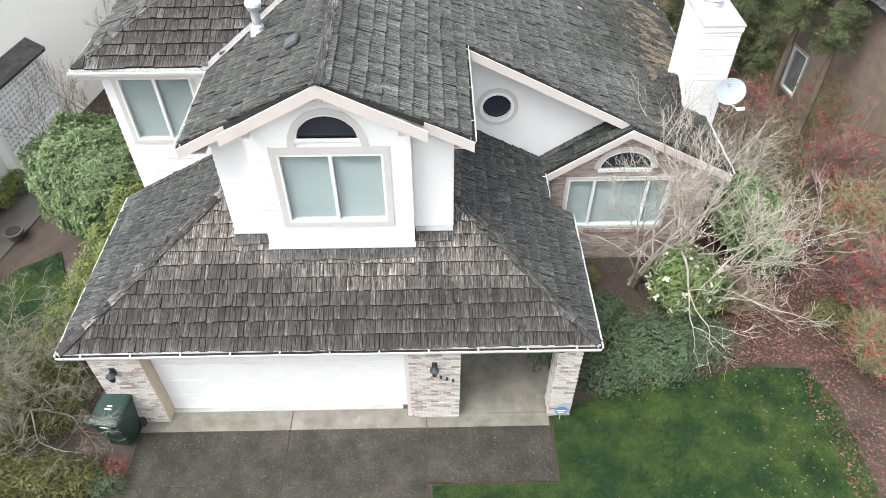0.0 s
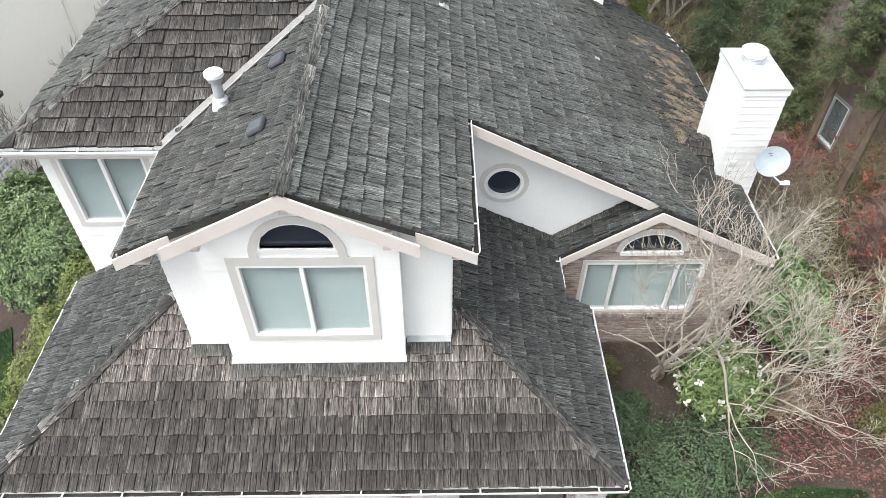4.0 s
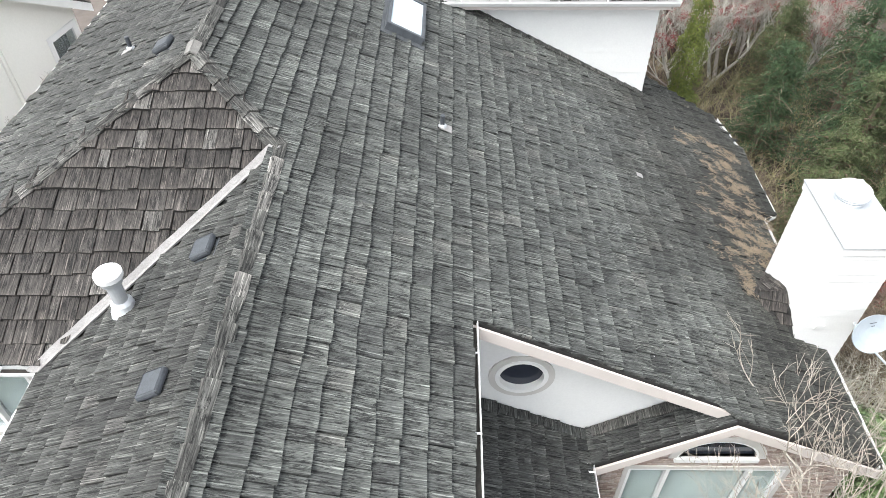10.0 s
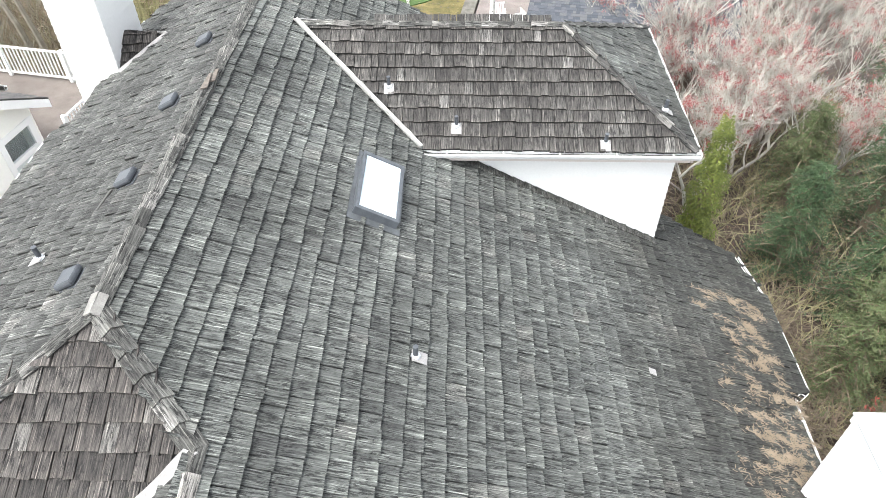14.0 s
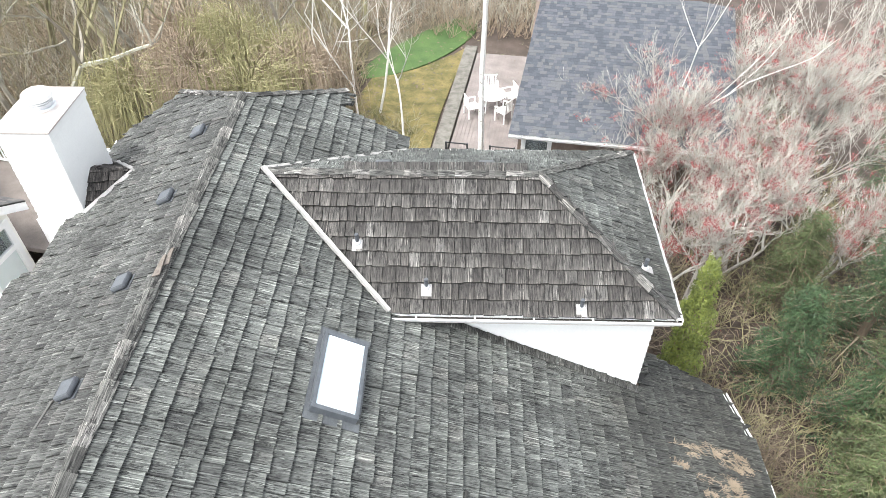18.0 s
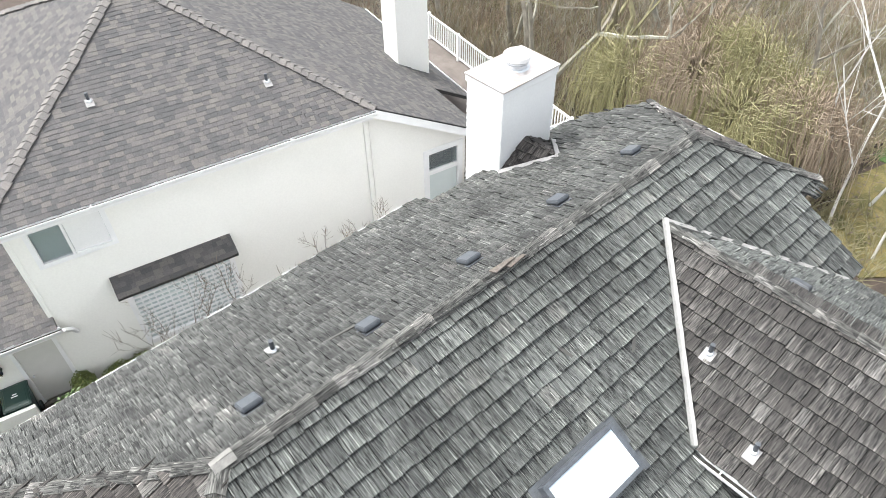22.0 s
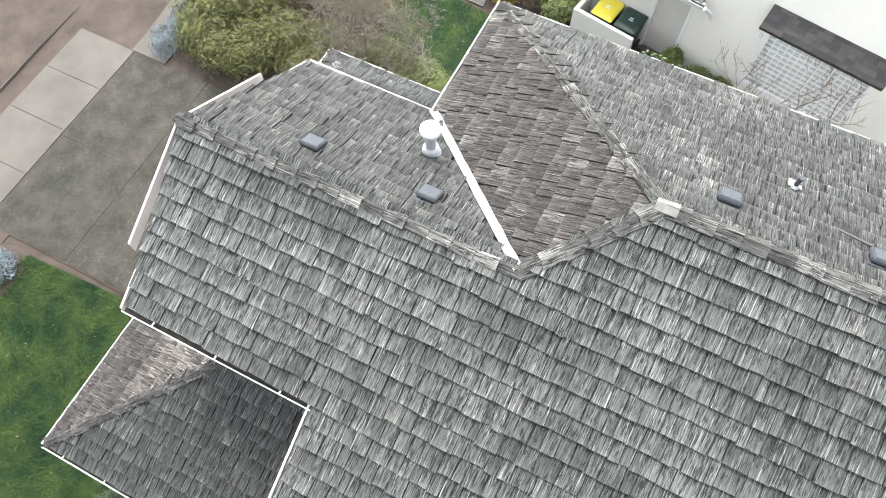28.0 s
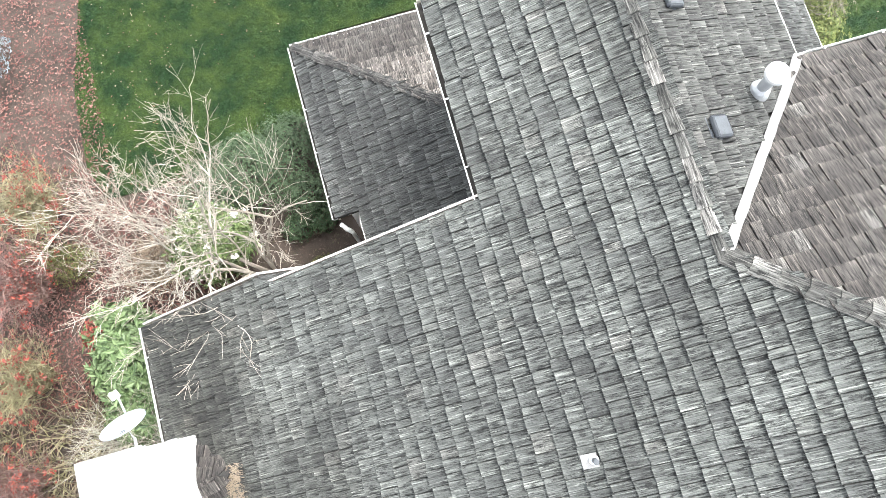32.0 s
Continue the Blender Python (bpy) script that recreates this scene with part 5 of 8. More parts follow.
# a ridge cap torn open to the pale wood, and its splinters
M_SPLIT = plain("torn_pale_cedar", (0.115, 0.095, 0.08), (0.19, 0.165, 0.145), scale=18, fine=90, rough=0.85, bump=0.5)
for y0, y1, dx, tip in ((12.15, 12.62, 0.0, 0.012), (12.4, 12.8, 0.05, 0.008)):
    bm = bmesh.new()
    lower = [bm.verts.new((2.37 + dx + a, y, zr(2.37 + abs(dx)) + 0.075 + z)) for a, y, z in ((-0.05, y0, 0.0), (0.05, y0 + 0.05, 0.0), (0.02, y1, tip), (-0.02, y1 - 0.04, tip))]
    f = bm.faces.new(lower)
    got = bmesh.ops.extrude_face_region(bm, geom=[f])
    bmesh.ops.translate(bm, vec=(0, 0, 0.018), verts=[v for v in got["geom"] if isinstance(v, bmesh.types.BMVert)])
    bmesh.ops.recalc_face_normals(bm, faces=bm.faces[:])
    part("splinter", bm, M_SPLIT, house, "torn pale cedar of a broken ridge cap")

# ---- ground ----
def smooth(a, b, x):
    t = min(1.0, max(0.0, (x - a) / (b - a)))
    return t * t * (3 - 2 * t)


def dip(x, y):
    """How far the land lies below the drive: a little beside and behind the wing, more towards the neighbouring house."""
    wing = smooth(8.4, 9.6, x) * smooth(1.2, 3.2, y)
    rear = smooth(19.0, 22.0, y)
    return max(0.15 * max(wing, rear), 0.83 * smooth(2.6, 6.4, -x) * (1 - smooth(20.0, 26.0, y)))


def gz(x, y):
    return GROUND - dip(x, y)


def lie(x, y):
    """Positions fitted to the camera's view on level ground at zero, slid along its sight lines onto the land."""
    w = smooth(1.0, 5.0, -x)
    ex, ey, ez = 5.5 + 1.5 * w, -7.3 + 14.5 * w, 12.5 + 2.2 * w
    old = -0.5 * max(smooth(8.4, 9.6, x) * smooth(1.2, 3.2, y), smooth(19.0, 22.0, y))
    k = (ez - gz(x, y)) / (ez - old)
    return ex + (x - ex) * k, ey + (y - ey) * k


def spot(x, y, up=0.0):
    x, y = lie(x, y)
    return x, y, gz(x, y) + up


def ground_sheet():
    xs = [-400, -150, -60] + [-30 + i * 0.4 for i in range(152)] + [60, 150, 400]
    ys = [-400, -150, -60] + [-24 + i * 0.4 for i in range(182)] + [80, 160, 400]
    verts = [(x, y, gz(x, y) - 0.03 + (0.03 * noise.noise((x * 0.6, y * 0.6, 0)) if (y > 18.5 or x > 15) else 0)) for y in ys for x in xs]
    w = len(xs)
    faces = [(j * w + i, j * w + i + 1, (j + 1) * w + i + 1, (j + 1) * w + i) for j in range(len(ys) - 1) for i in range(w - 1)]
    me = bpy.data.meshes.new("ground")
    me.from_pydata(verts, [], faces)
    me.materials.append(M_SOIL)
    return tagged(new("ground", me), "bare brown soil strewn with fallen leaves", "ground", kind="structure")


ground_sheet()


def draped(pts, up, thick):
    """A flat outline laid over the land, cut finely enough to follow it."""
    flat = [lie(x, y) for x, y in pts]
    bm = bmesh.new()
    bm.faces.new([bm.verts.new((x, y, 0)) for x, y in flat])
    for axis, normal in ((0, (1, 0, 0)), (1, (0, 1, 0))):
        lo, hi = min(q[axis] for q in flat), max(q[axis] for q in flat)
        if lo < -2 and hi - lo < 60:
            c = lo + 0.4
            while c < hi:
                bmesh.ops.bisect_plane(bm, geom=bm.verts[:] + bm.edges[:] + bm.faces[:], plane_co=[c * n for n in normal], plane_no=normal)
                c += 0.4
    got = bmesh.ops.extrude_face_region(bm, geom=bm.faces[:])
    low = {v for v in got["geom"] if isinstance(v, bmesh.types.BMVert)}
    for v in bm.verts:
        v.co.z = gz(v.co.x, v.co.y) + up - (thick if v in low else 0)
    bmesh.ops.recalc_face_normals(bm, faces=bm.faces[:])
    return bm


def patch(name, pts, z, mat, label, category, thick=0.06, kind="structure", rounds=0):
    """A piece of the ground with softened corners."""
    p = [Vector((x, y)) for x, y in pts]
    for _ in range(rounds):
        p = [q for a, b in zip(p, p[1:] + p[:1]) for q in (a.lerp(b, 0.25), a.lerp(b, 0.75))]
    return tagged(part(name, draped([(q.x, q.y) for q in p], z, thick), mat), label, category, kind=kind)


# lawns
LAWN_FRONT = [(7.80, -0.32), (8.6, 0.05), (9.72, 0.30), (11.25, 0.60), (12.28, 0.80), (13.55, 0.72), (13.85, -0.14), (13.8, -2.0), (13.3, -4.2), (13.0, -5.2), (9.3, -7.2), (7.8, -7.1), (7.0, -5.6), (5.45, -4.95), (5.32, -1.80), (7.8, -1.78)]
patch("lawn_front", LAWN_FRONT, 0.012, M_GRASS, "green mown lawn dotted with fallen leaves", "lawn")
LAWN_SIDE = [(-3.3, 3.2), (-3.5, 0.9), (-3.75, 0.0), (-5.1, -1.2), (-6.4, -3.0), (-7.9, -5.2), (-10.2, -5.1), (-8.55, 0.05), (-6.4, 0.0), (-6.2, 1.75), (-5.9, 3.4), (-5.2, 5.3), (-4.3, 5.6)]
patch("lawn_side", LAWN_SIDE, 0.012, M_GRASS, "green mown lawn between the houses", "lawn")
patch("lawn_verge", [(-7.2, -6.7), (-8.0, -6.7), (-11.0, -6.6), (-11.4, -8.2), (-7.6, -8.1), (-7.0, -7.2)], 0.012, M_GRASS, "strip of green lawn beside the street", "lawn")
patch("lawn_verge_2", [(-3.0, -6.8), (-6.0, -6.75), (-6.4, -8.1), (-3.2, -8.3)], 0.012, M_GRASS, "strip of green lawn beside the street", "lawn")
patch("lawn_rear", [(2.0, 32.0), (2.6, 34.0), (4.6, 36.6), (7.2, 39.0), (7.6, 37.0), (6.2, 34.6), (4.4, 32.9)], 0.03, plain("bright_turf", (0.055, 0.115, 0.03), (0.11, 0.185, 0.055), scale=1.4, fine=40, rough=0.9, bump=0.7, dist=0.05, mottle=0.45), "bright green lawn behind the house", "lawn", rounds=2)
M_MOSS = plain("yellow_moss_bank", (0.12, 0.115, 0.04), (0.27, 0.215, 0.085), scale=1.5, fine=30, rough=0.95, bump=0.8, dist=0.05, mottle=0.4, lo=0.38, hi=0.62)
patch("moss_bank", [(2.6, 26.5), (5.4, 25.8), (6.0, 30.5), (7.1, 35.4), (6.2, 34.4), (4.3, 32.8), (2.3, 32.2)], 0.02, M_MOSS, "yellowed mossy bank", "bank", rounds=1)

# driveway slabs, pavement and street
drive = patch("driveway", [(-0.62, 0.15), (-0.62, -6.5), (5.25, -6.5), (5.25, -1.75), (7.75, -1.75), (7.75, 0.15)], 0.0, M_SOIL, "exposed aggregate driveway in dark stained slabs", "driveway", thick=0.02)


def quad_slab(owner, pts, up, mat, name="paving_slab", thick=0.045):
    """One slab between four corners fitted to the camera's view, lying as the land lies."""
    c = sum((Vector((*p, 0)) for p in pts), Vector()) / len(pts)
    q = [Vector((*p, 0)) for p in pts]
    q = [v + (c - v).normalized() * 0.011 for v in q]
    part(name, slab(bmesh.new(), [spot(v.x, v.y, up) for v in q], thick), mat, owner)


def slabs(owner, xs, ys, up, mat):
    for x0, x1 in zip(xs, xs[1:]):
        for y0, y1 in zip(ys, ys[1:]):
            quad_slab(owner, [(x0, y0), (x1, y0), (x1, y1), (x0, y1)], up, mat)


M_APRON = plain("pale_worn_concrete", (0.15, 0.14, 0.115), (0.30, 0.28, 0.24), scale=2.6, fine=48, mottle=0.5, rough=0.9, bump=0.3, spots=((0.6, 0.57, 0.53), 16.0, 0.10))
slabs(drive, (-0.62, 2.44, 5.22), (-6.5, -4.1, -1.74), 0.012, M_CONC)
slabs(drive, (-0.62, 2.44, 5.22, 7.75), (-1.74, -0.55), 0.012, M_CONC)
slabs(drive, (-0.62, 2.44, 5.22, 7.75), (-0.55, -0.10), 0.014, M_APRON)
slabs(drive, (-0.05, 4.74), (-0.10, 0.06), 0.03, M_SILL)
porch = tagged(box_part("porch_floor", None, M_APRON, 5.92, 7.95, -0.05, 3.4, GROUND, GROUND + 0.06, bevel=0.01), "pale pebbled concrete porch floor", "floor", kind="structure")
walkway = patch("pavement", [(-14, -6.62), (-14, -5.45), (14, -5.45), (14, -6.62)], -0.005, M_SOIL, "pale concrete pavement along the street", "pavement", thick=0.02)
slabs(walkway, [-14 + 1.4 * i for i in range(5)] + [-7.0, -5.6, -4.2, -2.8, -1.4, -0.62], (-6.62, -5.5), 0.02, M_CONC2)
slabs(walkway, [-0.62 + 1.46 * i for i in range(6)], (-8.35, -6.52), 0.016, M_CONC2)
patch("road", [(-29, -8.5), (-29, -16), (29, -16), (29, -8.5)], -0.01, M_ROAD, "grey asphalt street", "road")
patch("kerb", [(-29, -8.5), (-29, -8.35), (29, -8.35), (29, -8.5)], 0.05, M_CONC2, "concrete kerb of the street", "kerb", thick=0.12)
ndrive = patch("neighbour_drive", [(-8.55, 0.1), (-10.1, -5.45), (-20, -5.45), (-20, 2.5), (-8.2, 1.6), (-6.35, 1.7), (-6.45, 0.05)], 0.0, M_SOIL, "grey concrete drive of the neighbouring house", "driveway", thick=0.02)
M_NDRIVE = plain("grey_drive_concrete", (0.082, 0.077, 0.072), (0.125, 0.117, 0.110), scale=0.8, fine=90, rough=0.9)
for pts in ([(-8.55, 0.1), (-9.3, -2.6), (-12.5, -2.6), (-12.0, 0.4)], [(-9.3, -2.6), (-10.1, -5.4), (-13.2, -5.4), (-12.5, -2.6)], [(-12.0, 0.4), (-12.5, -2.6), (-16, -2.6), (-16, 0.7)], [(-12.5, -2.6), (-13.2, -5.4), (-17, -5.4), (-16, -2.6)], [(-6.45, 0.05), (-7.5, 0.08), (-7.3, 1.68), (-6.35, 1.7)], [(-7.5, 0.08), (-8.55, 0.1), (-8.2, 1.62), (-7.3, 1.68)]):
    quad_slab(ndrive, pts, 0.014, M_NDRIVE)
patch("side_path", [(-6.9, 4.9), (-5.9, 4.7), (-5.2, 8.4), (-6.3, 8.6)], 0.004, M_CONC2, "pale concrete side path", "path", thick=0.04)


# ---- plants ----
def leaf_material(name, tones, rough=0.6, bump=0.0):
    m, n, l, b = material(name)
    isl = n.new("ShaderNodeNewGeometry")
    r = ramp(n, [(i / max(1, len(tones) - 1), t) for i, t in enumerate(tones)])
    l.new(isl.outputs["Random Per Island"], r.inputs["Fac"])
    no = nd(n, "TexNoise", Scale=2.5, Detail=3.0)
    tc = n.new("ShaderNodeTexCoord")
    l.new(tc.outputs["Object"], no.inputs["Vector"])
    nr = ramp(n, [(0.3, (0.52, 0.52, 0.52)), (0.7, (0.97, 0.97, 0.97))])
    l.new(no.outputs["Fac"], nr.inputs["Fac"])
    l.new(mixc(n, l, 1.0, r.outputs["Color"], nr.outputs["Color"], "MULTIPLY"), b.inputs["Base Color"])
    b.inputs["Roughness"].default_value = rough
    return m


L_RHODO = leaf_material("rhododendron_leaves", [(0.09, 0.15, 0.06), (0.18, 0.26, 0.11), (0.25, 0.34, 0.16), (0.12, 0.19, 0.07)], 0.45)
L_CAMEL = leaf_material("camellia_leaves", [(0.10, 0.15, 0.05), (0.18, 0.25, 0.09), (0.25, 0.32, 0.13), (0.12, 0.18, 0.06)], 0.45)
L_BOX = leaf_material("box_leaves", [(0.13, 0.17, 0.04), (0.23, 0.27, 0.07), (0.09, 0.13, 0.035), (0.29, 0.32, 0.10)])
L_BLUE = leaf_material("bluish_ground_cover", [(0.055, 0.095, 0.045), (0.09, 0.145, 0.07), (0.125, 0.185, 0.095), (0.065, 0.11, 0.05)])
L_GOLD = leaf_material("golden_leaves", [(0.42, 0.34, 0.03), (0.55, 0.45, 0.06), (0.30, 0.27, 0.04), (0.6, 0.5, 0.12)])
L_LIME = leaf_material("variegated_leaves", [(0.30, 0.36, 0.10), (0.42, 0.46, 0.18), (0.16, 0.24, 0.06), (0.5, 0.52, 0.28)])
L_JUN = leaf_material("juniper_fronds", [(0.11, 0.125, 0.035), (0.18, 0.185, 0.05), (0.08, 0.095, 0.03), (0.24, 0.22, 0.07)])
L_PINE = leaf_material("pine_fronds", [(0.035, 0.075, 0.03), (0.065, 0.12, 0.05), (0.10, 0.16, 0.07), (0.045, 0.09, 0.04)])
L_PINE2 = leaf_material("pale_pine_fronds", [(0.10, 0.13, 0.05), (0.15, 0.19, 0.08), (0.08, 0.11, 0.045), (0.2, 0.2, 0.1)])
L_CYP = leaf_material("cypress_sprays", [(0.16, 0.19, 0.03), (0.22, 0.26, 0.05), (0.10, 0.13, 0.025)])
L_RED = leaf_material("red_leaves", [(0.28, 0.045, 0.032), (0.40, 0.085, 0.055), (0.19, 0.04, 0.032), (0.36, 0.14, 0.10)])
L_BUD = leaf_material("red_buds", [(0.33, 0.06, 0.065), (0.44, 0.13, 0.125), (0.26, 0.055, 0.058)])
L_SPRUCE = leaf_material("blue_spruce_needles", [(0.20, 0.27, 0.31), (0.30, 0.37, 0.41), (0.14, 0.19, 0.22), (0.38, 0.44, 0.47)])
L_WHITE = leaf_material("white_blossom", [(0.80, 0.78, 0.70), (0.72, 0.72, 0.62)])
L_WILLOW = leaf_material("willow_shoots", [(0.34, 0.32, 0.15), (0.44, 0.40, 0.22), (0.26, 0.25, 0.11)])
L_LITTER = leaf_material("fallen_red_leaves", [(0.15, 0.05, 0.042), (0.21, 0.075, 0.06), (0.11, 0.04, 0.035), (0.30, 0.17, 0.14), (0.17, 0.09, 0.07), (0.13, 0.06, 0.05)])
B_LICHEN = leaf_material("lichened_bark", [(0.40, 0.37, 0.30), (0.52, 0.49, 0.41), (0.32, 0.28, 0.23), (0.58, 0.57, 0.48)], 0.9)
B_BROWN = leaf_material("brown_twigs", [(0.20, 0.15, 0.11), (0.30, 0.235, 0.175), (0.15, 0.115, 0.085), (0.36, 0.30, 0.22)], 0.9)
B_TAN = leaf_material("tan_twigs", [(0.36, 0.28, 0.20), (0.46, 0.37, 0.28), (0.28, 0.21, 0.15)], 0.9)
B_PALE = leaf_material("pale_silvery_bark", [(0.56, 0.52, 0.46), (0.68, 0.64, 0.58), (0.46, 0.41, 0.36)], 0.85)
B_WHITE = leaf_material("white_lichened_bark", [(0.50, 0.48, 0.43), (0.62, 0.61, 0.55), (0.42, 0.36, 0.33), (0.68, 0.68, 0.62)], 0.9)
B_BOUGH = leaf_material("pale_tan_boughs", [(0.46, 0.41, 0.35), (0.56, 0.51, 0.44), (0.36, 0.31, 0.26), (0.62, 0.57, 0.50)], 0.9)
B_GREYT = leaf_material("dull_grey_twigs", [(0.22, 0.20, 0.16), (0.30, 0.27, 0.21), (0.18, 0.155, 0.125), (0.34, 0.32, 0.26)], 0.9)
B_OLIVE = leaf_material("olive_twigs", [(0.27, 0.25, 0.14), (0.37, 0.34, 0.20), (0.21, 0.18, 0.11)], 0.9)
B_PINK = leaf_material("pinkish_twigs", [(0.24, 0.15, 0.13), (0.32, 0.21, 0.185), (0.19, 0.11, 0.10)], 0.9)
B_BIRCH = plain("white_birch_bark", (0.62, 0.60, 0.57), (0.78, 0.76, 0.73), scale=5, fine=18, rough=0.8, spots=((0.08, 0.07, 0.06), 7.0, 0.16))


def leaf_cloud(name, parent, lumps, count, size, mat, seed, aspect=0.45, droop=0.0, shell=0.55, face_up=0.4, rosette=0):
    """Many small leaves through lumpy crowns; each lump is a centre and its three radii."""
    rng = np.random.default_rng(seed)
    vol = np.array([r[0] * r[1] * r[2] for _, r in lumps]) ** 0.66
    pick = rng.choice(len(lumps), count, p=vol / vol.sum())
    cen, rad = np.array([c for c, _ in lumps], float)[pick], np.array([r for _, r in lumps], float)[pick]
    d = rng.normal(size=(count, 3))
    d /= np.linalg.norm(d, axis=1, keepdims=True)
    d[:, 2] = np.where(d[:, 2] < -0.5, -d[:, 2], d[:, 2])
    bump = 1 + 0.13 * np.sin(7 * d[:, 0] + seed) * np.sin(6 * d[:, 1] + 2) + 0.10 * np.sin(11 * d[:, 2] + 5 * d[:, 0])
    rr = (shell + (1 - shell) * rng.random(count) ** 0.6) * bump
    pos = cen + d * rad * rr[:, None]
    if rosette:
        pos = np.repeat(pos, rosette, 0)
        d = np.repeat(d, rosette, 0)
        count *= rosette
    nrm = d + rng.normal(size=(count, 3)) * 0.45 + np.array([0, 0, face_up])
    nrm /= np.linalg.norm(nrm, axis=1, keepdims=True)
    t = rng.normal(size=(count, 3))
    if droop:
        t[:, 2] -= droop
    t -= nrm * (t * nrm).sum(1, keepdims=True)
    t /= np.linalg.norm(t, axis=1, keepdims=True) + 1e-9
    b = np.cross(nrm, t)
    ln = size * rng.uniform(0.65, 1.3, (count, 1))
    fold = nrm * ln * 0.10
    if rosette:
        start = pos + t * ln * 0.1
    else:
        start = pos - t * ln * 0.5
    v = np.stack([start, start + t * ln * 0.5 + b * ln * aspect * 0.5 + fold, start + t * ln, start + t * ln * 0.5 - b * ln * aspect * 0.5 + fold], 1).reshape(-1, 3)
    f = (np.arange(count)[:, None] * 4 + np.arange(4)).tolist()
    me = bpy.data.meshes.new(name)
    me.from_pydata(v.tolist(), [], f)
    me.materials.append(mat)
    ob = new(name, me)
    ob.parent = parent
    return tagged(ob, kind="stuff")


class Twigs:
    """Tapered branches gathered into one mesh."""

    def __init__(self):
        self.v, self.f = [], []

    def branch(self, pts, radii, sides=4):
        rings = []
        for i, p in enumerate(pts):
            d = (pts[min(i + 1, len(pts) - 1)] - pts[max(i - 1, 0)])
            if d.length < 1e-6:
                d = Vector((0, 0, 1))
            d.normalize()
            a = d.orthogonal().normalized()
            b = d.cross(a)
            n0 = len(self.v)
            for k in range(sides):
                an = 2 * math.pi * k / sides
                q = p + (a * math.cos(an) + b * math.sin(an)) * radii[i]
                self.v.append((q.x, q.y, q.z))
            rings.append(n0)
        for r, s in zip(rings, rings[1:]):
            for k in range(sides):
                self.f.append((r + k, r + (k + 1) % sides, s + (k + 1) % sides, s + k))

    def put(self, name, parent, mat):
        me = bpy.data.meshes.new(name)
        me.from_pydata(self.v, [], self.f)
        me.materials.append(mat)
        ob = new(name, me)
        ob.parent = parent
        return ob


def grow(big, small, p, d, length, radius, level, rng, tips, spread=0.6, lift=0.15, forks=3, bend=0.25, shrink=0.68, thin=2, rest=None, west=-9.0):
    n = 4
    rest = rest or big
    pts, rad = [p.copy()], [radius]
    for i in range(n):
        d = (d + Vector((rng.gauss(0, bend), rng.gauss(0, bend), rng.gauss(0, bend) * 0.7 + lift * 0.3)) * 0.5).normalized()
        p = p + d * (length / n)
        pts.append(p.copy())
        rad.append(radius * (1 - 0.42 * (i + 1) / n))
    (big if level > thin else small).branch(pts, rad, 6 if level > 3 else 4 if level > thin else 3)
    if level == 0:
        tips.append(p.copy())
        return
    for k in range(forks if level > 1 else forks + 1):
        at = pts[rng.randrange(2, n + 1)] if k else pts[-1]
        if at.x < west:
            continue
        nd_ = (d + Vector((rng.gauss(0, spread), rng.gauss(0, spread), rng.gauss(0, spread) * 0.6 + lift))).normalized()
        grow(rest, small, at.copy(), nd_, length * shrink * rng.uniform(0.75, 1.2), max(0.0045, radius * (0.62 if k == 0 else 0.48)), level - 1, rng, tips, spread, lift, forks, bend, shrink, thin, None, west)


def bare_tree(label, base, height, mat, seed, stems=1, levels=5, lean=(0, 0, 1), spread=0.6, lift=0.15, radius=0.06, forks=3, name="bare_tree", category="tree", group="", buds=None, bud_n=0, bud_size=0.05, twig_mat=None, first=0.4, thin=2, bend=0.25, west=-9.0):
    rng = random.Random(seed)
    x, y = base[:2]
    t = thing(name, label, category, group, at=spot(x, y))
    bole, big, small, tips = Twigs(), Twigs(), Twigs(), []
    for s in range(stems):
        d = (Vector(lean) + Vector((rng.gauss(0, 0.3), rng.gauss(0, 0.3), 0)) * (1 if stems > 1 else 0.2)).normalized()
        grow(bole if s == 0 else big, small, Vector((rng.gauss(0, 0.08) if stems > 1 else 0, rng.gauss(0, 0.08) if stems > 1 else 0, -0.05)), d, height * first, radius * rng.uniform(0.8, 1.1), levels, rng, tips, spread, lift, forks, bend=bend, thin=thin, rest=big, west=west)
    bole.put("trunk", t, mat)
    tagged(big.put("limbs", t, mat), kind="stuff")
    tagged(small.put("twigs", t, twig_mat or mat), kind="stuff")
    if buds and tips:
        lumps = [((p.x, p.y, p.z), (0.16, 0.16, 0.16)) for p in rng.sample(tips, min(len(tips), 160))]
        tagged(leaf_cloud("buds", t, lumps, bud_n, bud_size, buds, seed, shell=0.1, aspect=0.6), kind="stuff")
    return t


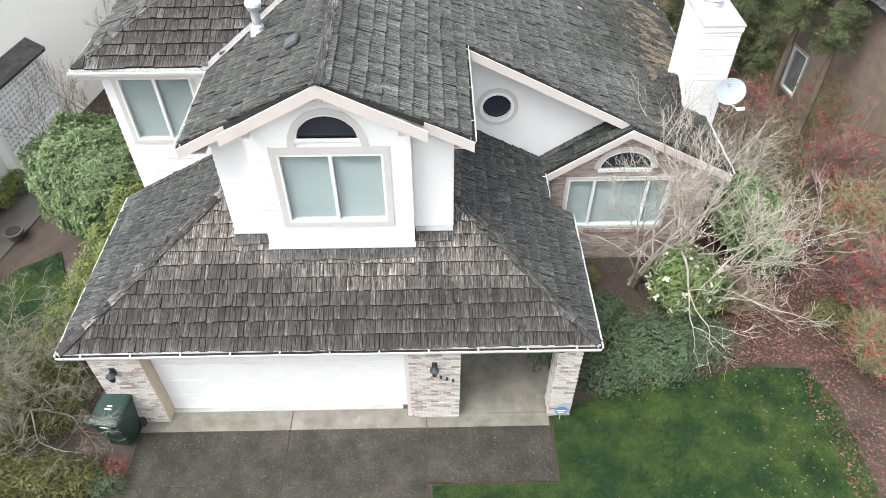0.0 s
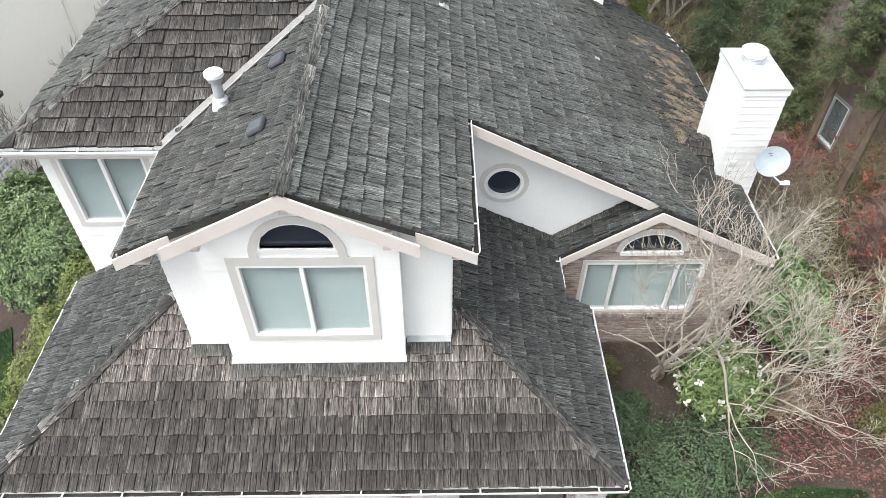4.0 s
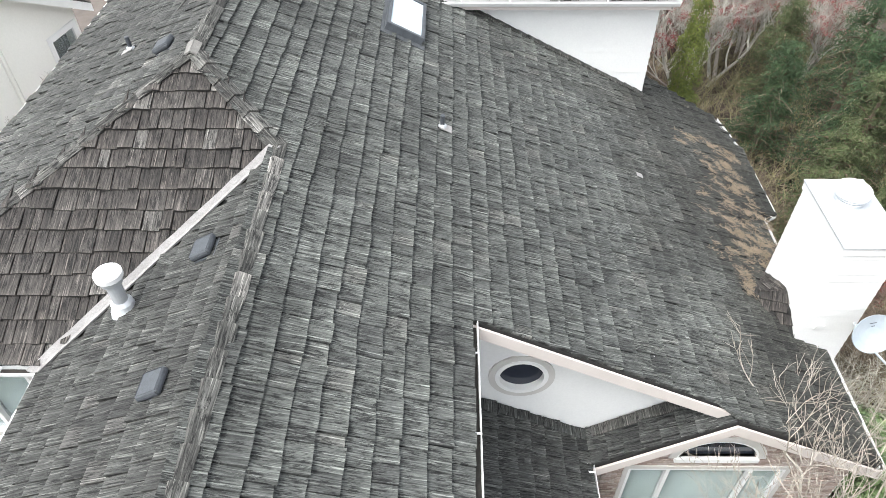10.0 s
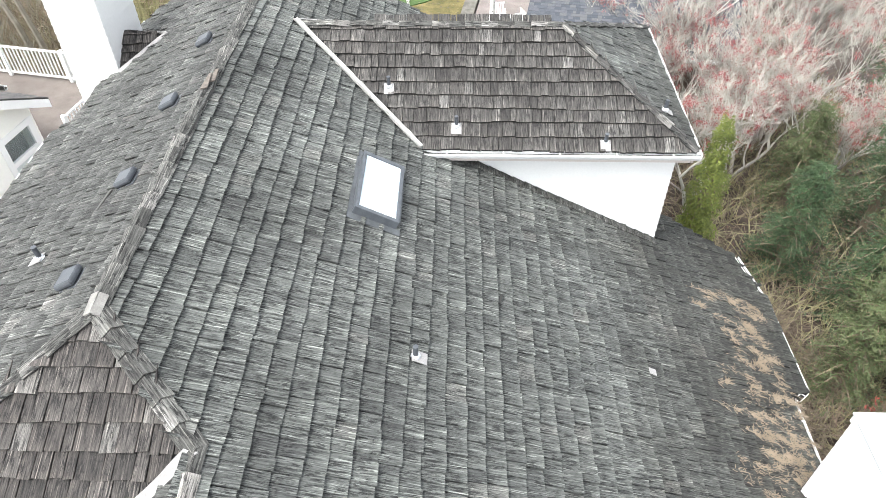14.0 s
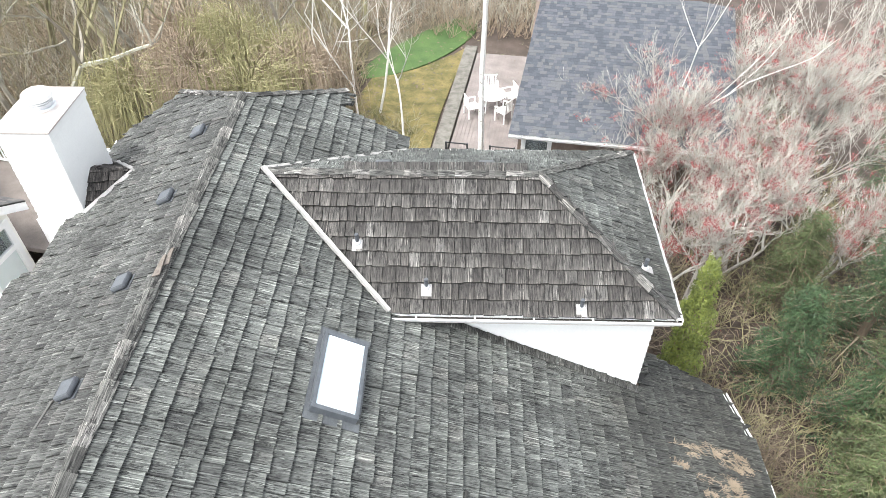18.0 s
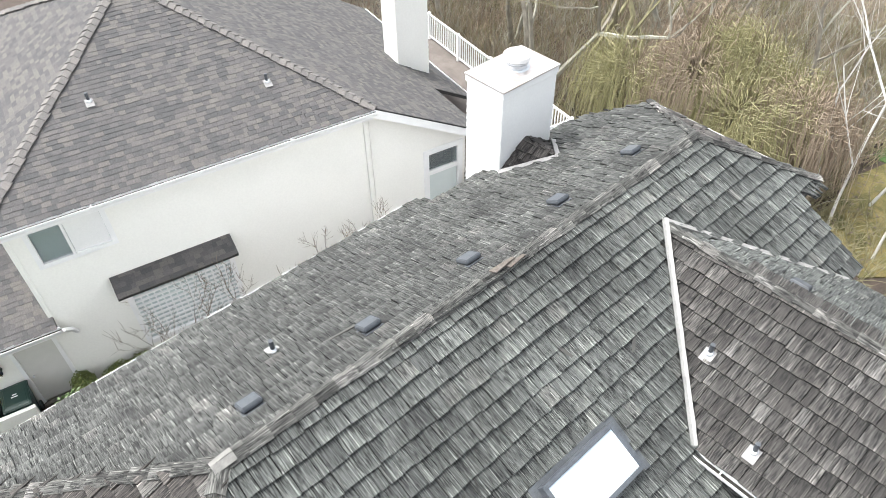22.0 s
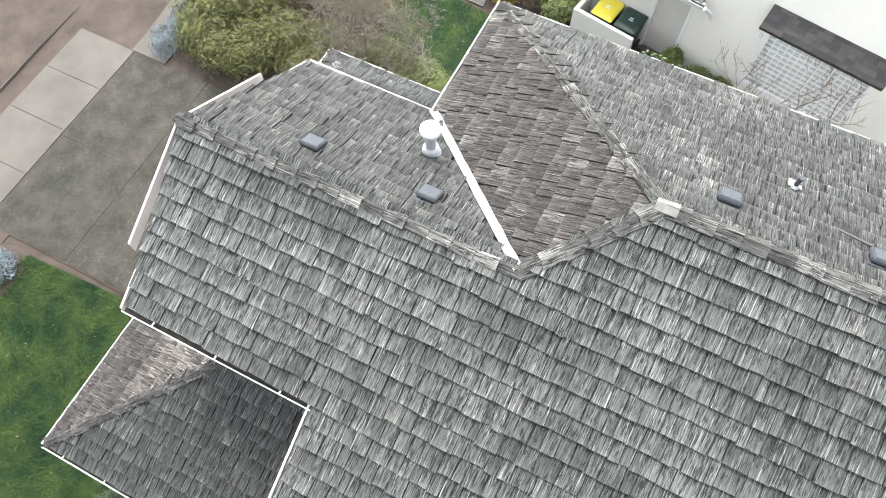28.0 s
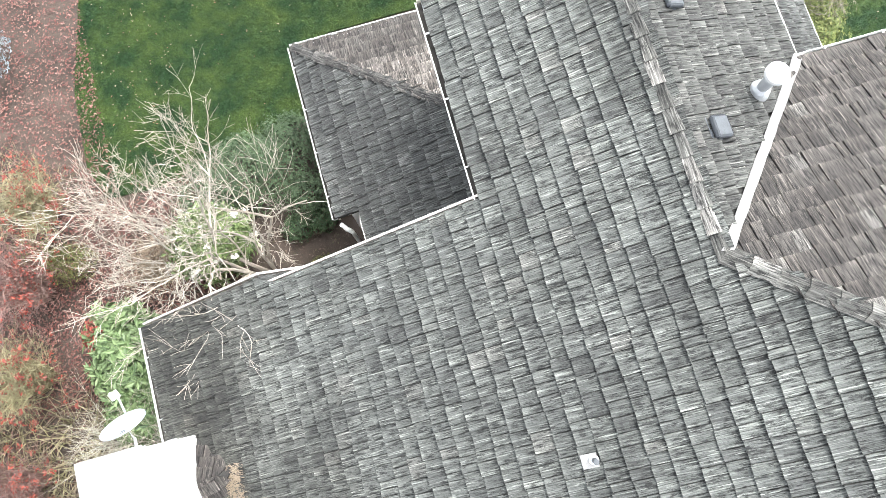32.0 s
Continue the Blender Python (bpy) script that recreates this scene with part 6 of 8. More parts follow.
def shrub(label, x, y, lumps, count, size, mat, seed, category="shrub", name="shrub", aspect=0.45, group="", rosette=0, stem_mat=None, droop=0.0, shell=0.55, flowers=None):
    t = thing(name, label, category, group, at=spot(x, y))
    leaf_cloud("foliage", t, lumps, count, size, mat, seed, aspect, rosette=rosette, droop=droop, shell=shell)
    rng = random.Random(seed)
    tw = Twigs()
    for c, r in lumps:
        for k in range(5):
            q = Vector(c) + Vector((rng.uniform(-0.7, 0.7) * r[0], rng.uniform(-0.7, 0.7) * r[1], rng.uniform(-0.2, 0.6) * r[2]))
            s = Vector((c[0] * 0.25 + rng.gauss(0, 0.05), c[1] * 0.25 + rng.gauss(0, 0.05), -0.03))
            tw.branch([s, s.lerp(q, 0.5) + Vector((rng.gauss(0, 0.06), rng.gauss(0, 0.06), 0)), q], [0.025, 0.016, 0.006], 4)
    tagged(tw.put("stems", t, stem_mat or B_BROWN), kind="stuff")
    if flowers:
        leaf_cloud("blossom", t, lumps, flowers, 0.085, L_WHITE, seed + 5, 0.9, shell=0.99, rosette=8)
    return t


def twiggy(label, x, y, r, h, mat, seed, stems=40, name="bare_shrub", group="", category="shrub", kinks=6, buds=None, bud_n=0, bud_size=0.05, thick=0.008):
    """A leafless bush of many fine arching stems."""
    rng = random.Random(seed)
    t = thing(name, label, category, group, at=spot(x, y))
    tw, tips = Twigs(), []
    for s in range(stems):
        a, out = rng.uniform(0, 2 * math.pi), r * math.sqrt(rng.random())
        top = Vector((math.cos(a) * out, math.sin(a) * out, h * rng.uniform(0.6, 1.05) * (1 - 0.45 * (out / r) ** 2)))
        foot = Vector((math.cos(a) * out * 0.25, math.sin(a) * out * 0.25, -0.03))
        pts = [foot.lerp(top, i / 4) + Vector((rng.gauss(0, 0.05), rng.gauss(0, 0.05), 0.18 * h * math.sin(math.pi * i / 4))) * (0 if i == 0 else 1) for i in range(5)]
        tw.branch(pts, [thick * 1.6, thick * 1.3, thick, thick * 0.7, thick * 0.4], 3)
        for k in range(kinks):
            o = pts[rng.randrange(1, 5)]
            e = o + Vector((rng.gauss(0, 0.28), rng.gauss(0, 0.28), rng.uniform(0.0, 0.35))) * min(1.2, r)
            tw.branch([o, o.lerp(e, 0.5) + Vector((rng.gauss(0, 0.03), rng.gauss(0, 0.03), 0.02)), e], [thick * 0.7, thick * 0.5, thick * 0.25], 3)
            for _ in range(2):
                g = e + Vector((rng.gauss(0, 0.14), rng.gauss(0, 0.14), rng.uniform(-0.05, 0.18)))
                tw.branch([o.lerp(e, 0.6), g], [thick * 0.4, thick * 0.2], 3)
                tips.append(g)
    tagged(tw.put("stems", t, mat), kind="stuff")
    if buds:
        leaf_cloud("leaves", t, [((p.x, p.y, p.z), (0.1, 0.1, 0.1)) for p in rng.sample(tips, min(len(tips), 150))], bud_n, bud_size, buds, seed, shell=0.1, aspect=0.5)
    return t


def conifer(label, x, y, h, r, mat, seed, group="conifers", count=8000, size=0.12, low=0.05):
    """A trunk with whorls of drooping boughs of needles."""
    rng = random.Random(seed)
    t = thing("conifer", label, "tree", group, at=spot(x, y))
    tr = Twigs()
    tr.branch([Vector((0, 0, -0.05)), Vector((0.03, 0.02, h * 0.5)), Vector((0, 0, h))], [0.13, 0.09, 0.02], 8)
    lumps = []
    z = h * low
    while z < h:
        k = 1 - z / h
        for j in range(6):
            a = rng.uniform(0, 2 * math.pi)
            ln = r * (0.25 + 0.75 * k ** 0.7) * rng.uniform(0.55, 1.05)
            tip = Vector((math.cos(a) * ln, math.sin(a) * ln, z - 0.12 * ln + rng.uniform(-0.1, 0.2)))
            tr.branch([Vector((0, 0, z)), Vector((0, 0, z)).lerp(tip, 0.5) + Vector((0, 0, 0.08)), tip], [0.03, 0.02, 0.006], 4)
            for q in (0.35, 0.62, 0.88):
                c = Vector((0, 0, z)).lerp(tip, q)
                lumps.append(((c.x, c.y, c.z + 0.04), (0.30 * r / 1.4, 0.30 * r / 1.4, 0.16)))
        z += h * 0.055
    tr.put("trunk", t, B_BROWN)
    leaf_cloud("needles", t, lumps, count, size, mat, seed, aspect=0.22, droop=0.3, shell=0.15)
    return t


# beside and in front of the garage
shrub("large green rhododendron beside the house", -3.45, 6.7, [((0, 0, 1.35), (1.5, 1.55, 1.4)), ((0.25, -0.55, 1.1), (1.25, 1.2, 1.2)), ((-0.3, 0.5, 1.4), (1.15, 1.2, 1.2))], 8500, 0.115, L_RHODO, 1, rosette=6, aspect=0.4, name="rhododendron", shell=0.86)
shrub("yellow-green clipped box bush beside the house wall", -2.1, 5.2, [((0, 0, 0.9), (0.65, 0.75, 0.95))], 5200, 0.07, L_BOX, 2, group="box bushes", name="box_bush", aspect=0.6)
shrub("yellow-green box hedge along the side of the garage", -2.3, 3.5, [((0, 0.5, 0.8), (0.7, 0.85, 0.85)), ((0, -0.6, 0.75), (0.7, 0.85, 0.8))], 7500, 0.07, L_BOX, 3, group="box bushes", name="box_bush", aspect=0.6)
shrub("yellow-green box hedge along the side of the garage", -2.45, 1.7, [((0, 0, 0.65), (0.75, 1.0, 0.7))], 4500, 0.07, L_BOX, 4, group="box bushes", name="box_bush", aspect=0.6)
shrub("olive clipped bush beside the neighbouring house", -6.55, 7.1, [((0, 0, 0.4), (0.34, 0.34, 0.45))], 1500, 0.07, L_BOX, 5, group="box bushes", name="box_bush", aspect=0.6)
bare_tree("leafless lichen-grey small tree beside the garage", (-2.95, -0.45), 3.0, B_GREYT, 6, stems=5, levels=6, spread=0.65, lift=0.06, radius=0.045, twig_mat=B_GREYT)
bare_tree("leafless lichen-grey small tree beside the garage", (-3.3, 0.8), 2.6, B_GREYT, 16, stems=4, levels=6, spread=0.65, lift=0.05, radius=0.04, twig_mat=B_GREYT)
shrub("feathery yellow-green juniper beside the drive", -2.0, -1.8, [((0, 0, 0.45), (0.85, 0.7, 0.5)), ((0.6, 0.15, 0.35), (0.6, 0.5, 0.4)), ((-0.9, 0.0, 0.5), (0.8, 0.7, 0.5))], 7000, 0.11, L_JUN, 7, name="juniper", aspect=0.2, shell=0.35)
shrub("spreading golden juniper at the corner of the drive", -3.2, -4.2, [((0, 0, 0.7), (1.3, 1.3, 0.7)), ((-1.1, 0.5, 0.6), (1.0, 1.0, 0.6)), ((0.7, -1.0, 0.5), (1.0, 0.9, 0.6))], 9000, 0.14, L_JUN, 8, name="juniper", aspect=0.2, shell=0.35)
shrub("small bush with red and green tips beside the drive", -0.75, -1.45, [((0, 0, 0.25), (0.28, 0.26, 0.26))], 260, 0.05, L_RED, 9, name="nandina", aspect=0.35)
shrub("small dark green bush beside the drive", -0.95, -1.75, [((0, 0, 0.2), (0.5, 0.35, 0.28))], 900, 0.06, L_BLUE, 10, name="low_shrub")
for i, (x, y, r, h) in enumerate(((-5.5, -2.5, 1.3, 1.7), (-4.9, -1.1, 0.85, 1.2), (-6.3, -4.1, 0.9, 1.2), (-4.4, -3.0, 0.9, 1.4))):
    twiggy("tan leafless bush in the front bed", x, y, r, h, B_TAN, 611 + i, stems=90, group="tan bushes")
shrub("spreading golden juniper beside the drive", -1.75, -3.2, [((0, 0, 0.6), (1.0, 0.9, 0.7)), ((-0.8, 0.5, 0.6), (0.9, 0.8, 0.65)), ((0.35, -0.8, 0.5), (0.75, 0.8, 0.6))], 9000, 0.14, L_JUN, 618, name="juniper", aspect=0.2, shell=0.3)
shrub("spreading golden juniper beside the drive", -1.75, -4.75, [((0, 0, 0.55), (0.95, 0.8, 0.65)), ((-0.9, -0.1, 0.6), (0.9, 0.8, 0.65))], 7000, 0.14, L_JUN, 619, name="juniper", aspect=0.2, shell=0.3)
shrub("low powder-blue juniper at the corner of the drive", -1.3, -5.75, [((0, 0, 0.25), (0.7, 0.5, 0.3)), ((-0.7, 0.0, 0.25), (0.6, 0.45, 0.3))], 3200, 0.08, L_SPRUCE, 620, name="blue_juniper", aspect=0.25)
shrub("low yellow-green shrub in the lawn bed", 6.35, -5.95, [((0, 0, 0.2), (0.6, 0.65, 0.3)), ((0.75, -0.2, 0.2), (0.6, 0.6, 0.3)), ((0.3, 0.6, 0.15), (0.7, 0.4, 0.25))], 3600, 0.08, L_BOX, 621, name="bed_shrub", group="bed shrubs", aspect=0.4)
shrub("low blue-green shrub in the lawn bed", 6.0, -5.3, [((0, 0, 0.2), (0.45, 0.5, 0.3)), ((0.8, 0.1, 0.2), (0.4, 0.35, 0.25))], 2000, 0.08, L_SPRUCE, 622, name="bed_shrub", group="bed shrubs", aspect=0.35)
twiggy("straw-coloured dry grasses in the lawn bed", 7.1, -5.6, 0.7, 0.45, B_TAN, 623, stems=60, name="dry_grass")
patch("plant_bed", [(5.5, -4.8), (5.5, -6.4), (6.3, -7.0), (7.7, -6.9), (8.1, -6.2), (7.6, -5.3), (6.6, -4.75)], 0.022, M_SOIL, "curved bare bed between lawn and drive", "plant bed", rounds=1)
bare_tree("mossy leafless small tree in the front bed", (-3.6, -1.6), 3.0, B_OLIVE, 12, stems=2, levels=5, spread=0.6, lift=0.12, radius=0.05, twig_mat=B_TAN)
shrub("powder-blue spruce bush beside the pavement", -5.2, -5.0, [((0, 0, 0.8), (0.9, 0.8, 0.9)), ((0.9, 0.9, 0.5), (0.6, 0.6, 0.55))], 5200, 0.09, L_SPRUCE, 13, name="blue_spruce", aspect=0.25)
shrub("rounded golden bush beside the neighbouring garage", -6.9, 2.1, [((0, 0, 0.45), (0.52, 0.62, 0.5))], 3400, 0.06, L_GOLD, 14, group="golden bushes", name="golden_bush", aspect=0.6)
shrub("rounded golden bush beside the neighbouring garage", -7.9, 1.15, [((0, 0, 0.45), (0.38, 0.36, 0.5))], 1500, 0.06, L_GOLD, 15, group="golden bushes", name="golden_bush", aspect=0.6)
shrub("small golden bush beside the pavement", -5.4, -6.3, [((0, 0, 0.2), (0.3, 0.28, 0.25))], 500, 0.05, L_GOLD, 17, group="golden bushes", name="golden_bush", aspect=0.6)
shrub("pale variegated bush beside the bin store", -6.9, 3.75, [((0, 0, 0.6), (0.52, 0.55, 0.68))], 3400, 0.08, L_LIME, 18, name="variegated_bush", aspect=0.6)
twiggy("brown leafless bush beside the neighbouring wall", -6.9, 2.85, 0.32, 0.7, B_BROWN, 19, stems=24)
shrub("clipped green hedge under the neighbouring wall", -6.35, 8.1, [((-0.02, -0.25, 0.3), (0.36, 0.45, 0.38)), ((0.1, 0.4, 0.3), (0.36, 0.5, 0.36))], 3600, 0.06, L_BOX, 20, group="box bushes", name="box_bush", aspect=0.6)
shrub("low green ground-cover hedge beside the front bed", -3.3, 0.75, [((-0.1, -0.65, 0.4), (0.5, 0.65, 0.45)), ((0.05, 0.5, 0.4), (0.5, 0.7, 0.45))], 4200, 0.08, L_BOX, 21, group="box bushes", name="box_bush", aspect=0.5)
for i, (x, y, h) in enumerate(((-5.25, 9.6, 3.0), (-5.1, 10.4, 2.6), (-4.9, 11.5, 2.9), (-4.5, 13.2, 3.2), (-4.3, 14.2, 2.8))):
    bare_tree("espaliered leafless vine against the neighbouring wall", (x, y), h, B_BROWN, 230 + i, stems=2, levels=4, lean=(0, 0.12, 1), spread=0.5, lift=0.3, radius=0.028, group="wall vines", name="vine", category="vine", first=0.5)
pot = thing("plant_pot", "round grey stone plant pot on the soil", "pot", at=spot(-5.6, 6.5))
part("bowl", tube(bmesh.new(), [(0, 0, 0), (0, 0, 0.1), (0, 0, 0.27)], [0.16, 0.2, 0.25], 24), M_CONC2, pot)
part("rim", tube(bmesh.new(), [(0, 0, 0.255), (0, 0, 0.3)], [0.27, 0.27], 24), M_CONC2, pot)
part("earth", tube(bmesh.new(), [(0, 0, 0.29), (0, 0, 0.31)], [0.22, 0.2], 20), M_MUCK, pot)

shrub("olive ground cover below the bare trees", -2.3, 0.1, [((0, 0, 0.3), (0.7, 0.9, 0.4)), ((-0.8, 0.5, 0.3), (0.8, 0.9, 0.4)), ((-0.9, -0.6, 0.25), (0.8, 0.7, 0.35))], 6500, 0.07, L_JUN, 626, name="groundcover", aspect=0.35)

# beds beside the porch and the wing
shrub("broad grey-green ground-cover hedge beside the porch", 9.95, 1.25, [((-0.6, -0.15, 0.35), (1.0, 1.15, 0.55)), ((0.5, 0.0, 0.35), (1.15, 1.0, 0.55)), ((1.35, 0.2, 0.3), (0.95, 0.85, 0.45)), ((-0.9, 0.8, 0.35), (0.6, 0.6, 0.5)), ((-0.9, -0.75, 0.25), (0.75, 0.55, 0.4)), ((0.3, -0.65, 0.25), (0.9, 0.5, 0.4))], 17000, 0.065, L_BLUE, 30, name="hedge", category="hedge", aspect=0.5)
shrub("camellia bush with white blossom beside the brick wall", 11.35, 2.85, [((0, 0, 0.95), (0.9, 0.8, 0.85))], 1300, 0.14, L_CAMEL, 31, rosette=6, aspect=0.4, name="camellia", flowers=40)
shrub("low mossy clump in the bed beside the porch", 8.75, 4.05, [((0, 0, 0.1), (0.45, 0.35, 0.16)), ((0.5, -0.4, 0.08), (0.35, 0.3, 0.13))], 1600, 0.06, L_JUN, 624, name="moss_clump")
shrub("dark evergreen groundcover below the porch gutter", 9.0, 2.6, [((0, 0, 0.2), (0.4, 0.4, 0.28)), ((0.6, 0.1, 0.15), (0.4, 0.35, 0.25))], 2200, 0.07, L_PINE, 625, name="groundcover")
bare_tree("spreading leafless tree with pale branches in front of the brick gable", (10.45, 3.8), 5.0, B_BOUGH, 35, stems=5, levels=5, lean=(0.24, -0.30, 1), spread=0.64, lift=0.2, radius=0.05, twig_mat=B_BOUGH, first=0.42, forks=3, thin=2, bend=0.22, west=-1.4)
bare_tree("leafless tree with pinkish twigs in front of the brick gable", (11.6, 3.7), 4.6, B_BOUGH, 33, stems=3, levels=5, lean=(0.26, -0.42, 1), spread=0.62, lift=0.18, radius=0.042, twig_mat=B_BOUGH, first=0.40, buds=L_BUD, bud_n=600, bud_size=0.022, thin=2, bend=0.22, west=-1.9)
shrub("glossy rhododendron below the satellite dish", 13.5, 5.0, [((0, 0, 1.0), (0.85, 1.05, 0.9)), ((0.0, 1.0, 0.9), (0.8, 0.8, 0.8)), ((0.25, -0.75, 0.75), (0.7, 0.7, 0.7))], 1150, 0.2, L_RHODO, 34, rosette=7, aspect=0.34, name="rhododendron")
shrub("red-tipped bush beside the leaf-strewn path", 14.1, 4.2, [((0, 0, 1.0), (0.4, 0.4, 0.4))], 700, 0.11, L_RED, 35, name="red_shrub", aspect=0.3)
twiggy("tan leafless bush among fallen leaves", 12.75, 2.9, 0.8, 0.9, B_TAN, 36, stems=80)
twiggy("lichen-grey leafless bush beside the wing", 13.7, 6.6, 1.2, 2.3, B_LICHEN, 37, stems=90)
twiggy("lichen-grey leafless bush beside the wing", 14.6, 8.3, 1.2, 2.2, B_BROWN, 38, stems=90)
shrub("yellow-green dwarf juniper among fallen leaves", 14.7, 2.15, [((0, 0, 0.3), (0.7, 0.5, 0.38)), ((0.7, -0.3, 0.3), (0.5, 0.5, 0.35))], 3000, 0.08, L_JUN, 39, name="juniper", aspect=0.25, shell=0.4)
for i, (x, y, h) in enumerate(((14.9, 0.7, 1.7), (15.5, 2.6, 2.3), (15.9, 4.6, 2.6), (16.4, 6.8, 2.7), (17.4, 9.3, 2.6), (15.4, 10.4, 1.6))):
    twiggy("tall thicket of thin stems with red leaves", x, y, 0.95, h, B_PINK if i % 2 else B_OLIVE, 40 + i, stems=110, group="red thicket", name="red_thicket", buds=L_RED, bud_n=1300, bud_size=0.075)
shrub("blue-grey spruce beside the lawn", 15.6, -3.2, [((0, 0, 0.6), (0.8, 0.8, 0.7))], 2200, 0.09, L_SPRUCE, 47, name="blue_spruce", aspect=0.25)
for i, (x, y) in enumerate(((14.4, 12.6), (13.6, 11.3), (15.2, 9.0), (14.2, 9.7), (13.9, 13.8))):
    twiggy("brown undergrowth beside the roof edge", x, y, 0.9, 1.1, B_BROWN, 480 + i, stems=46, group="side undergrowth", name="undergrowth")

# trees behind and beside
shrub("slim green columnar cypress beside the house corner", 11.85, 15.2, [((0, 0, 0.9), (0.5, 0.5, 1.0)), ((0, 0, 2.2), (0.5, 0.5, 1.3)), ((0, 0, 3.7), (0.42, 0.42, 1.2)), ((0, 0, 4.9), (0.26, 0.26, 0.9))], 13000, 0.08, L_CYP, 50, name="cypress", category="tree", aspect=0.4)
for i, (x, y, h, r, m) in enumerate(((15.0, 12.4, 3.4, 1.25, L_PINE2), (16.3, 14.6, 4.6, 1.5, L_PINE), (14.9, 16.2, 3.6, 1.3, L_PINE), (17.5, 17.4, 5.5, 1.7, L_PINE), (16.0, 19.0, 3.5, 1.3, L_PINE2), (18.6, 12.8, 4.5, 1.6, L_PINE2), (19.5, 21.5, 6.5, 1.8, L_PINE))):
    conifer("dense dark green conifer beside the house", x, y, h, r, m, 60 + i)
for i, (x, y, h) in enumerate(((13.2, 18.9, 4.6), (14.7, 20.4, 5.4), (16.2, 22.2, 6.0), (13.4, 21.6, 5.0), (17.8, 24.4, 6.6), (14.8, 23.8, 5.8), (17.4, 20.0, 5.0), (12.6, 23.4, 4.6), (16.4, 26.2, 6.4), (19.6, 26.4, 7.0), (13.0, 26.4, 5.4))):
    bare_tree("lichen-covered leafless tree with red buds", (x, y), h, B_WHITE, 70 + i, stems=3, levels=5, lean=(0, 0, 1), spread=0.46, lift=0.26, radius=0.075, group="red-budded trees", buds=L_BUD, bud_n=4600, bud_size=0.046, twig_mat=B_WHITE, first=0.34, forks=4, name="red_budded_tree", thin=1)
for i, (x, y, h, ln) in enumerate(((7.45, 25.0, 9.0, (-0.02, 0.0, 1)), (2.9, 27.6, 7.0, (0.03, 0.1, 1)), (3.4, 29.5, 7.5, (0.12, 0.1, 1)), (1.9, 28.6, 6.5, (-0.05, 0, 1)), (11.3, 24.2, 7.0, (0.6, 0.35, 1)), (4.6, 27.0, 4.5, (-0.1, 0.05, 1)))):
    bare_tree("slender white-barked birch without leaves", (x, y), h, B_BIRCH, 80 + i, stems=1, levels=4, lean=ln, spread=0.5, lift=0.2, radius=0.11 if i == 0 else 0.06, group="birches", twig_mat=B_PALE, first=0.95 if i == 0 else 0.62 if i != 4 else 0.5, name="birch", thin=1, bend=0.035 if i == 0 else 0.09)


def willow(x, y, h, r, seed):
    rng = random.Random(seed)
    t = thing("willow", "weeping yellow-green willow thicket behind the house", "tree", "willows", at=spot(x, y))
    tr, sh = Twigs(), Twigs()
    for k in range(9):
        a = rng.uniform(0, 2 * math.pi)
        top = Vector((math.cos(a) * r * 0.5, math.sin(a) * r * 0.5, h * rng.uniform(0.75, 1.0)))
        tr.branch([Vector((0, 0, -0.05)), Vector((0, 0, h * 0.35)), top], [0.11, 0.08, 0.03], 6)
        for j in range(90):
            o = top + Vector((rng.gauss(0, r * 0.3), rng.gauss(0, r * 0.3), rng.gauss(0, 0.3)))
            out = Vector((o.x, o.y, 0))
            out = out.normalized() if out.length > 0.01 else Vector((1, 0, 0))
            dr = rng.uniform(0.5, 0.95) * o.z
            p1 = o + out * rng.uniform(0.1, 0.5) + Vector((rng.gauss(0, 0.15), rng.gauss(0, 0.15), 0.12))
            p2 = p1 + out * rng.uniform(0.05, 0.35) + Vector((rng.gauss(0, 0.1), rng.gauss(0, 0.1), -dr * 0.5))
            p3 = p2 + out * 0.08 + Vector((rng.gauss(0, 0.08), rng.gauss(0, 0.08), -dr * 0.4))
            sh.branch([o, p1, p2, p3], [0.012, 0.010, 0.008, 0.004], 3)
    tagged(tr.put("limbs", t, B_OLIVE), kind="stuff")
    tagged(sh.put("shoots", t, L_WILLOW if seed % 2 else B_TAN), kind="stuff")


for i, (x, y, h, r) in enumerate(((-4.6, 26.2, 3.6, 1.5), (-2.6, 27.0, 4.0, 1.7), (-0.6, 26.4, 3.6, 1.6), (0.9, 27.8, 3.4, 1.4), (-1.4, 29.2, 4.4, 1.8), (-3.6, 29.5, 4.0, 1.6))):
    willow(x, y, h, r, 91 + i)
for i, (x, y, h) in enumerate(((-7.2, 27.5, 8.0), (-8.9, 26.4, 8.5), (-10.4, 27.6, 7.5), (-9.4, 30.0, 9.0), (-6.0, 29.4, 8.0), (-12.5, 28.5, 8.0), (-14.0, 31.0, 9.0), (-4.8, 33.0, 8.0), (-1.0, 33.5, 8.0), (-11.5, 33.5, 9.0), (-16.5, 28.0, 8.0), (-7.6, 34.0, 8.5), (2.0, 37.0, 8.0), (10.5, 42.0, 8.0), (6.0, 41.5, 8.0), (14.0, 38.0, 8.0))):
    bare_tree("tall grey leafless woodland tree with mossy bark", (x, y), h, B_LICHEN if i % 3 else B_OLIVE, 110 + i, stems=1 + i % 2, levels=4, lean=(random.Random(i).uniform(-0.25, 0.25), 0.05, 1), spread=0.5, lift=0.2, radius=0.14, group="woodland trees", twig_mat=B_OLIVE if i % 2 else B_BROWN, first=0.5, name="woodland_tree", thin=1)


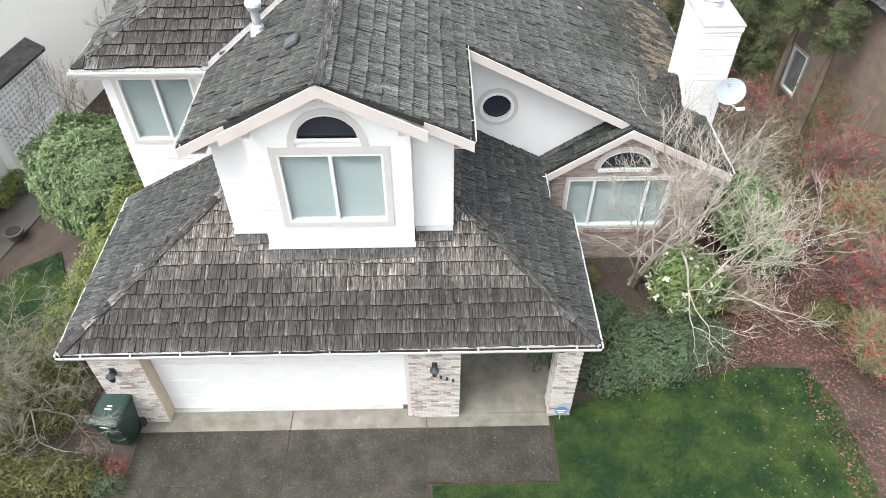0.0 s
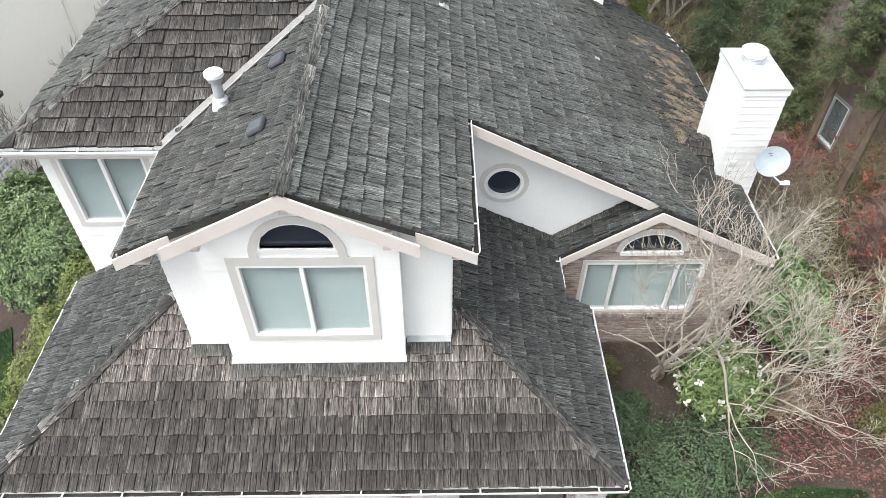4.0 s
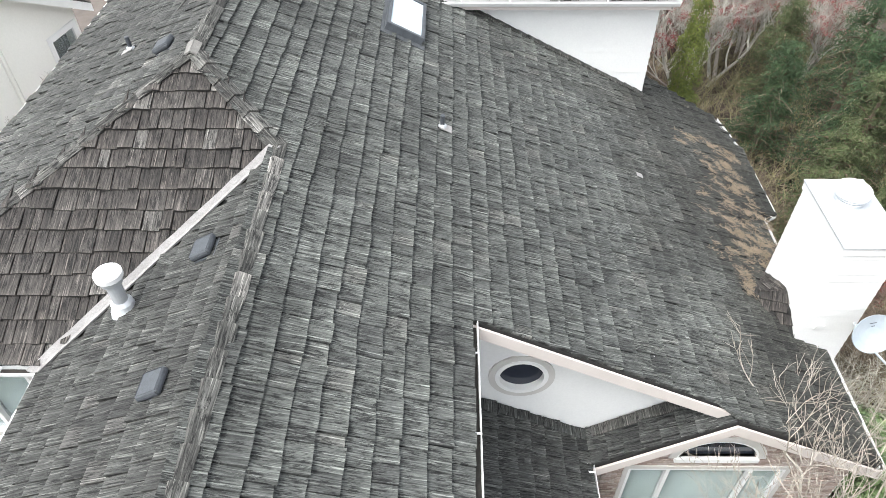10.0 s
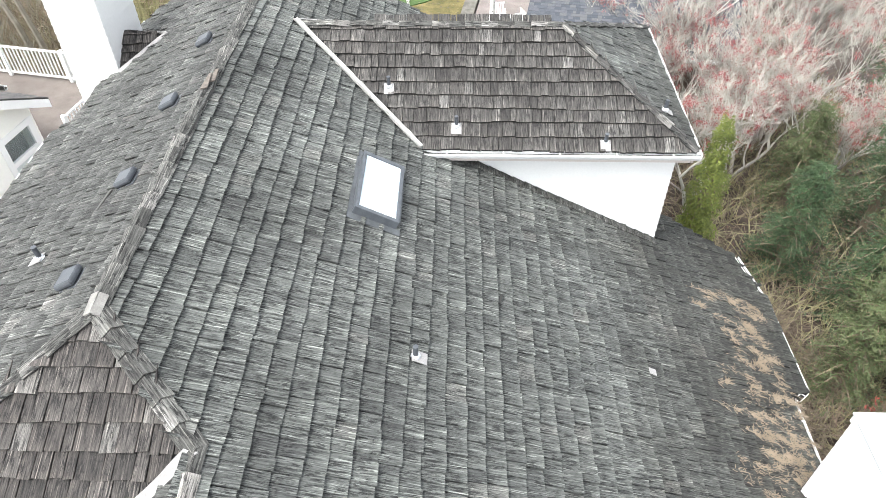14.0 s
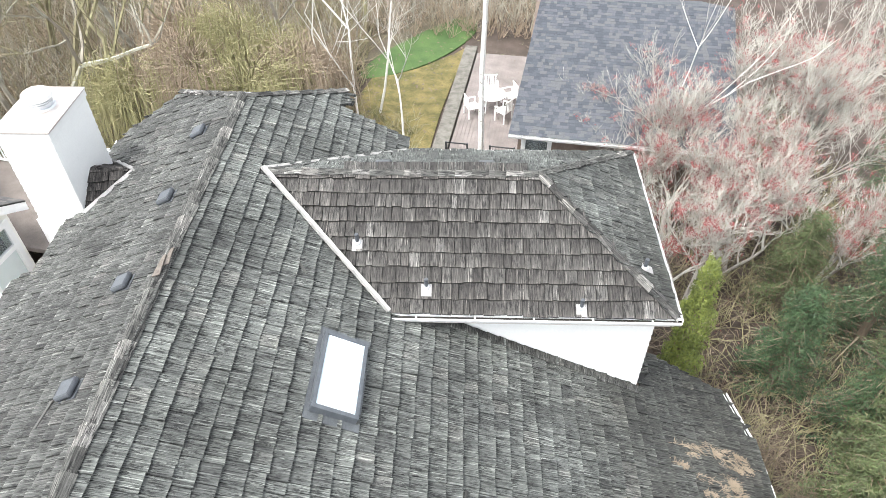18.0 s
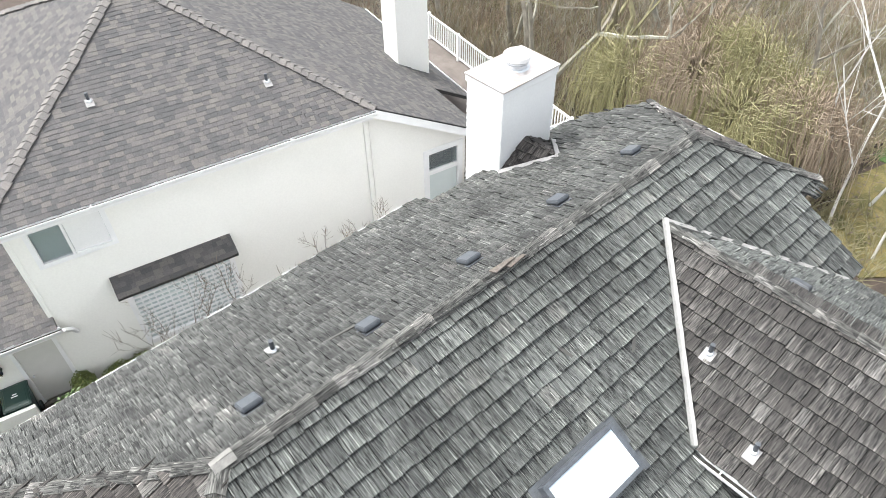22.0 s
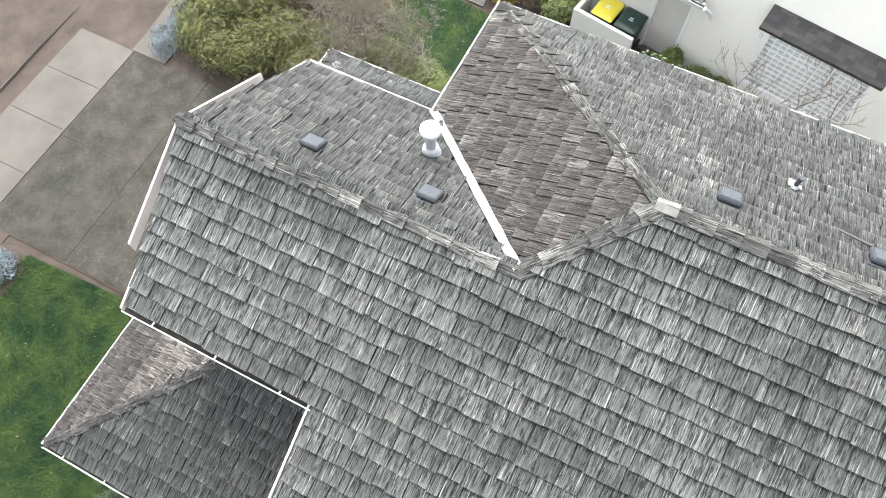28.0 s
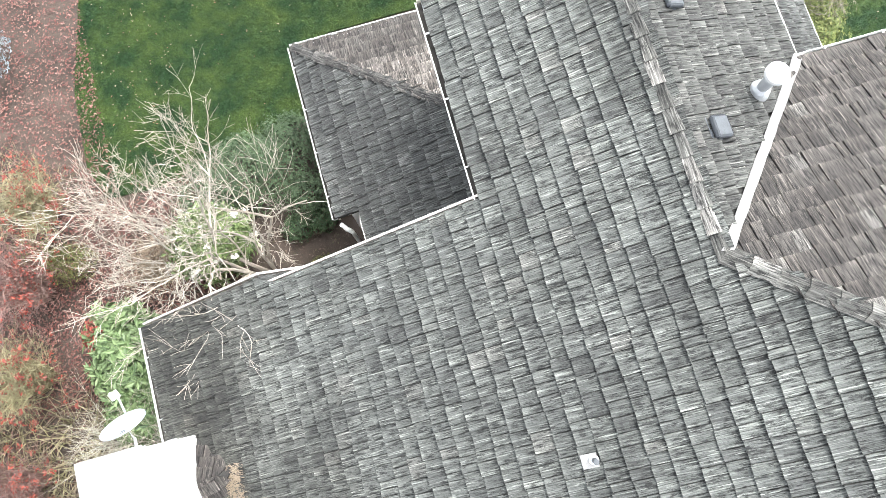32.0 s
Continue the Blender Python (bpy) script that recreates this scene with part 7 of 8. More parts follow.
def scatter_twigs(name, label, boxes, seed, mat):
    rng = random.Random(seed)
    tw = Twigs()
    for x0, x1, y0, y1, n, h in boxes:
        for _ in range(n):
            x, y = rng.uniform(x0, x1), rng.uniform(y0, y1)
            x, y, z = spot(x, y, -0.02)
            p = Vector((x, y, z))
            for k in range(4):
                q = p + Vector((rng.gauss(0, 0.45), rng.gauss(0, 0.45), rng.uniform(0.25, 1.0) * h))
                m = p.lerp(q, 0.55) + Vector((rng.gauss(0, 0.1), rng.gauss(0, 0.1), 0.12 * h))
                tw.branch([p, m, q], [0.014, 0.010, 0.004], 3)
    ob = tw.put(name, None, mat)
    return tagged(ob, label, "undergrowth", kind="stuff")


scatter_twigs("brambles", "tangled pale brown brambles under the trees", ((-18, 2, 22, 36, 3800, 1.2), (-18, 2, 36, 44, 900, 1.5), (2, 16, 36, 44, 700, 1.4), (-30, -18, 22, 44, 1500, 1.4)), 201, B_TAN)
scatter_twigs("undergrowth_thicket", "olive undergrowth under the trees", ((-18, 2.5, 21, 42, 3000, 1.4), (12.8, 20, 12, 30, 1100, 1.1), (13.2, 19, 5.5, 12, 500, 0.7), (0.5, 5.0, 25, 29, 160, 0.9)), 202, B_OLIVE)
scatter_twigs("dry_stalks", "dry brown stalks beside the house", ((13.0, 18.5, 5.0, 22, 800, 0.7), (10.5, 13.0, 16.6, 22, 200, 0.7)), 203, B_BROWN)
scatter_twigs("lichened_sticks", "pale lichened sticks and saplings in the wood", ((-26, 2, 24, 42, 1500, 2.0), (3, 15, 37, 44, 350, 1.8)), 204, B_LICHEN)
M_WOODFLOOR = plain("tan_leaf_litter", (0.10, 0.082, 0.058), (0.22, 0.185, 0.13), scale=1.6, fine=30, rough=0.95, bump=0.8, dist=0.06, mottle=0.35)
patch("woodland_floor", [(-34, 23.5), (-18, 23.2), (-8, 23.0), (2.0, 24.6), (2.0, 33.5), (8.0, 38.5), (16.0, 38.5), (16, 48), (-34, 48)], 0.006, M_WOODFLOOR, "tan leaf litter on the woodland floor", "ground")


def litter(name, label, boxes, size, mat, seed):
    rng = np.random.default_rng(seed)
    vs, fs, n0 = [], [], 0
    for x0, x1, y0, y1, n in boxes:
        p = np.stack([rng.uniform(x0, x1, n), rng.uniform(y0, y1, n)], 1)
        for x, y in p:
            a, ln = rng.uniform(0, 6.28), size * rng.uniform(0.6, 1.3)
            x, y = lie(x, y)
            z = gz(x, y) + 0.02 + rng.uniform(0, 0.02)
            dx, dy = math.cos(a) * ln, math.sin(a) * ln
            vs += [(x - dx, y - dy, z), (x + dy * 0.5, y - dx * 0.5, z + rng.uniform(0, 0.02)), (x + dx, y + dy, z + 0.01), (x - dy * 0.5, y + dx * 0.5, z + rng.uniform(0, 0.02))]
            fs.append((n0, n0 + 1, n0 + 2, n0 + 3))
            n0 += 4
    me = bpy.data.meshes.new(name)
    me.from_pydata(vs, [], fs)
    me.materials.append(mat)
    return tagged(new(name, me), label, "leaves", kind="stuff")


litter("fallen_leaves", "red-brown fallen leaves covering the bed and path", ((12.0, 17.5, 0.9, 5.5, 12000), (13.3, 17.0, -6, 1.0, 7000), (11.0, 12.2, 0.6, 4.0, 1200), (12.6, 18, 5.5, 12, 2600), (12, 20, 15, 26, 1500)), 0.036, L_LITTER, 301)
litter("wall_bed_leaves", "brown leaves in the damp bed beside the porch", ((8.5, 11.0, 2.4, 4.8, 900), (7.9, 8.4, 3.5, 5.0, 150)), 0.03, leaf_material("damp_litter", [(0.10, 0.07, 0.05), (0.16, 0.115, 0.085), (0.07, 0.055, 0.04), (0.12, 0.11, 0.05)]), 306)
litter("lawn_leaves", "scattered pale leaves on the lawn", ((8.6, 13.6, -4.5, 0.7, 80), (11.2, 13.6, -3.2, 0.7, 110), (5.4, 13, -6.5, -2, 60), (-6, -3.5, -1, 5, 30)), 0.03, leaf_material("pale_dry_leaves", [(0.30, 0.24, 0.17), (0.36, 0.30, 0.23), (0.30, 0.12, 0.08)]), 302)
litter("bed_leaves", "tan leaves under the bare bush", ((-7.0, -3.2, -5.0, 0.0, 1500), (-7.6, -6.4, -8.2, -6.7, 200)), 0.035, leaf_material("tan_litter", [(0.34, 0.24, 0.18), (0.42, 0.32, 0.25), (0.26, 0.17, 0.13)]), 303)
litter("wood_leaves", "dull brown leaves under the trees", ((-18, 3, 20, 42, 6000), (2, 16, 24, 42, 1500)), 0.08, leaf_material("brown_litter", [(0.16, 0.11, 0.08), (0.23, 0.17, 0.12), (0.11, 0.08, 0.06), (0.2, 0.19, 0.09)]), 304)


def grass(lawns, n, seed):
    """Short blades over the lawns, shared out by area."""
    rng = np.random.default_rng(seed)
    vs = []
    for poly, share, z0 in lawns:
        px, py = np.array([lie(*q) for q in poly]).T
        k = int(n * share * 1.6)
        x, y = rng.uniform(px.min(), px.max(), k), rng.uniform(py.min(), py.max(), k)
        inside = np.zeros(k, bool)
        for x0, y0, x1, y1 in zip(px, py, np.roll(px, -1), np.roll(py, -1)):
            if y0 != y1:
                inside ^= ((y0 <= y) != (y1 <= y)) & (x < x0 + (x1 - x0) * (y - y0) / (y1 - y0))
        x, y = x[inside], y[inside]
        k = len(x)
        p = np.stack([x, y, np.array([gz(a, b) + z0 + 0.01 for a, b in zip(x, y)])], 1)
        a = rng.uniform(0, 6.28, k)
        w = np.stack([np.cos(a), np.sin(a), 0 * a], 1) * 0.009
        t = p + np.stack([rng.normal(0, 0.025, k), rng.normal(0, 0.025, k), rng.uniform(0.02, 0.06, k)], 1)
        vs.append(np.stack([p - w, p + w, t], 1).reshape(-1, 3))
    v = np.concatenate(vs)
    me = bpy.data.meshes.new("grass_blades")
    me.from_pydata(v.tolist(), [], (np.arange(len(v) // 3)[:, None] * 3 + np.arange(3)).tolist())
    me.materials.append(plain("grass_blade_green", (0.014, 0.054, 0.011), (0.082, 0.130, 0.025), scale=1.6, fine=9, rough=0.8, bump=0, mottle=0.5, lo=0.40, hi=0.66))
    return tagged(new("grass_blades", me), "short green blades of the lawn", "grass", kind="stuff")


grass(((LAWN_FRONT, 0.62, 0.012), (LAWN_SIDE, 0.38, 0.012)), 170000, 305)

# ---- the neighbouring house ----
M_SHING = brick_material("grey_brown_shingles", [(0.10, 0.094, 0.094), (0.125, 0.116, 0.113), (0.088, 0.085, 0.086), (0.138, 0.127, 0.12), (0.108, 0.102, 0.102), (0.08, 0.078, 0.08), (0.12, 0.112, 0.112)])
M_SHING2 = brick_material("blue_grey_shingles", [(0.075, 0.082, 0.097), (0.095, 0.10, 0.116), (0.062, 0.068, 0.083), (0.108, 0.112, 0.12), (0.083, 0.09, 0.104)])
NBM = Matrix.Translation((-9.17, 0.98, -1.18)) @ Matrix.Rotation(radians(-10.7), 4, "Z") @ Matrix.Scale(1.08, 4)
nb = thing("neighbour_house", "cream two-storey house with grey shingle roof and white trim", "house")
nb.matrix_world = NBM
Y = (0, 1, 0)
shing = dict(exposure=0.125, wide=(0.11, 0.15, 0.19, 0.23), butt=0.013, gap=0.003, jitter=0.004, piece="shingle")
NE = 5.56
roof_face(nb, "grey shingle slope above the side wall", [(0.45, 5.55, NE), (0.45, 14.4, NE), (-4.75, 10.23, 7.9)], M_SHING, near=(-1.6, 0.4, 6.5, 13.0, 250), seed=81, **shing)
roof_face(nb, "grey shingle front hip", [(0.45, 5.55, NE), (-4.75, 10.23, 7.9), (-9.95, 5.55, NE)], M_SHING, seed=82, **shing)
roof_face(nb, "grey shingle rear slope", [(0.45, 14.4, NE), (0.45, 17.6, 3.76), (-9.95, 17.6, 3.76), (-9.95, 14.4, NE), (-4.75, 10.23, 7.9)], M_SHING, seed=83, **shing)
roof_face(nb, "grey shingle slope over the rear porch", [(-2.3, 19.0, 2.94), (-9.95, 19.0, 2.94), (-9.95, 17.56, 3.75), (-2.3, 17.56, 3.75)], M_SHING, seed=89, **shing)
gutter(nb, (-2.3, 19.0, 2.91), (-9.95, 19.0, 2.91), (0, 1, 0), brackets=3.0, size=0.12)
roof_face(nb, "far grey shingle slope", [(-9.95, 5.55, NE), (-9.95, 14.4, NE), (-4.75, 10.23, 7.9)], M_SHING, seed=84, exposure=0.3, wide=(0.5, 0.7), butt=0.01)
roof_face(nb, "grey shingle slope over the garage", [(0.3, -0.35, 2.5), (0.3, 5.95, 2.5), (-4.05, 5.95, 4.46), (-4.05, 4.0, 4.46)], M_SHING, near=(-2.0, 0.3, 0, 5.9, 150), seed=85, **shing)
roof_face(nb, "grey shingle front hip of the garage", [(0.3, -0.35, 2.5), (-4.05, 4.0, 4.46), (-8.4, -0.35, 2.5)], M_SHING, seed=87, **shing)
roof_face(nb, "far grey shingle slope of the garage", [(-8.4, -0.35, 2.5), (-8.4, 5.95, 2.5), (-4.05, 5.95, 4.46), (-4.05, 4.0, 4.46)], M_SHING, seed=86, exposure=0.3, wide=(0.5, 0.7), butt=0.01)
M_SCAP = brick_material("shingle_caps", [(0.15, 0.14, 0.135), (0.19, 0.175, 0.165), (0.13, 0.12, 0.12)])
for i, (p, q, d1, d2) in enumerate((((0.45, 5.55, NE), (-4.75, 10.23, 7.9), (0.45, 0, 1), (0, -0.5, 1)), ((0.45, 14.4, NE), (-4.75, 10.23, 7.9), (0.45, 0, 1), (0, 0.56, 1)), ((-9.95, 5.55, NE), (-4.75, 10.23, 7.9), (-0.45, 0, 1), (0, -0.5, 1)), ((-4.05, 4.0, 4.46), (-4.05, 5.9, 4.46), (0.45, 0, 1), (-0.45, 0, 1)), ((0.3, -0.35, 2.5), (-4.05, 4.0, 4.46), (0.45, 0, 1), (0, -0.45, 1)), ((-8.4, -0.35, 2.5), (-4.05, 4.0, 4.46), (-0.45, 0, 1), (0, -0.45, 1)))):
    ridge_caps(nb, p, q, d1, d2, M_SCAP, width=0.13, step=0.2, seed=90 + i)
for a, b, o in (((0.45, 5.5, NE - 0.03), (0.45, 14.4, NE - 0.03), (1, 0, 0)), ((0.5, 5.55, NE - 0.03), (-9.9, 5.55, NE - 0.03), (0, -1, 0)), ((0.3, -0.35, 2.47), (0.3, 6.02, 2.47), (1, 0, 0)), ((0.36, -0.35, 2.47), (-8.4, -0.35, 2.47), (0, -1, 0))):
    gutter(nb, a, b, o, brackets=3.0, size=0.12)
for a, b, o, t in (((0.42, 14.4, NE - 0.04), (0.42, 17.6, 3.72), (1, 0, 0), 0.24), ((0.28, -0.31, 2.4), (-8.4, -0.31, 2.4), (0, -1, 0), 0.16), ((0.42, 5.6, 5.46), (0.42, 14.4, 5.46), (1, 0, 0), 0.16), ((0.4, 5.6, 5.46), (-9.9, 5.6, 5.46), (0, -1, 0), 0.16), ((0.27, -0.3, 2.4), (0.27, 5.95, 2.4), (1, 0, 0), 0.16)):
    board(nb, a, b, t, 0.035, o, M_VINYL)
for x0, x1, y0, y1, z in ((0.0, 0.42, 5.6, 14.4, 5.3), (-9.5, 0.4, 5.6, 5.9, 5.3), (0.0, 0.28, -0.3, 5.95, 2.28)):
    box_part("soffit", nb, M_VINYL, x0, x1, y0, y1, z, z + 0.02)
DOOR = (4.83, 5.68, 0.03, 2.12)
UWIN = (6.30, 7.84, 4.07, 5.18)
RWIN = (16.05, 17.08, 1.5, 3.28)
house_wall([(0, 0), (5.9, 0), (5.9, 2.38), (0, 2.38)], [rect(*DOOR)], (0, 0, 0), Y, M_BEIGE, owner=nb)
house_wall([(5.9, 0), (14.4, 0), (14.4, 5.4), (5.9, 5.4)], [rect(*UWIN), rect(7.7, 10.1, 1.05, 2.5)], (0, 0, 0), Y, M_BEIGE, owner=nb)
house_wall([(14.4, -0.5), (17.3, -0.5), (17.3, 3.7), (14.4, 5.4)], [rect(*RWIN)], (0, 0, 0), Y, M_BEIGE, owner=nb)
house_wall([(-8.1, 0), (0, 0), (0, 2.38), (-8.1, 2.38)], [], (0, 0, 0), (1, 0, 0), M_BEIGE, owner=nb)
house_wall([(-9.5, 2.4), (0, 2.4), (0, 5.4), (-9.5, 5.4)], [], (0, 5.9, 0), (1, 0, 0), M_BEIGE, owner=nb)
house_wall([(0, -0.5), (9.5, -0.5), (9.5, 3.7), (0, 3.7)], [], (0, 17.3, 0), (-1, 0, 0), M_BEIGE, owner=nb, laps=False)
house_wall([(-17.3, 0), (0, 0), (0, 2.4), (-5.9, 2.4), (-5.9, 5.4), (-14.4, 5.4), (-17.3, 3.7)], [], (-9.5, 0, 0), (0, -1, 0), M_BEIGE, owner=nb, laps=False)
uw = window(nb, (0, 0, 0), Y, *UWIN, splits=(0.45,), trim=0.07, trim_mat=M_VINYL, blinds=(True, True))
# white panel before the glass paints in the bright sky reflection
part("pane_cover", in_wall(bmesh.new(), (0, 0, 0), Y, 7.03, UWIN[1] - 0.05, UWIN[2] + 0.05, UWIN[3] - 0.05, -0.02, -0.012), M_WHITE, uw, "white panel over the pane, painted in for its bright reflection")
rw = window(nb, (0, 0, 0), Y, *RWIN, splits=(), trim=0.13, trim_mat=M_VINYL, blinds=(False,))
part("frame_rail", in_wall(bmesh.new(), (0, 0, 0), Y, RWIN[0], RWIN[1], 2.52, 2.66, -0.06, 0.03), M_VINYL, rw)
M_FROST = plain("pale_drawn_shade", (0.60, 0.66, 0.65), (0.66, 0.71, 0.70), scale=2, rough=0.6, bump=0)
part("pane_cover", in_wall(bmesh.new(), (0, 0, 0), Y, RWIN[0] + 0.05, RWIN[1] - 0.05, RWIN[2] + 0.05, 2.52, -0.024, -0.016), M_FROST, rw, "pale shade drawn over the lower pane")
for b in ((14.36, 14.44, 0, 5.35), (0.0, 0.06, 0, 2.3), (5.86, 5.96, 2.0, 5.3)):
    part("corner_board", in_wall(bmesh.new(), (0, 0, 0), Y, *b, -0.01, 0.04), M_BEIGE, nb)
part("downspout", in_wall(bmesh.new(), (0, 0, 0), Y, 14.2, 14.28, 0.0, 5.3, 0.02, 0.09), M_BEIGE, nb)
part("downspout", in_wall(bmesh.new(), (0, 0, 0), Y, 1.24, 1.31, 0.0, 2.3, 0.02, 0.08), M_BEIGE, nb)
part("downspout_elbow", tube(bmesh.new(), [(0.35, 6.05, 2.4), (0.15, 6.2, 2.15), (0.08, 6.25, 1.95)], [0.05, 0.05, 0.055], 10), M_VINYL, nb)
# side door
M_DOOR = plain("pale_grey_door_paint", (0.62, 0.61, 0.58), (0.68, 0.67, 0.64), scale=2, rough=0.5, bump=0.02)
dr = part("side_door", in_wall(bmesh.new(), (0, 0, 0), Y, DOOR[0], DOOR[1], DOOR[2], DOOR[3], -0.07, -0.03), M_DOOR, nb, "pale grey closed side door")
for b in ((DOOR[0] - 0.09, DOOR[0], 0, DOOR[3] + 0.09), (DOOR[1], DOOR[1] + 0.09, 0, DOOR[3] + 0.09), (DOOR[0], DOOR[1], DOOR[3], DOOR[3] + 0.09)):
    part("casing", in_wall(bmesh.new(), (0, 0, 0), Y, *b, -0.02, 0.04), M_VINYL, dr)
bm = tube(bmesh.new(), [(-0.03, DOOR[0] + 0.08, 1.0), (0.03, DOOR[0] + 0.08, 1.0)], [0.02, 0.03], 12)
part("door_knob", bm, M_METAL, dr)
part("threshold", in_wall(bmesh.new(), (0, 0, 0), Y, DOOR[0] - 0.05, DOOR[1] + 0.05, 0.0, 0.03, -0.05, 0.15), M_CONC2, dr)
# glazed bay with its own little roof
bay = part("bay_window", in_wall(bmesh.new(), (0, 0, 0), Y, 7.62, 10.12, 0.85, 0.98, -0.02, 0.36), M_VINYL, nb, "projecting bay of small square panes under a shingle roof")
for b in ((7.55, 7.68, 0.85, 2.85, 0.0, 0.36), (10.06, 10.19, 0.85, 2.85, 0.0, 0.36), (7.55, 10.19, 2.62, 2.86, 0.0, 0.365)):
    part("bay_frame", in_wall(bmesh.new(), (0, 0, 0), Y, *b), M_VINYL, bay)
M_BLOCK = plain("sea_green_glass", (0.48, 0.55, 0.55), (0.58, 0.64, 0.64), scale=3, rough=0.12, bump=0)
part("pane", in_wall(bmesh.new(), (0, 0, 0), Y, 7.68, 10.06, 0.98, 2.62, 0.24, 0.27), M_BLOCK, bay)
for i in range(1, 15):
    y = 7.68 + i * 2.38 / 15
    part("glazing_bar", in_wall(bmesh.new(), (0, 0, 0), Y, y - 0.016, y + 0.016, 0.98, 2.62, 0.27, 0.315), M_VINYL, bay)
for i in range(1, 11):
    z = 0.98 + i * 1.64 / 11
    part("glazing_bar", in_wall(bmesh.new(), (0, 0, 0), Y, 7.68, 10.06, z - 0.02, z + 0.02, 0.272, 0.318), M_VINYL, bay)
for i in range(5):
    part("bay_board", in_wall(bmesh.new(), (0, 0, 0), Y, 7.56, 10.18, 0.1 + i * 0.15, 0.1 + i * 0.15 + 0.145, 0.0, 0.33 + 0.01 * (i % 2)), M_BEIGE, bay)
roof_face(nb, "little grey shingle roof over the bay", [(0.5, 7.38, 2.84), (0.5, 10.3, 2.84), (0.0, 10.3, 3.10), (0.0, 7.38, 3.10)], M_SHING, seed=88, **shing)
# roof fittings
for x, y in ((-1.75, 8.5), (-1.0, 12.3)):
    p = copy_thing(pipe0, NBM @ on_slope((x, y, NE + 0.45 * (0.45 - x)), (0.45, 0, 1)))
tubev = thing("tube_skylight", "round dark attic fan with small solar panel on the shingles", "roof vent")
tubev.matrix_world = NBM @ on_slope((-3.3, 3.75, 2.5 + 0.45 * 3.6), (0.45, 0, 1))
part("drum", tube(bmesh.new(), [(0, 0, 0.02), (0, 0, 0.16), (0, 0, 0.19)], [0.24, 0.24, 0.21], 24), M_BLACK, tubev)
box_part("solar_panel", tubev, M_SKYG, -0.12, 0.12, -0.15, 0.15, 0.195, 0.21, bevel=0.004)
wv = thing("flue_vent", "short pale flue pipe on the shingles", "roof vent")
wv.matrix_world = NBM @ Matrix.Translation((-3.3, 3.0, 4.1))
part("pipe", tube(bmesh.new(), [(0, 0, 0), (0, 0, 0.35)], [0.07, 0.07], 14), M_FLASH, wv)
part("collar", tube(bmesh.new(), [(0, 0, 0.0), (0, 0, 0.08)], [0.14, 0.09], 14), M_FLASH, wv)
part("cap", tube(bmesh.new(), [(0, 0, 0.36), (0, 0, 0.42)], [0.1, 0.1], 14), M_FLASH, wv)
# rear chimney and balcony
nch = thing("neighbour_chimney", "cream sided chimney of the neighbouring house", "chimney")
nch.matrix_world = NBM
nb_ch = box_part("chase", nch, M_BEIGE, -4.6, -3.7, 17.2, 18.3, -0.5, 6.3)
siding(nb_ch, [(17.2, 2), (18.3, 2), (18.3, 6.2), (17.2, 6.2)], [], (-3.7, 0, 0), Y, M_BEIGE)
box_part("cap_plate", nch, M_METAL, -4.65, -3.65, 17.15, 18.35, 6.3, 6.34)
part("flue", tube(bmesh.new(), [(-4.15, 17.75, 6.34), (-4.15, 17.75, 6.62)], [0.11, 0.11], 18), M_METAL, nch)
part("flue_cap", tube(bmesh.new(), [(-4.15, 17.75, 6.62), (-4.15, 17.75, 6.68), (-4.15, 17.75, 6.70)], [0.17, 0.17, 0.13], 20), M_METAL, nch)
bal = thing("balcony", "raised deck with white railings behind the neighbouring house", "balcony")
bal.matrix_world = NBM
M_BALC = plain("pinkish_brown_deck_boards", (0.14, 0.118, 0.105), (0.21, 0.18, 0.163), scale=2, fine=40, rough=0.85, bump=0.3)
box_part("deck_floor", bal, M_BALC, -7.5, 0.9, 17.3, 20.6, 2.2, 2.35)
for x, y in ((0.85, 17.4), (0.85, 20.5), (-7.4, 20.5), (-5.4, 20.5), (-3.4, 20.5), (-1.3, 20.5), (0.85, 18.95)):
    box_part("post", bal, M_VINYL, x - 0.05, x + 0.05, y - 0.05, y + 0.05, -0.55, 3.4, bevel=0.008)
for x0, x1, y0, y1 in ((0.82, 0.88, 17.4, 20.5), (-7.4, 0.88, 20.47, 20.53)):
    for z in (2.45, 3.3):
        box_part("rail", bal, M_VINYL, x0, x1, y0, y1, z, z + 0.05)
for i in range(24):
    y = 17.5 + i * 0.125
    box_part("baluster", bal, M_VINYL, 0.835, 0.865, y - 0.016, y + 0.016, 2.5, 3.3)
for i in range(64):
    x = -7.3 + i * 0.128
    box_part("baluster", bal, M_VINYL, x - 0.016, x + 0.016, 20.485, 20.515, 2.5, 3.3)
# bin store
store = thing("bin_store", "low cream wall screening the bins", "wall")
store.matrix_world = NBM
box_part("front_wall", store, M_BEIGE, 0.79, 0.90, 3.0, 4.80, 0, 0.95, bevel=0.01)
box_part("side_wall", store, M_BEIGE, 0.02, 0.79, 3.0, 3.12, 0, 0.95, bevel=0.01)


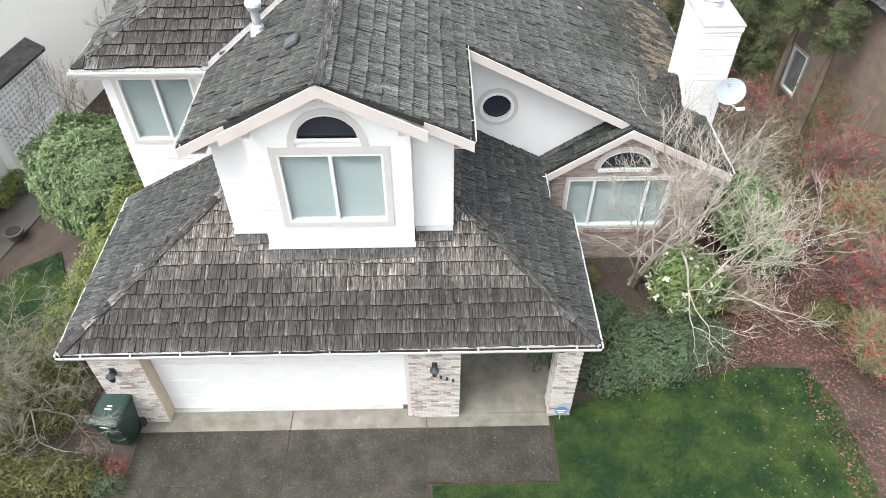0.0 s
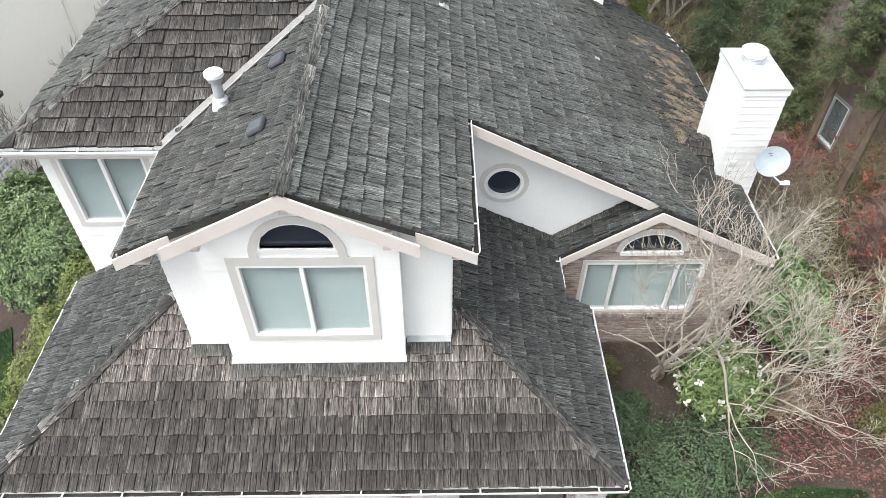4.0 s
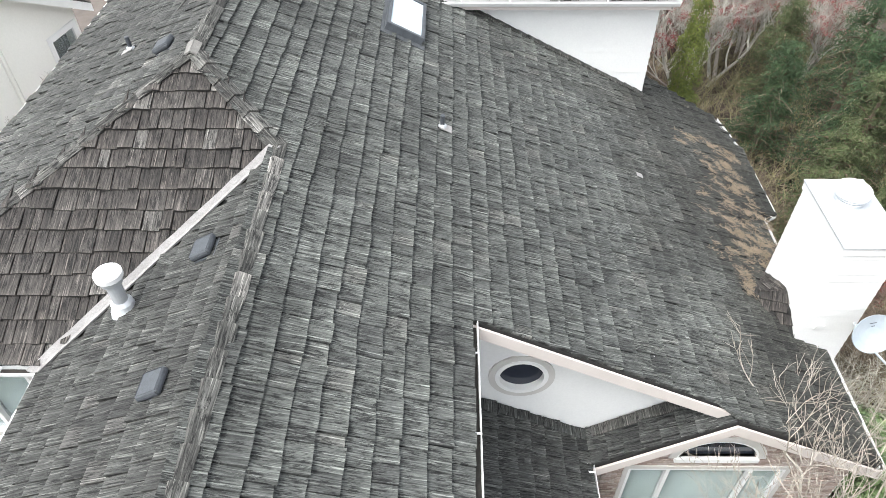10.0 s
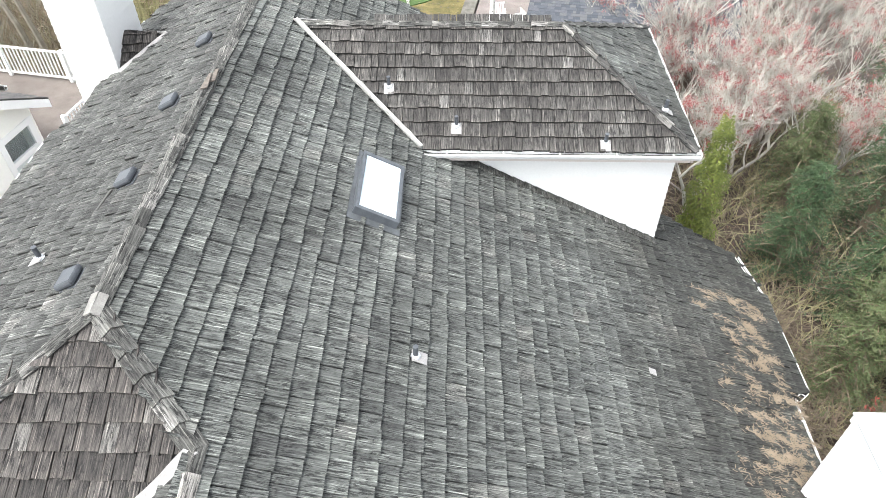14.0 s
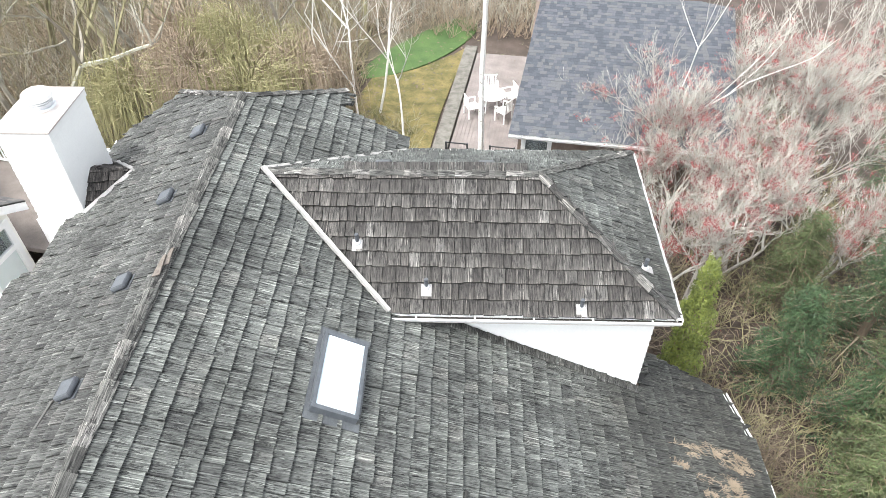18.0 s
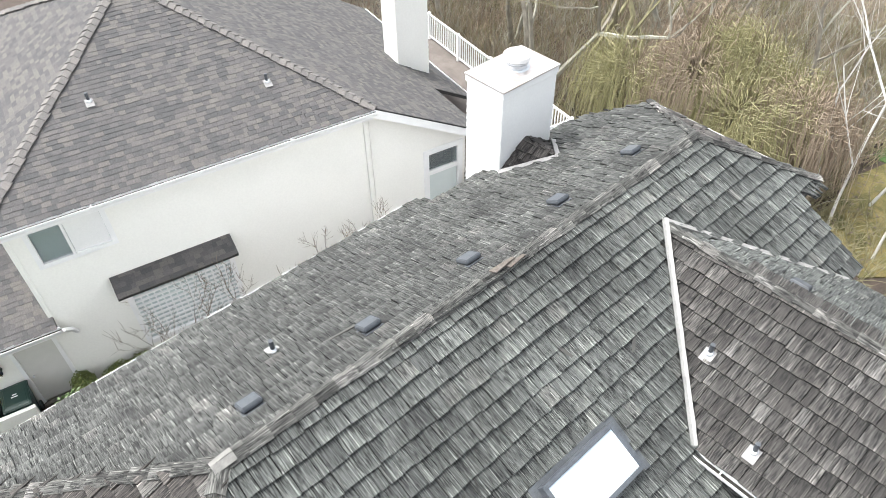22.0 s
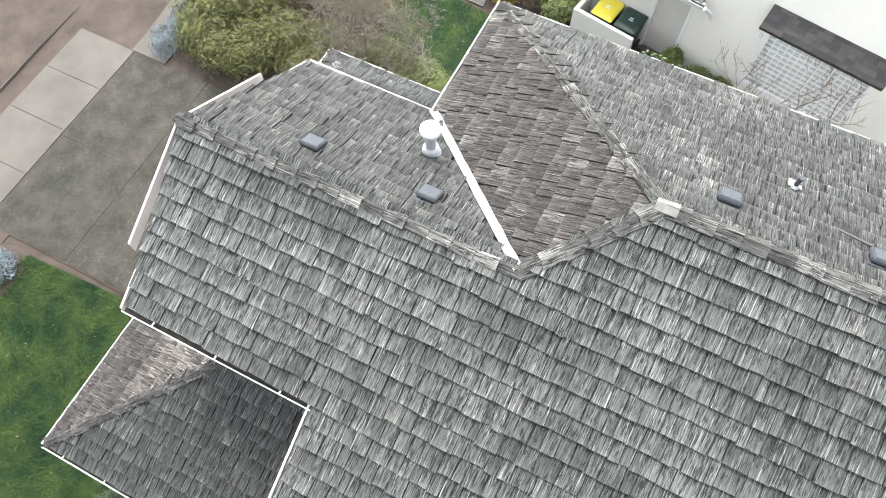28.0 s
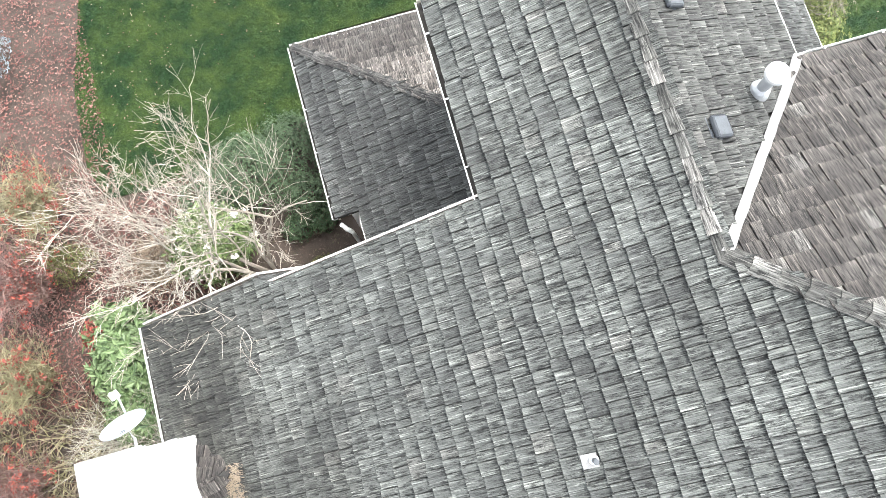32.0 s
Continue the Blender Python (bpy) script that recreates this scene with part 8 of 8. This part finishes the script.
def wheeled_bin(label, m, body_mat, lid_mat, group=""):
    t = thing("wheeled_bin", label, "bin", group)
    t.matrix_world = m
    bm = bmesh.new()
    lv = [[bm.verts.new((sx * w, sy * d, z)) for sx, sy in ((-1, -1), (1, -1), (1, 1), (-1, 1))] for z, w, d in ((0.06, 0.22, 0.25), (0.55, 0.26, 0.30), (0.95, 0.285, 0.34), (1.0, 0.30, 0.355))]
    for r, s in zip(lv, lv[1:]):
        for k in range(4):
            bm.faces.new((r[k], r[(k + 1) % 4], s[(k + 1) % 4], s[k]))
    bm.faces.new(lv[0][::-1]), bm.faces.new(lv[-1])
    bmesh.ops.bevel(bm, geom=bm.edges[:], offset=0.02, segments=2, affect="EDGES")
    part("body", bm, body_mat, t)
    bm = bmesh.new()
    lv = [[bm.verts.new((sx * w, sy * d + oy, z + (0.03 if sy > 0 else 0))) for sx, sy in ((-1, -1), (1, -1), (1, 1), (-1, 1))] for z, w, d, oy in ((1.0, 0.315, 0.375, 0), (1.05, 0.31, 0.37, 0), (1.085, 0.24, 0.29, 0.01))]
    for r, s in zip(lv, lv[1:]):
        for k in range(4):
            bm.faces.new((r[k], r[(k + 1) % 4], s[(k + 1) % 4], s[k]))
    bm.faces.new(lv[0][::-1]), bm.faces.new(lv[-1])
    bmesh.ops.bevel(bm, geom=bm.edges[:], offset=0.018, segments=2, affect="EDGES")
    lid = part("lid", bm, lid_mat, t)
    for k, (w, y) in enumerate(((0.14, -0.05), (0.10, 0.02))):
        box_part("lid_mark", lid, M_VINYL, -w / 2, w / 2, y - 0.015, y + 0.015, 1.104, 1.108)
    bmh = tube(bmesh.new(), [(-0.24, 0.42, 0.98), (0.24, 0.42, 0.98)], [0.018, 0.018], 10)
    part("handle", bmh, body_mat, t)
    for sx in (-1, 1):
        part("wheel", tube(bmesh.new(), [(sx * 0.25, 0.30, 0.12), (sx * 0.30, 0.30, 0.12)], [0.12, 0.12], 18), M_BLACK, t)
        box_part("handle_bracket", t, body_mat, sx * 0.22 - 0.015, sx * 0.22 + 0.015, 0.33, 0.43, 0.95, 1.0)
    box_part("label_bar", t, M_VINYL, -0.1, 0.1, -0.352, -0.346, 0.88, 0.92)
    return t


M_GREEN = plain("dark_green_plastic", (0.012, 0.035, 0.03), (0.022, 0.05, 0.042), scale=4, rough=0.4, bump=0.05)
M_YELLOW = plain("yellow_plastic", (0.70, 0.58, 0.04), (0.78, 0.66, 0.07), scale=3, rough=0.45, bump=0.03)
wheeled_bin("dark green wheeled bin standing on the drive corner", Matrix.Translation(spot(-0.86, -0.60)) @ Matrix.Rotation(radians(-8), 4, "Z"), M_GREEN, M_GREEN, "bins")
wheeled_bin("dark bin with yellow lid behind the low wall", NBM @ Matrix.Translation((0.43, 3.76, 0)) @ Matrix.Rotation(radians(90), 4, "Z"), M_GREEN, M_YELLOW, "bins")
wheeled_bin("dark green wheeled bin behind the low wall", NBM @ Matrix.Translation((0.43, 4.46, 0)) @ Matrix.Rotation(radians(90), 4, "Z"), M_GREEN, M_GREEN, "bins")


def lantern(m, label, name="wall_lantern"):
    t = thing(name, label, "lamp", "wall lanterns")
    t.matrix_world = m
    box_part("back_plate", t, M_BLACK, -0.05, 0.05, -0.02, 0.005, -0.10, 0.10, bevel=0.006)
    part("arm", tube(bmesh.new(), [(0, -0.01, 0.05), (0, -0.09, 0.10), (0, -0.13, 0.06)], [0.012, 0.012, 0.012], 8), M_BLACK, t)
    part("cage", tube(bmesh.new(), [(0, -0.13, -0.16), (0, -0.13, -0.13), (0, -0.13, 0.02)], [0.035, 0.055, 0.075], 6), M_TINT, t)
    part("roof", tube(bmesh.new(), [(0, -0.13, 0.02), (0, -0.13, 0.05), (0, -0.13, 0.09)], [0.095, 0.06, 0.012], 12), M_BLACK, t)
    part("finial", tube(bmesh.new(), [(0, -0.13, -0.20), (0, -0.13, -0.16)], [0.008, 0.03], 8), M_BLACK, t)
    return t


lantern(Matrix.Translation((-0.78, PY - 0.02, 1.55)), "black iron wall lantern on the brick pier")
lantern(Matrix.Translation((5.40, PY - 0.02, 1.55)), "black iron wall lantern on the brick pier")
lantern(NBM @ Matrix.Translation((0.02, 4.42, 1.75)) @ Matrix.Rotation(radians(90), 4, "Z"), "dark wall lantern beside the neighbouring door")
num = thing("number_bars", "small dark plaque bars on the brick pier", "number plate", at=(5.5, PY - 0.02, 1.2))
for i in range(3):
    box_part("bar", num, M_BLACK, i * 0.12, i * 0.12 + 0.05, -0.012, 0.004, -0.1 - i * 0.06, 0.0 - i * 0.06)
M_SIGN = plain("blue_sign_enamel", (0.06, 0.20, 0.55), (0.08, 0.25, 0.62), scale=4, rough=0.4, bump=0)
sign = thing("yard_sign", "blue octagonal yard sign on a short stake", "sign", at=spot(7.95, -0.42))
part("plate", filled([(0.14 * math.cos(math.pi / 8 + i * math.pi / 4), 0.38 + 0.14 * math.sin(math.pi / 8 + i * math.pi / 4)) for i in range(8)], (0, 0, 0), (1, 0, 0), 0.0, 0.012), M_SIGN, sign)
part("stake", tube(bmesh.new(), [(0, 0.01, -0.05), (0, 0.01, 0.3)], [0.012, 0.012], 8), M_METAL, sign)
for z, w in ((0.38, 0.2), (0.31, 0.12)):
    part("light_bar", in_wall(bmesh.new(), (0, 0, 0), (1, 0, 0), -w / 2, w / 2, z - 0.022, z + 0.022, 0.012, 0.016), M_VINYL, sign)
shrub("dark potted evergreen beside the porch pier", 7.62, 0.75, [((0, 0, 0.8), (0.28, 0.3, 0.6))], 1400, 0.06, L_PINE, 95, name="potted_evergreen")
ds = thing("downspout", "white metal downspout at the porch roof corner", "downspout", at=(8.33, 3.66, -0.19))
part("pipe", tube(bmesh.new(), [(0.12, 0.0, 2.2), (0.05, 0.08, 2.05), (-0.02, 0.12, 1.9), (-0.02, 0.12, -0.5)], [0.045, 0.045, 0.045, 0.045], 8), M_GUT, ds)
post = tagged(box_part("marker_post", None, M_VINYL, -7.64, -7.54, -8.2, -8.1, gz(-7.6, -8.1) - 0.05, gz(-7.6, -8.1) + 1.05, bevel=0.01), "white wooden marker post beside the pavement", "post")
tagged(part("utility_cover", slab(bmesh.new(), [spot(x, y, 0.03) for x, y in ((-8.62, 0.0), (-8.36, 0.0), (-8.36, 0.26), (-8.62, 0.26))], 0.06), M_CONC2), "small pale utility cover in the paving", "cover")
mt = thing("meter_box", "small cream meter box on the neighbouring wall", "meter")
mt.matrix_world = NBM
box_part("case", mt, M_BEIGE, 0.02, 0.14, 2.5, 2.8, 1.1, 1.5, bevel=0.01)
part("dial", tube(bmesh.new(), [(0.14, 2.65, 1.35), (0.18, 2.65, 1.35)], [0.07, 0.07], 16), M_GLASS, mt)

# ---- the house behind, with its deck ----
rear = thing("rear_house", "low house with blue-grey shingle roof behind the garden", "house")
roof_face(rear, "blue-grey shingle slope", [(8.45, 24.1, 2.3), (15.5, 24.1, 2.3), (15.5, 29.6, 4.5), (8.9, 29.6, 4.5)], M_SHING2, seed=96, **shing)
roof_face(rear, "far blue-grey shingle slope", [(8.9, 29.6, 4.5), (15.5, 29.6, 4.5), (15.5, 35.5, 2.2), (9.2, 35.5, 2.2)], M_SHING2, seed=97, exposure=0.3, wide=(0.4, 0.6), butt=0.012)
M_TAN = plain("weathered_brown_boards", (0.15, 0.112, 0.09), (0.22, 0.168, 0.14), scale=3, fine=30, rough=0.85, bump=0.3)
house_wall([(8.75, -0.6), (15.2, -0.6), (15.2, 2.3), (8.75, 2.3)], [rect(8.95, 9.75, 0.9, 2.0)], (0, 24.5, 0), (1, 0, 0), M_TAN, owner=rear)
window(rear, (0, 24.5, 0), (1, 0, 0), 8.95, 9.75, 0.9, 2.0, splits=(), trim=0.1, trim_mat=M_VINYL, blinds=(False,))
house_wall([(-35.2, -0.6), (-24.5, -0.6), (-24.5, 2.3), (-29.6, 4.3), (-35.2, 2.3)], [], (8.75, 0, 0), (0, -1, 0), M_TAN, owner=rear)
house_wall([(24.5, -0.6), (35.2, -0.6), (35.2, 2.3), (29.6, 4.3), (24.5, 2.3)], [], (15.2, 0, 0), (0, 1, 0), M_TAN, owner=rear, laps=False)
house_wall([(-15.2, -0.6), (-8.75, -0.6), (-8.75, 2.3), (-15.2, 2.3)], [], (0, 35.2, 0), (-1, 0, 0), M_TAN, owner=rear, laps=False)
gutter(rear, (8.45, 24.1, 2.27), (15.5, 24.1, 2.27), (0, -1, 0))
deck = thing("garden_deck", "weathered timber deck with black railings behind the garden", "deck")
M_PLANK = plain("grey_pink_deck_boards", (0.17, 0.145, 0.138), (0.31, 0.27, 0.255), scale=1.1, fine=40, rough=0.85, bump=0.3)
for i in range(18):
    x = 6.15 + i * 0.142
    box_part("plank", deck, M_PLANK, x, x + 0.134, 25.2, 33.6, 0.0, 0.03)
box_part("frame", deck, M_TAN, 6.15, 8.7, 25.22, 33.58, -0.45, -0.004)
M_WALLD = plain("dark_sleeper_wall", (0.10, 0.095, 0.08), (0.24, 0.225, 0.20), scale=4, rough=0.9, bump=0.4)
for i in range(3):
    box_part("sleeper", deck, M_WALLD, 5.55, 6.1, 25.4, 34.0, -0.5 + i * 0.22, -0.5 + i * 0.22 + 0.21, bevel=0.012)
for x in (6.2, 6.95, 7.75, 8.6):
    box_part("rail_post", deck, M_BLACK, x - 0.03, x + 0.03, 25.22, 25.28, 0.0, 0.95)
for x0, x1 in ((6.2, 6.95), (7.75, 8.6)):
    for z in (0.1, 0.9):
        box_part("rail", deck, M_BLACK, x0, x1, 25.235, 25.265, z, z + 0.035)
    n = int((x1 - x0) / 0.1)
    for i in range(1, n):
        x = x0 + i * (x1 - x0) / n
        box_part("baluster", deck, M_BLACK, x - 0.009, x + 0.009, 25.24, 25.26, 0.12, 0.9)
YARD = Matrix.Translation((7.4, 25.2, 0)) @ Matrix.Rotation(radians(-8.5), 4, "Z") @ Matrix.Translation((-7.4, -25.2, 0))
deck.matrix_world = YARD
rear.matrix_world = YARD
table = thing("patio_table", "round white plastic patio table on the deck", "table", at=tuple(YARD @ Vector((7.35, 29.0, 0.03))))
part("top", tube(bmesh.new(), [(0, 0, 0.69), (0, 0, 0.72), (0, 0, 0.735)], [0.53, 0.55, 0.54], 32), M_VINYL, table)
for i in range(4):
    a = math.pi / 4 + i * math.pi / 2
    part("leg", tube(bmesh.new(), [(0.34 * math.cos(a), 0.34 * math.sin(a), 0.0), (0.28 * math.cos(a), 0.28 * math.sin(a), 0.69)], [0.03, 0.025], 8), M_VINYL, table)
chair = thing("patio_chair", "white plastic patio armchair on the deck", "chair", "patio chairs")
box_part("seat", chair, M_VINYL, -0.25, 0.25, -0.24, 0.24, 0.40, 0.43, bevel=0.012)
for i in range(5):
    box_part("back_slat", chair, M_VINYL, -0.22 + i * 0.095, -0.22 + i * 0.095 + 0.06, 0.23, 0.255, 0.43, 0.86, bevel=0.006)
box_part("back_rail", chair, M_VINYL, -0.26, 0.26, 0.225, 0.26, 0.86, 0.91, bevel=0.008)
for sx in (-1, 1):
    box_part("armrest", chair, M_VINYL, sx * 0.27 - 0.03, sx * 0.27 + 0.03, -0.24, 0.25, 0.62, 0.65, bevel=0.008)
    for sy in (-1, 1):
        box_part("leg", chair, M_VINYL, sx * 0.26 - 0.022, sx * 0.26 + 0.022, sy * 0.22 - 0.022, sy * 0.22 + 0.022, 0.0, 0.62, bevel=0.006)
chair.matrix_basis = YARD @ pose(6.65, 28.5, 0.03, 0, 0, 120)
for x, y, a in ((7.2, 29.95, 10), (8.0, 29.5, -60), (7.9, 28.4, -120)):
    copy_thing(chair, YARD @ pose(x, y, 0.03, 0, 0, a))

# ---- the brown house beyond the red thicket ----
bh = thing("brown_house", "brown lap-sided house beyond the red thicket", "house")
bh.matrix_world = Matrix.Translation((16.9, 12.1, -0.7)) @ Matrix.Rotation(radians(-80), 4, "Z")
house_wall([(0, -0.3), (8, -0.3), (8, 4.9), (0, 4.9)], [rect(0.3, 1.05, 0.9, 2.3)], (0, 0, 0), (1, 0, 0), M_TAN, owner=bh)
window(bh, (0, 0, 0), (1, 0, 0), 0.3, 1.05, 0.9, 2.3, splits=(), trim=0.07, trim_mat=M_VALLEY, blinds=(False,))
house_wall([(-6, -0.3), (0, -0.3), (0, 4.9), (-6, 4.9)], [], (0, 0, 0), (0, -1, 0), M_TAN, owner=bh, laps=False)
roof_face(bh, "brown shingle slope", [(-0.3, -0.3, 4.92), (8.4, -0.3, 4.92), (8.4, 3.0, 6.3), (-0.3, 3.0, 6.3)], M_DARK, seed=99)
roof_face(bh, "far brown shingle slope", [(-0.3, 6.4, 4.92), (8.4, 6.4, 4.92), (8.4, 3.0, 6.3), (-0.3, 3.0, 6.3)], M_DARK, seed=100)
for i, (x, y, h, r) in enumerate(((15.9, 13.4, 4.4, 1.3), (15.9, 11.6, 2.6, 0.7), (17.0, 14.9, 5.4, 1.5), (16.35, 11.1, 5.4, 1.3), (16.6, 9.3, 5.6, 1.0))):
    conifer("olive conifer in front of the brown house", x, y, h, r, L_PINE2, 640 + i, low=0.25 if i < 3 else 0.6)

# garden on the far side of the neighbouring house
patch("lawn_far", [(-18.6, 3.6), (-18.4, 8.4), (-19.5, 8.6), (-21.2, 7.6), (-22.4, 4.2), (-22.0, 2.8)], 0.012, M_GRASS, "green lawn beyond the neighbouring house", "lawn")
shrub("yellow-green clipped hedge beyond the neighbouring house", -21.4, 6.2, [((-0.2, -1.3, 0.7), (0.7, 0.9, 0.75)), ((0.1, 0.0, 0.75), (0.75, 0.9, 0.8)), ((0.2, 1.2, 0.65), (0.65, 0.8, 0.7))], 5200, 0.1, L_CYP, 650, name="hedge", category="hedge", aspect=0.5)
shrub("pale low ground cover beyond the neighbouring house", -20.4, 7.5, [((0, 0, 0.25), (0.5, 0.6, 0.3))], 1200, 0.08, L_LIME, 651, name="low_shrub")
for i, (x, y) in enumerate(((-23.6, 5.4), (-23.2, 7.6), (-24.2, 3.2))):
    twiggy("brown leafless bush beyond the hedge", x, y, 1.2, 1.6, B_BROWN, 660 + i, stems=60, group="far bushes")
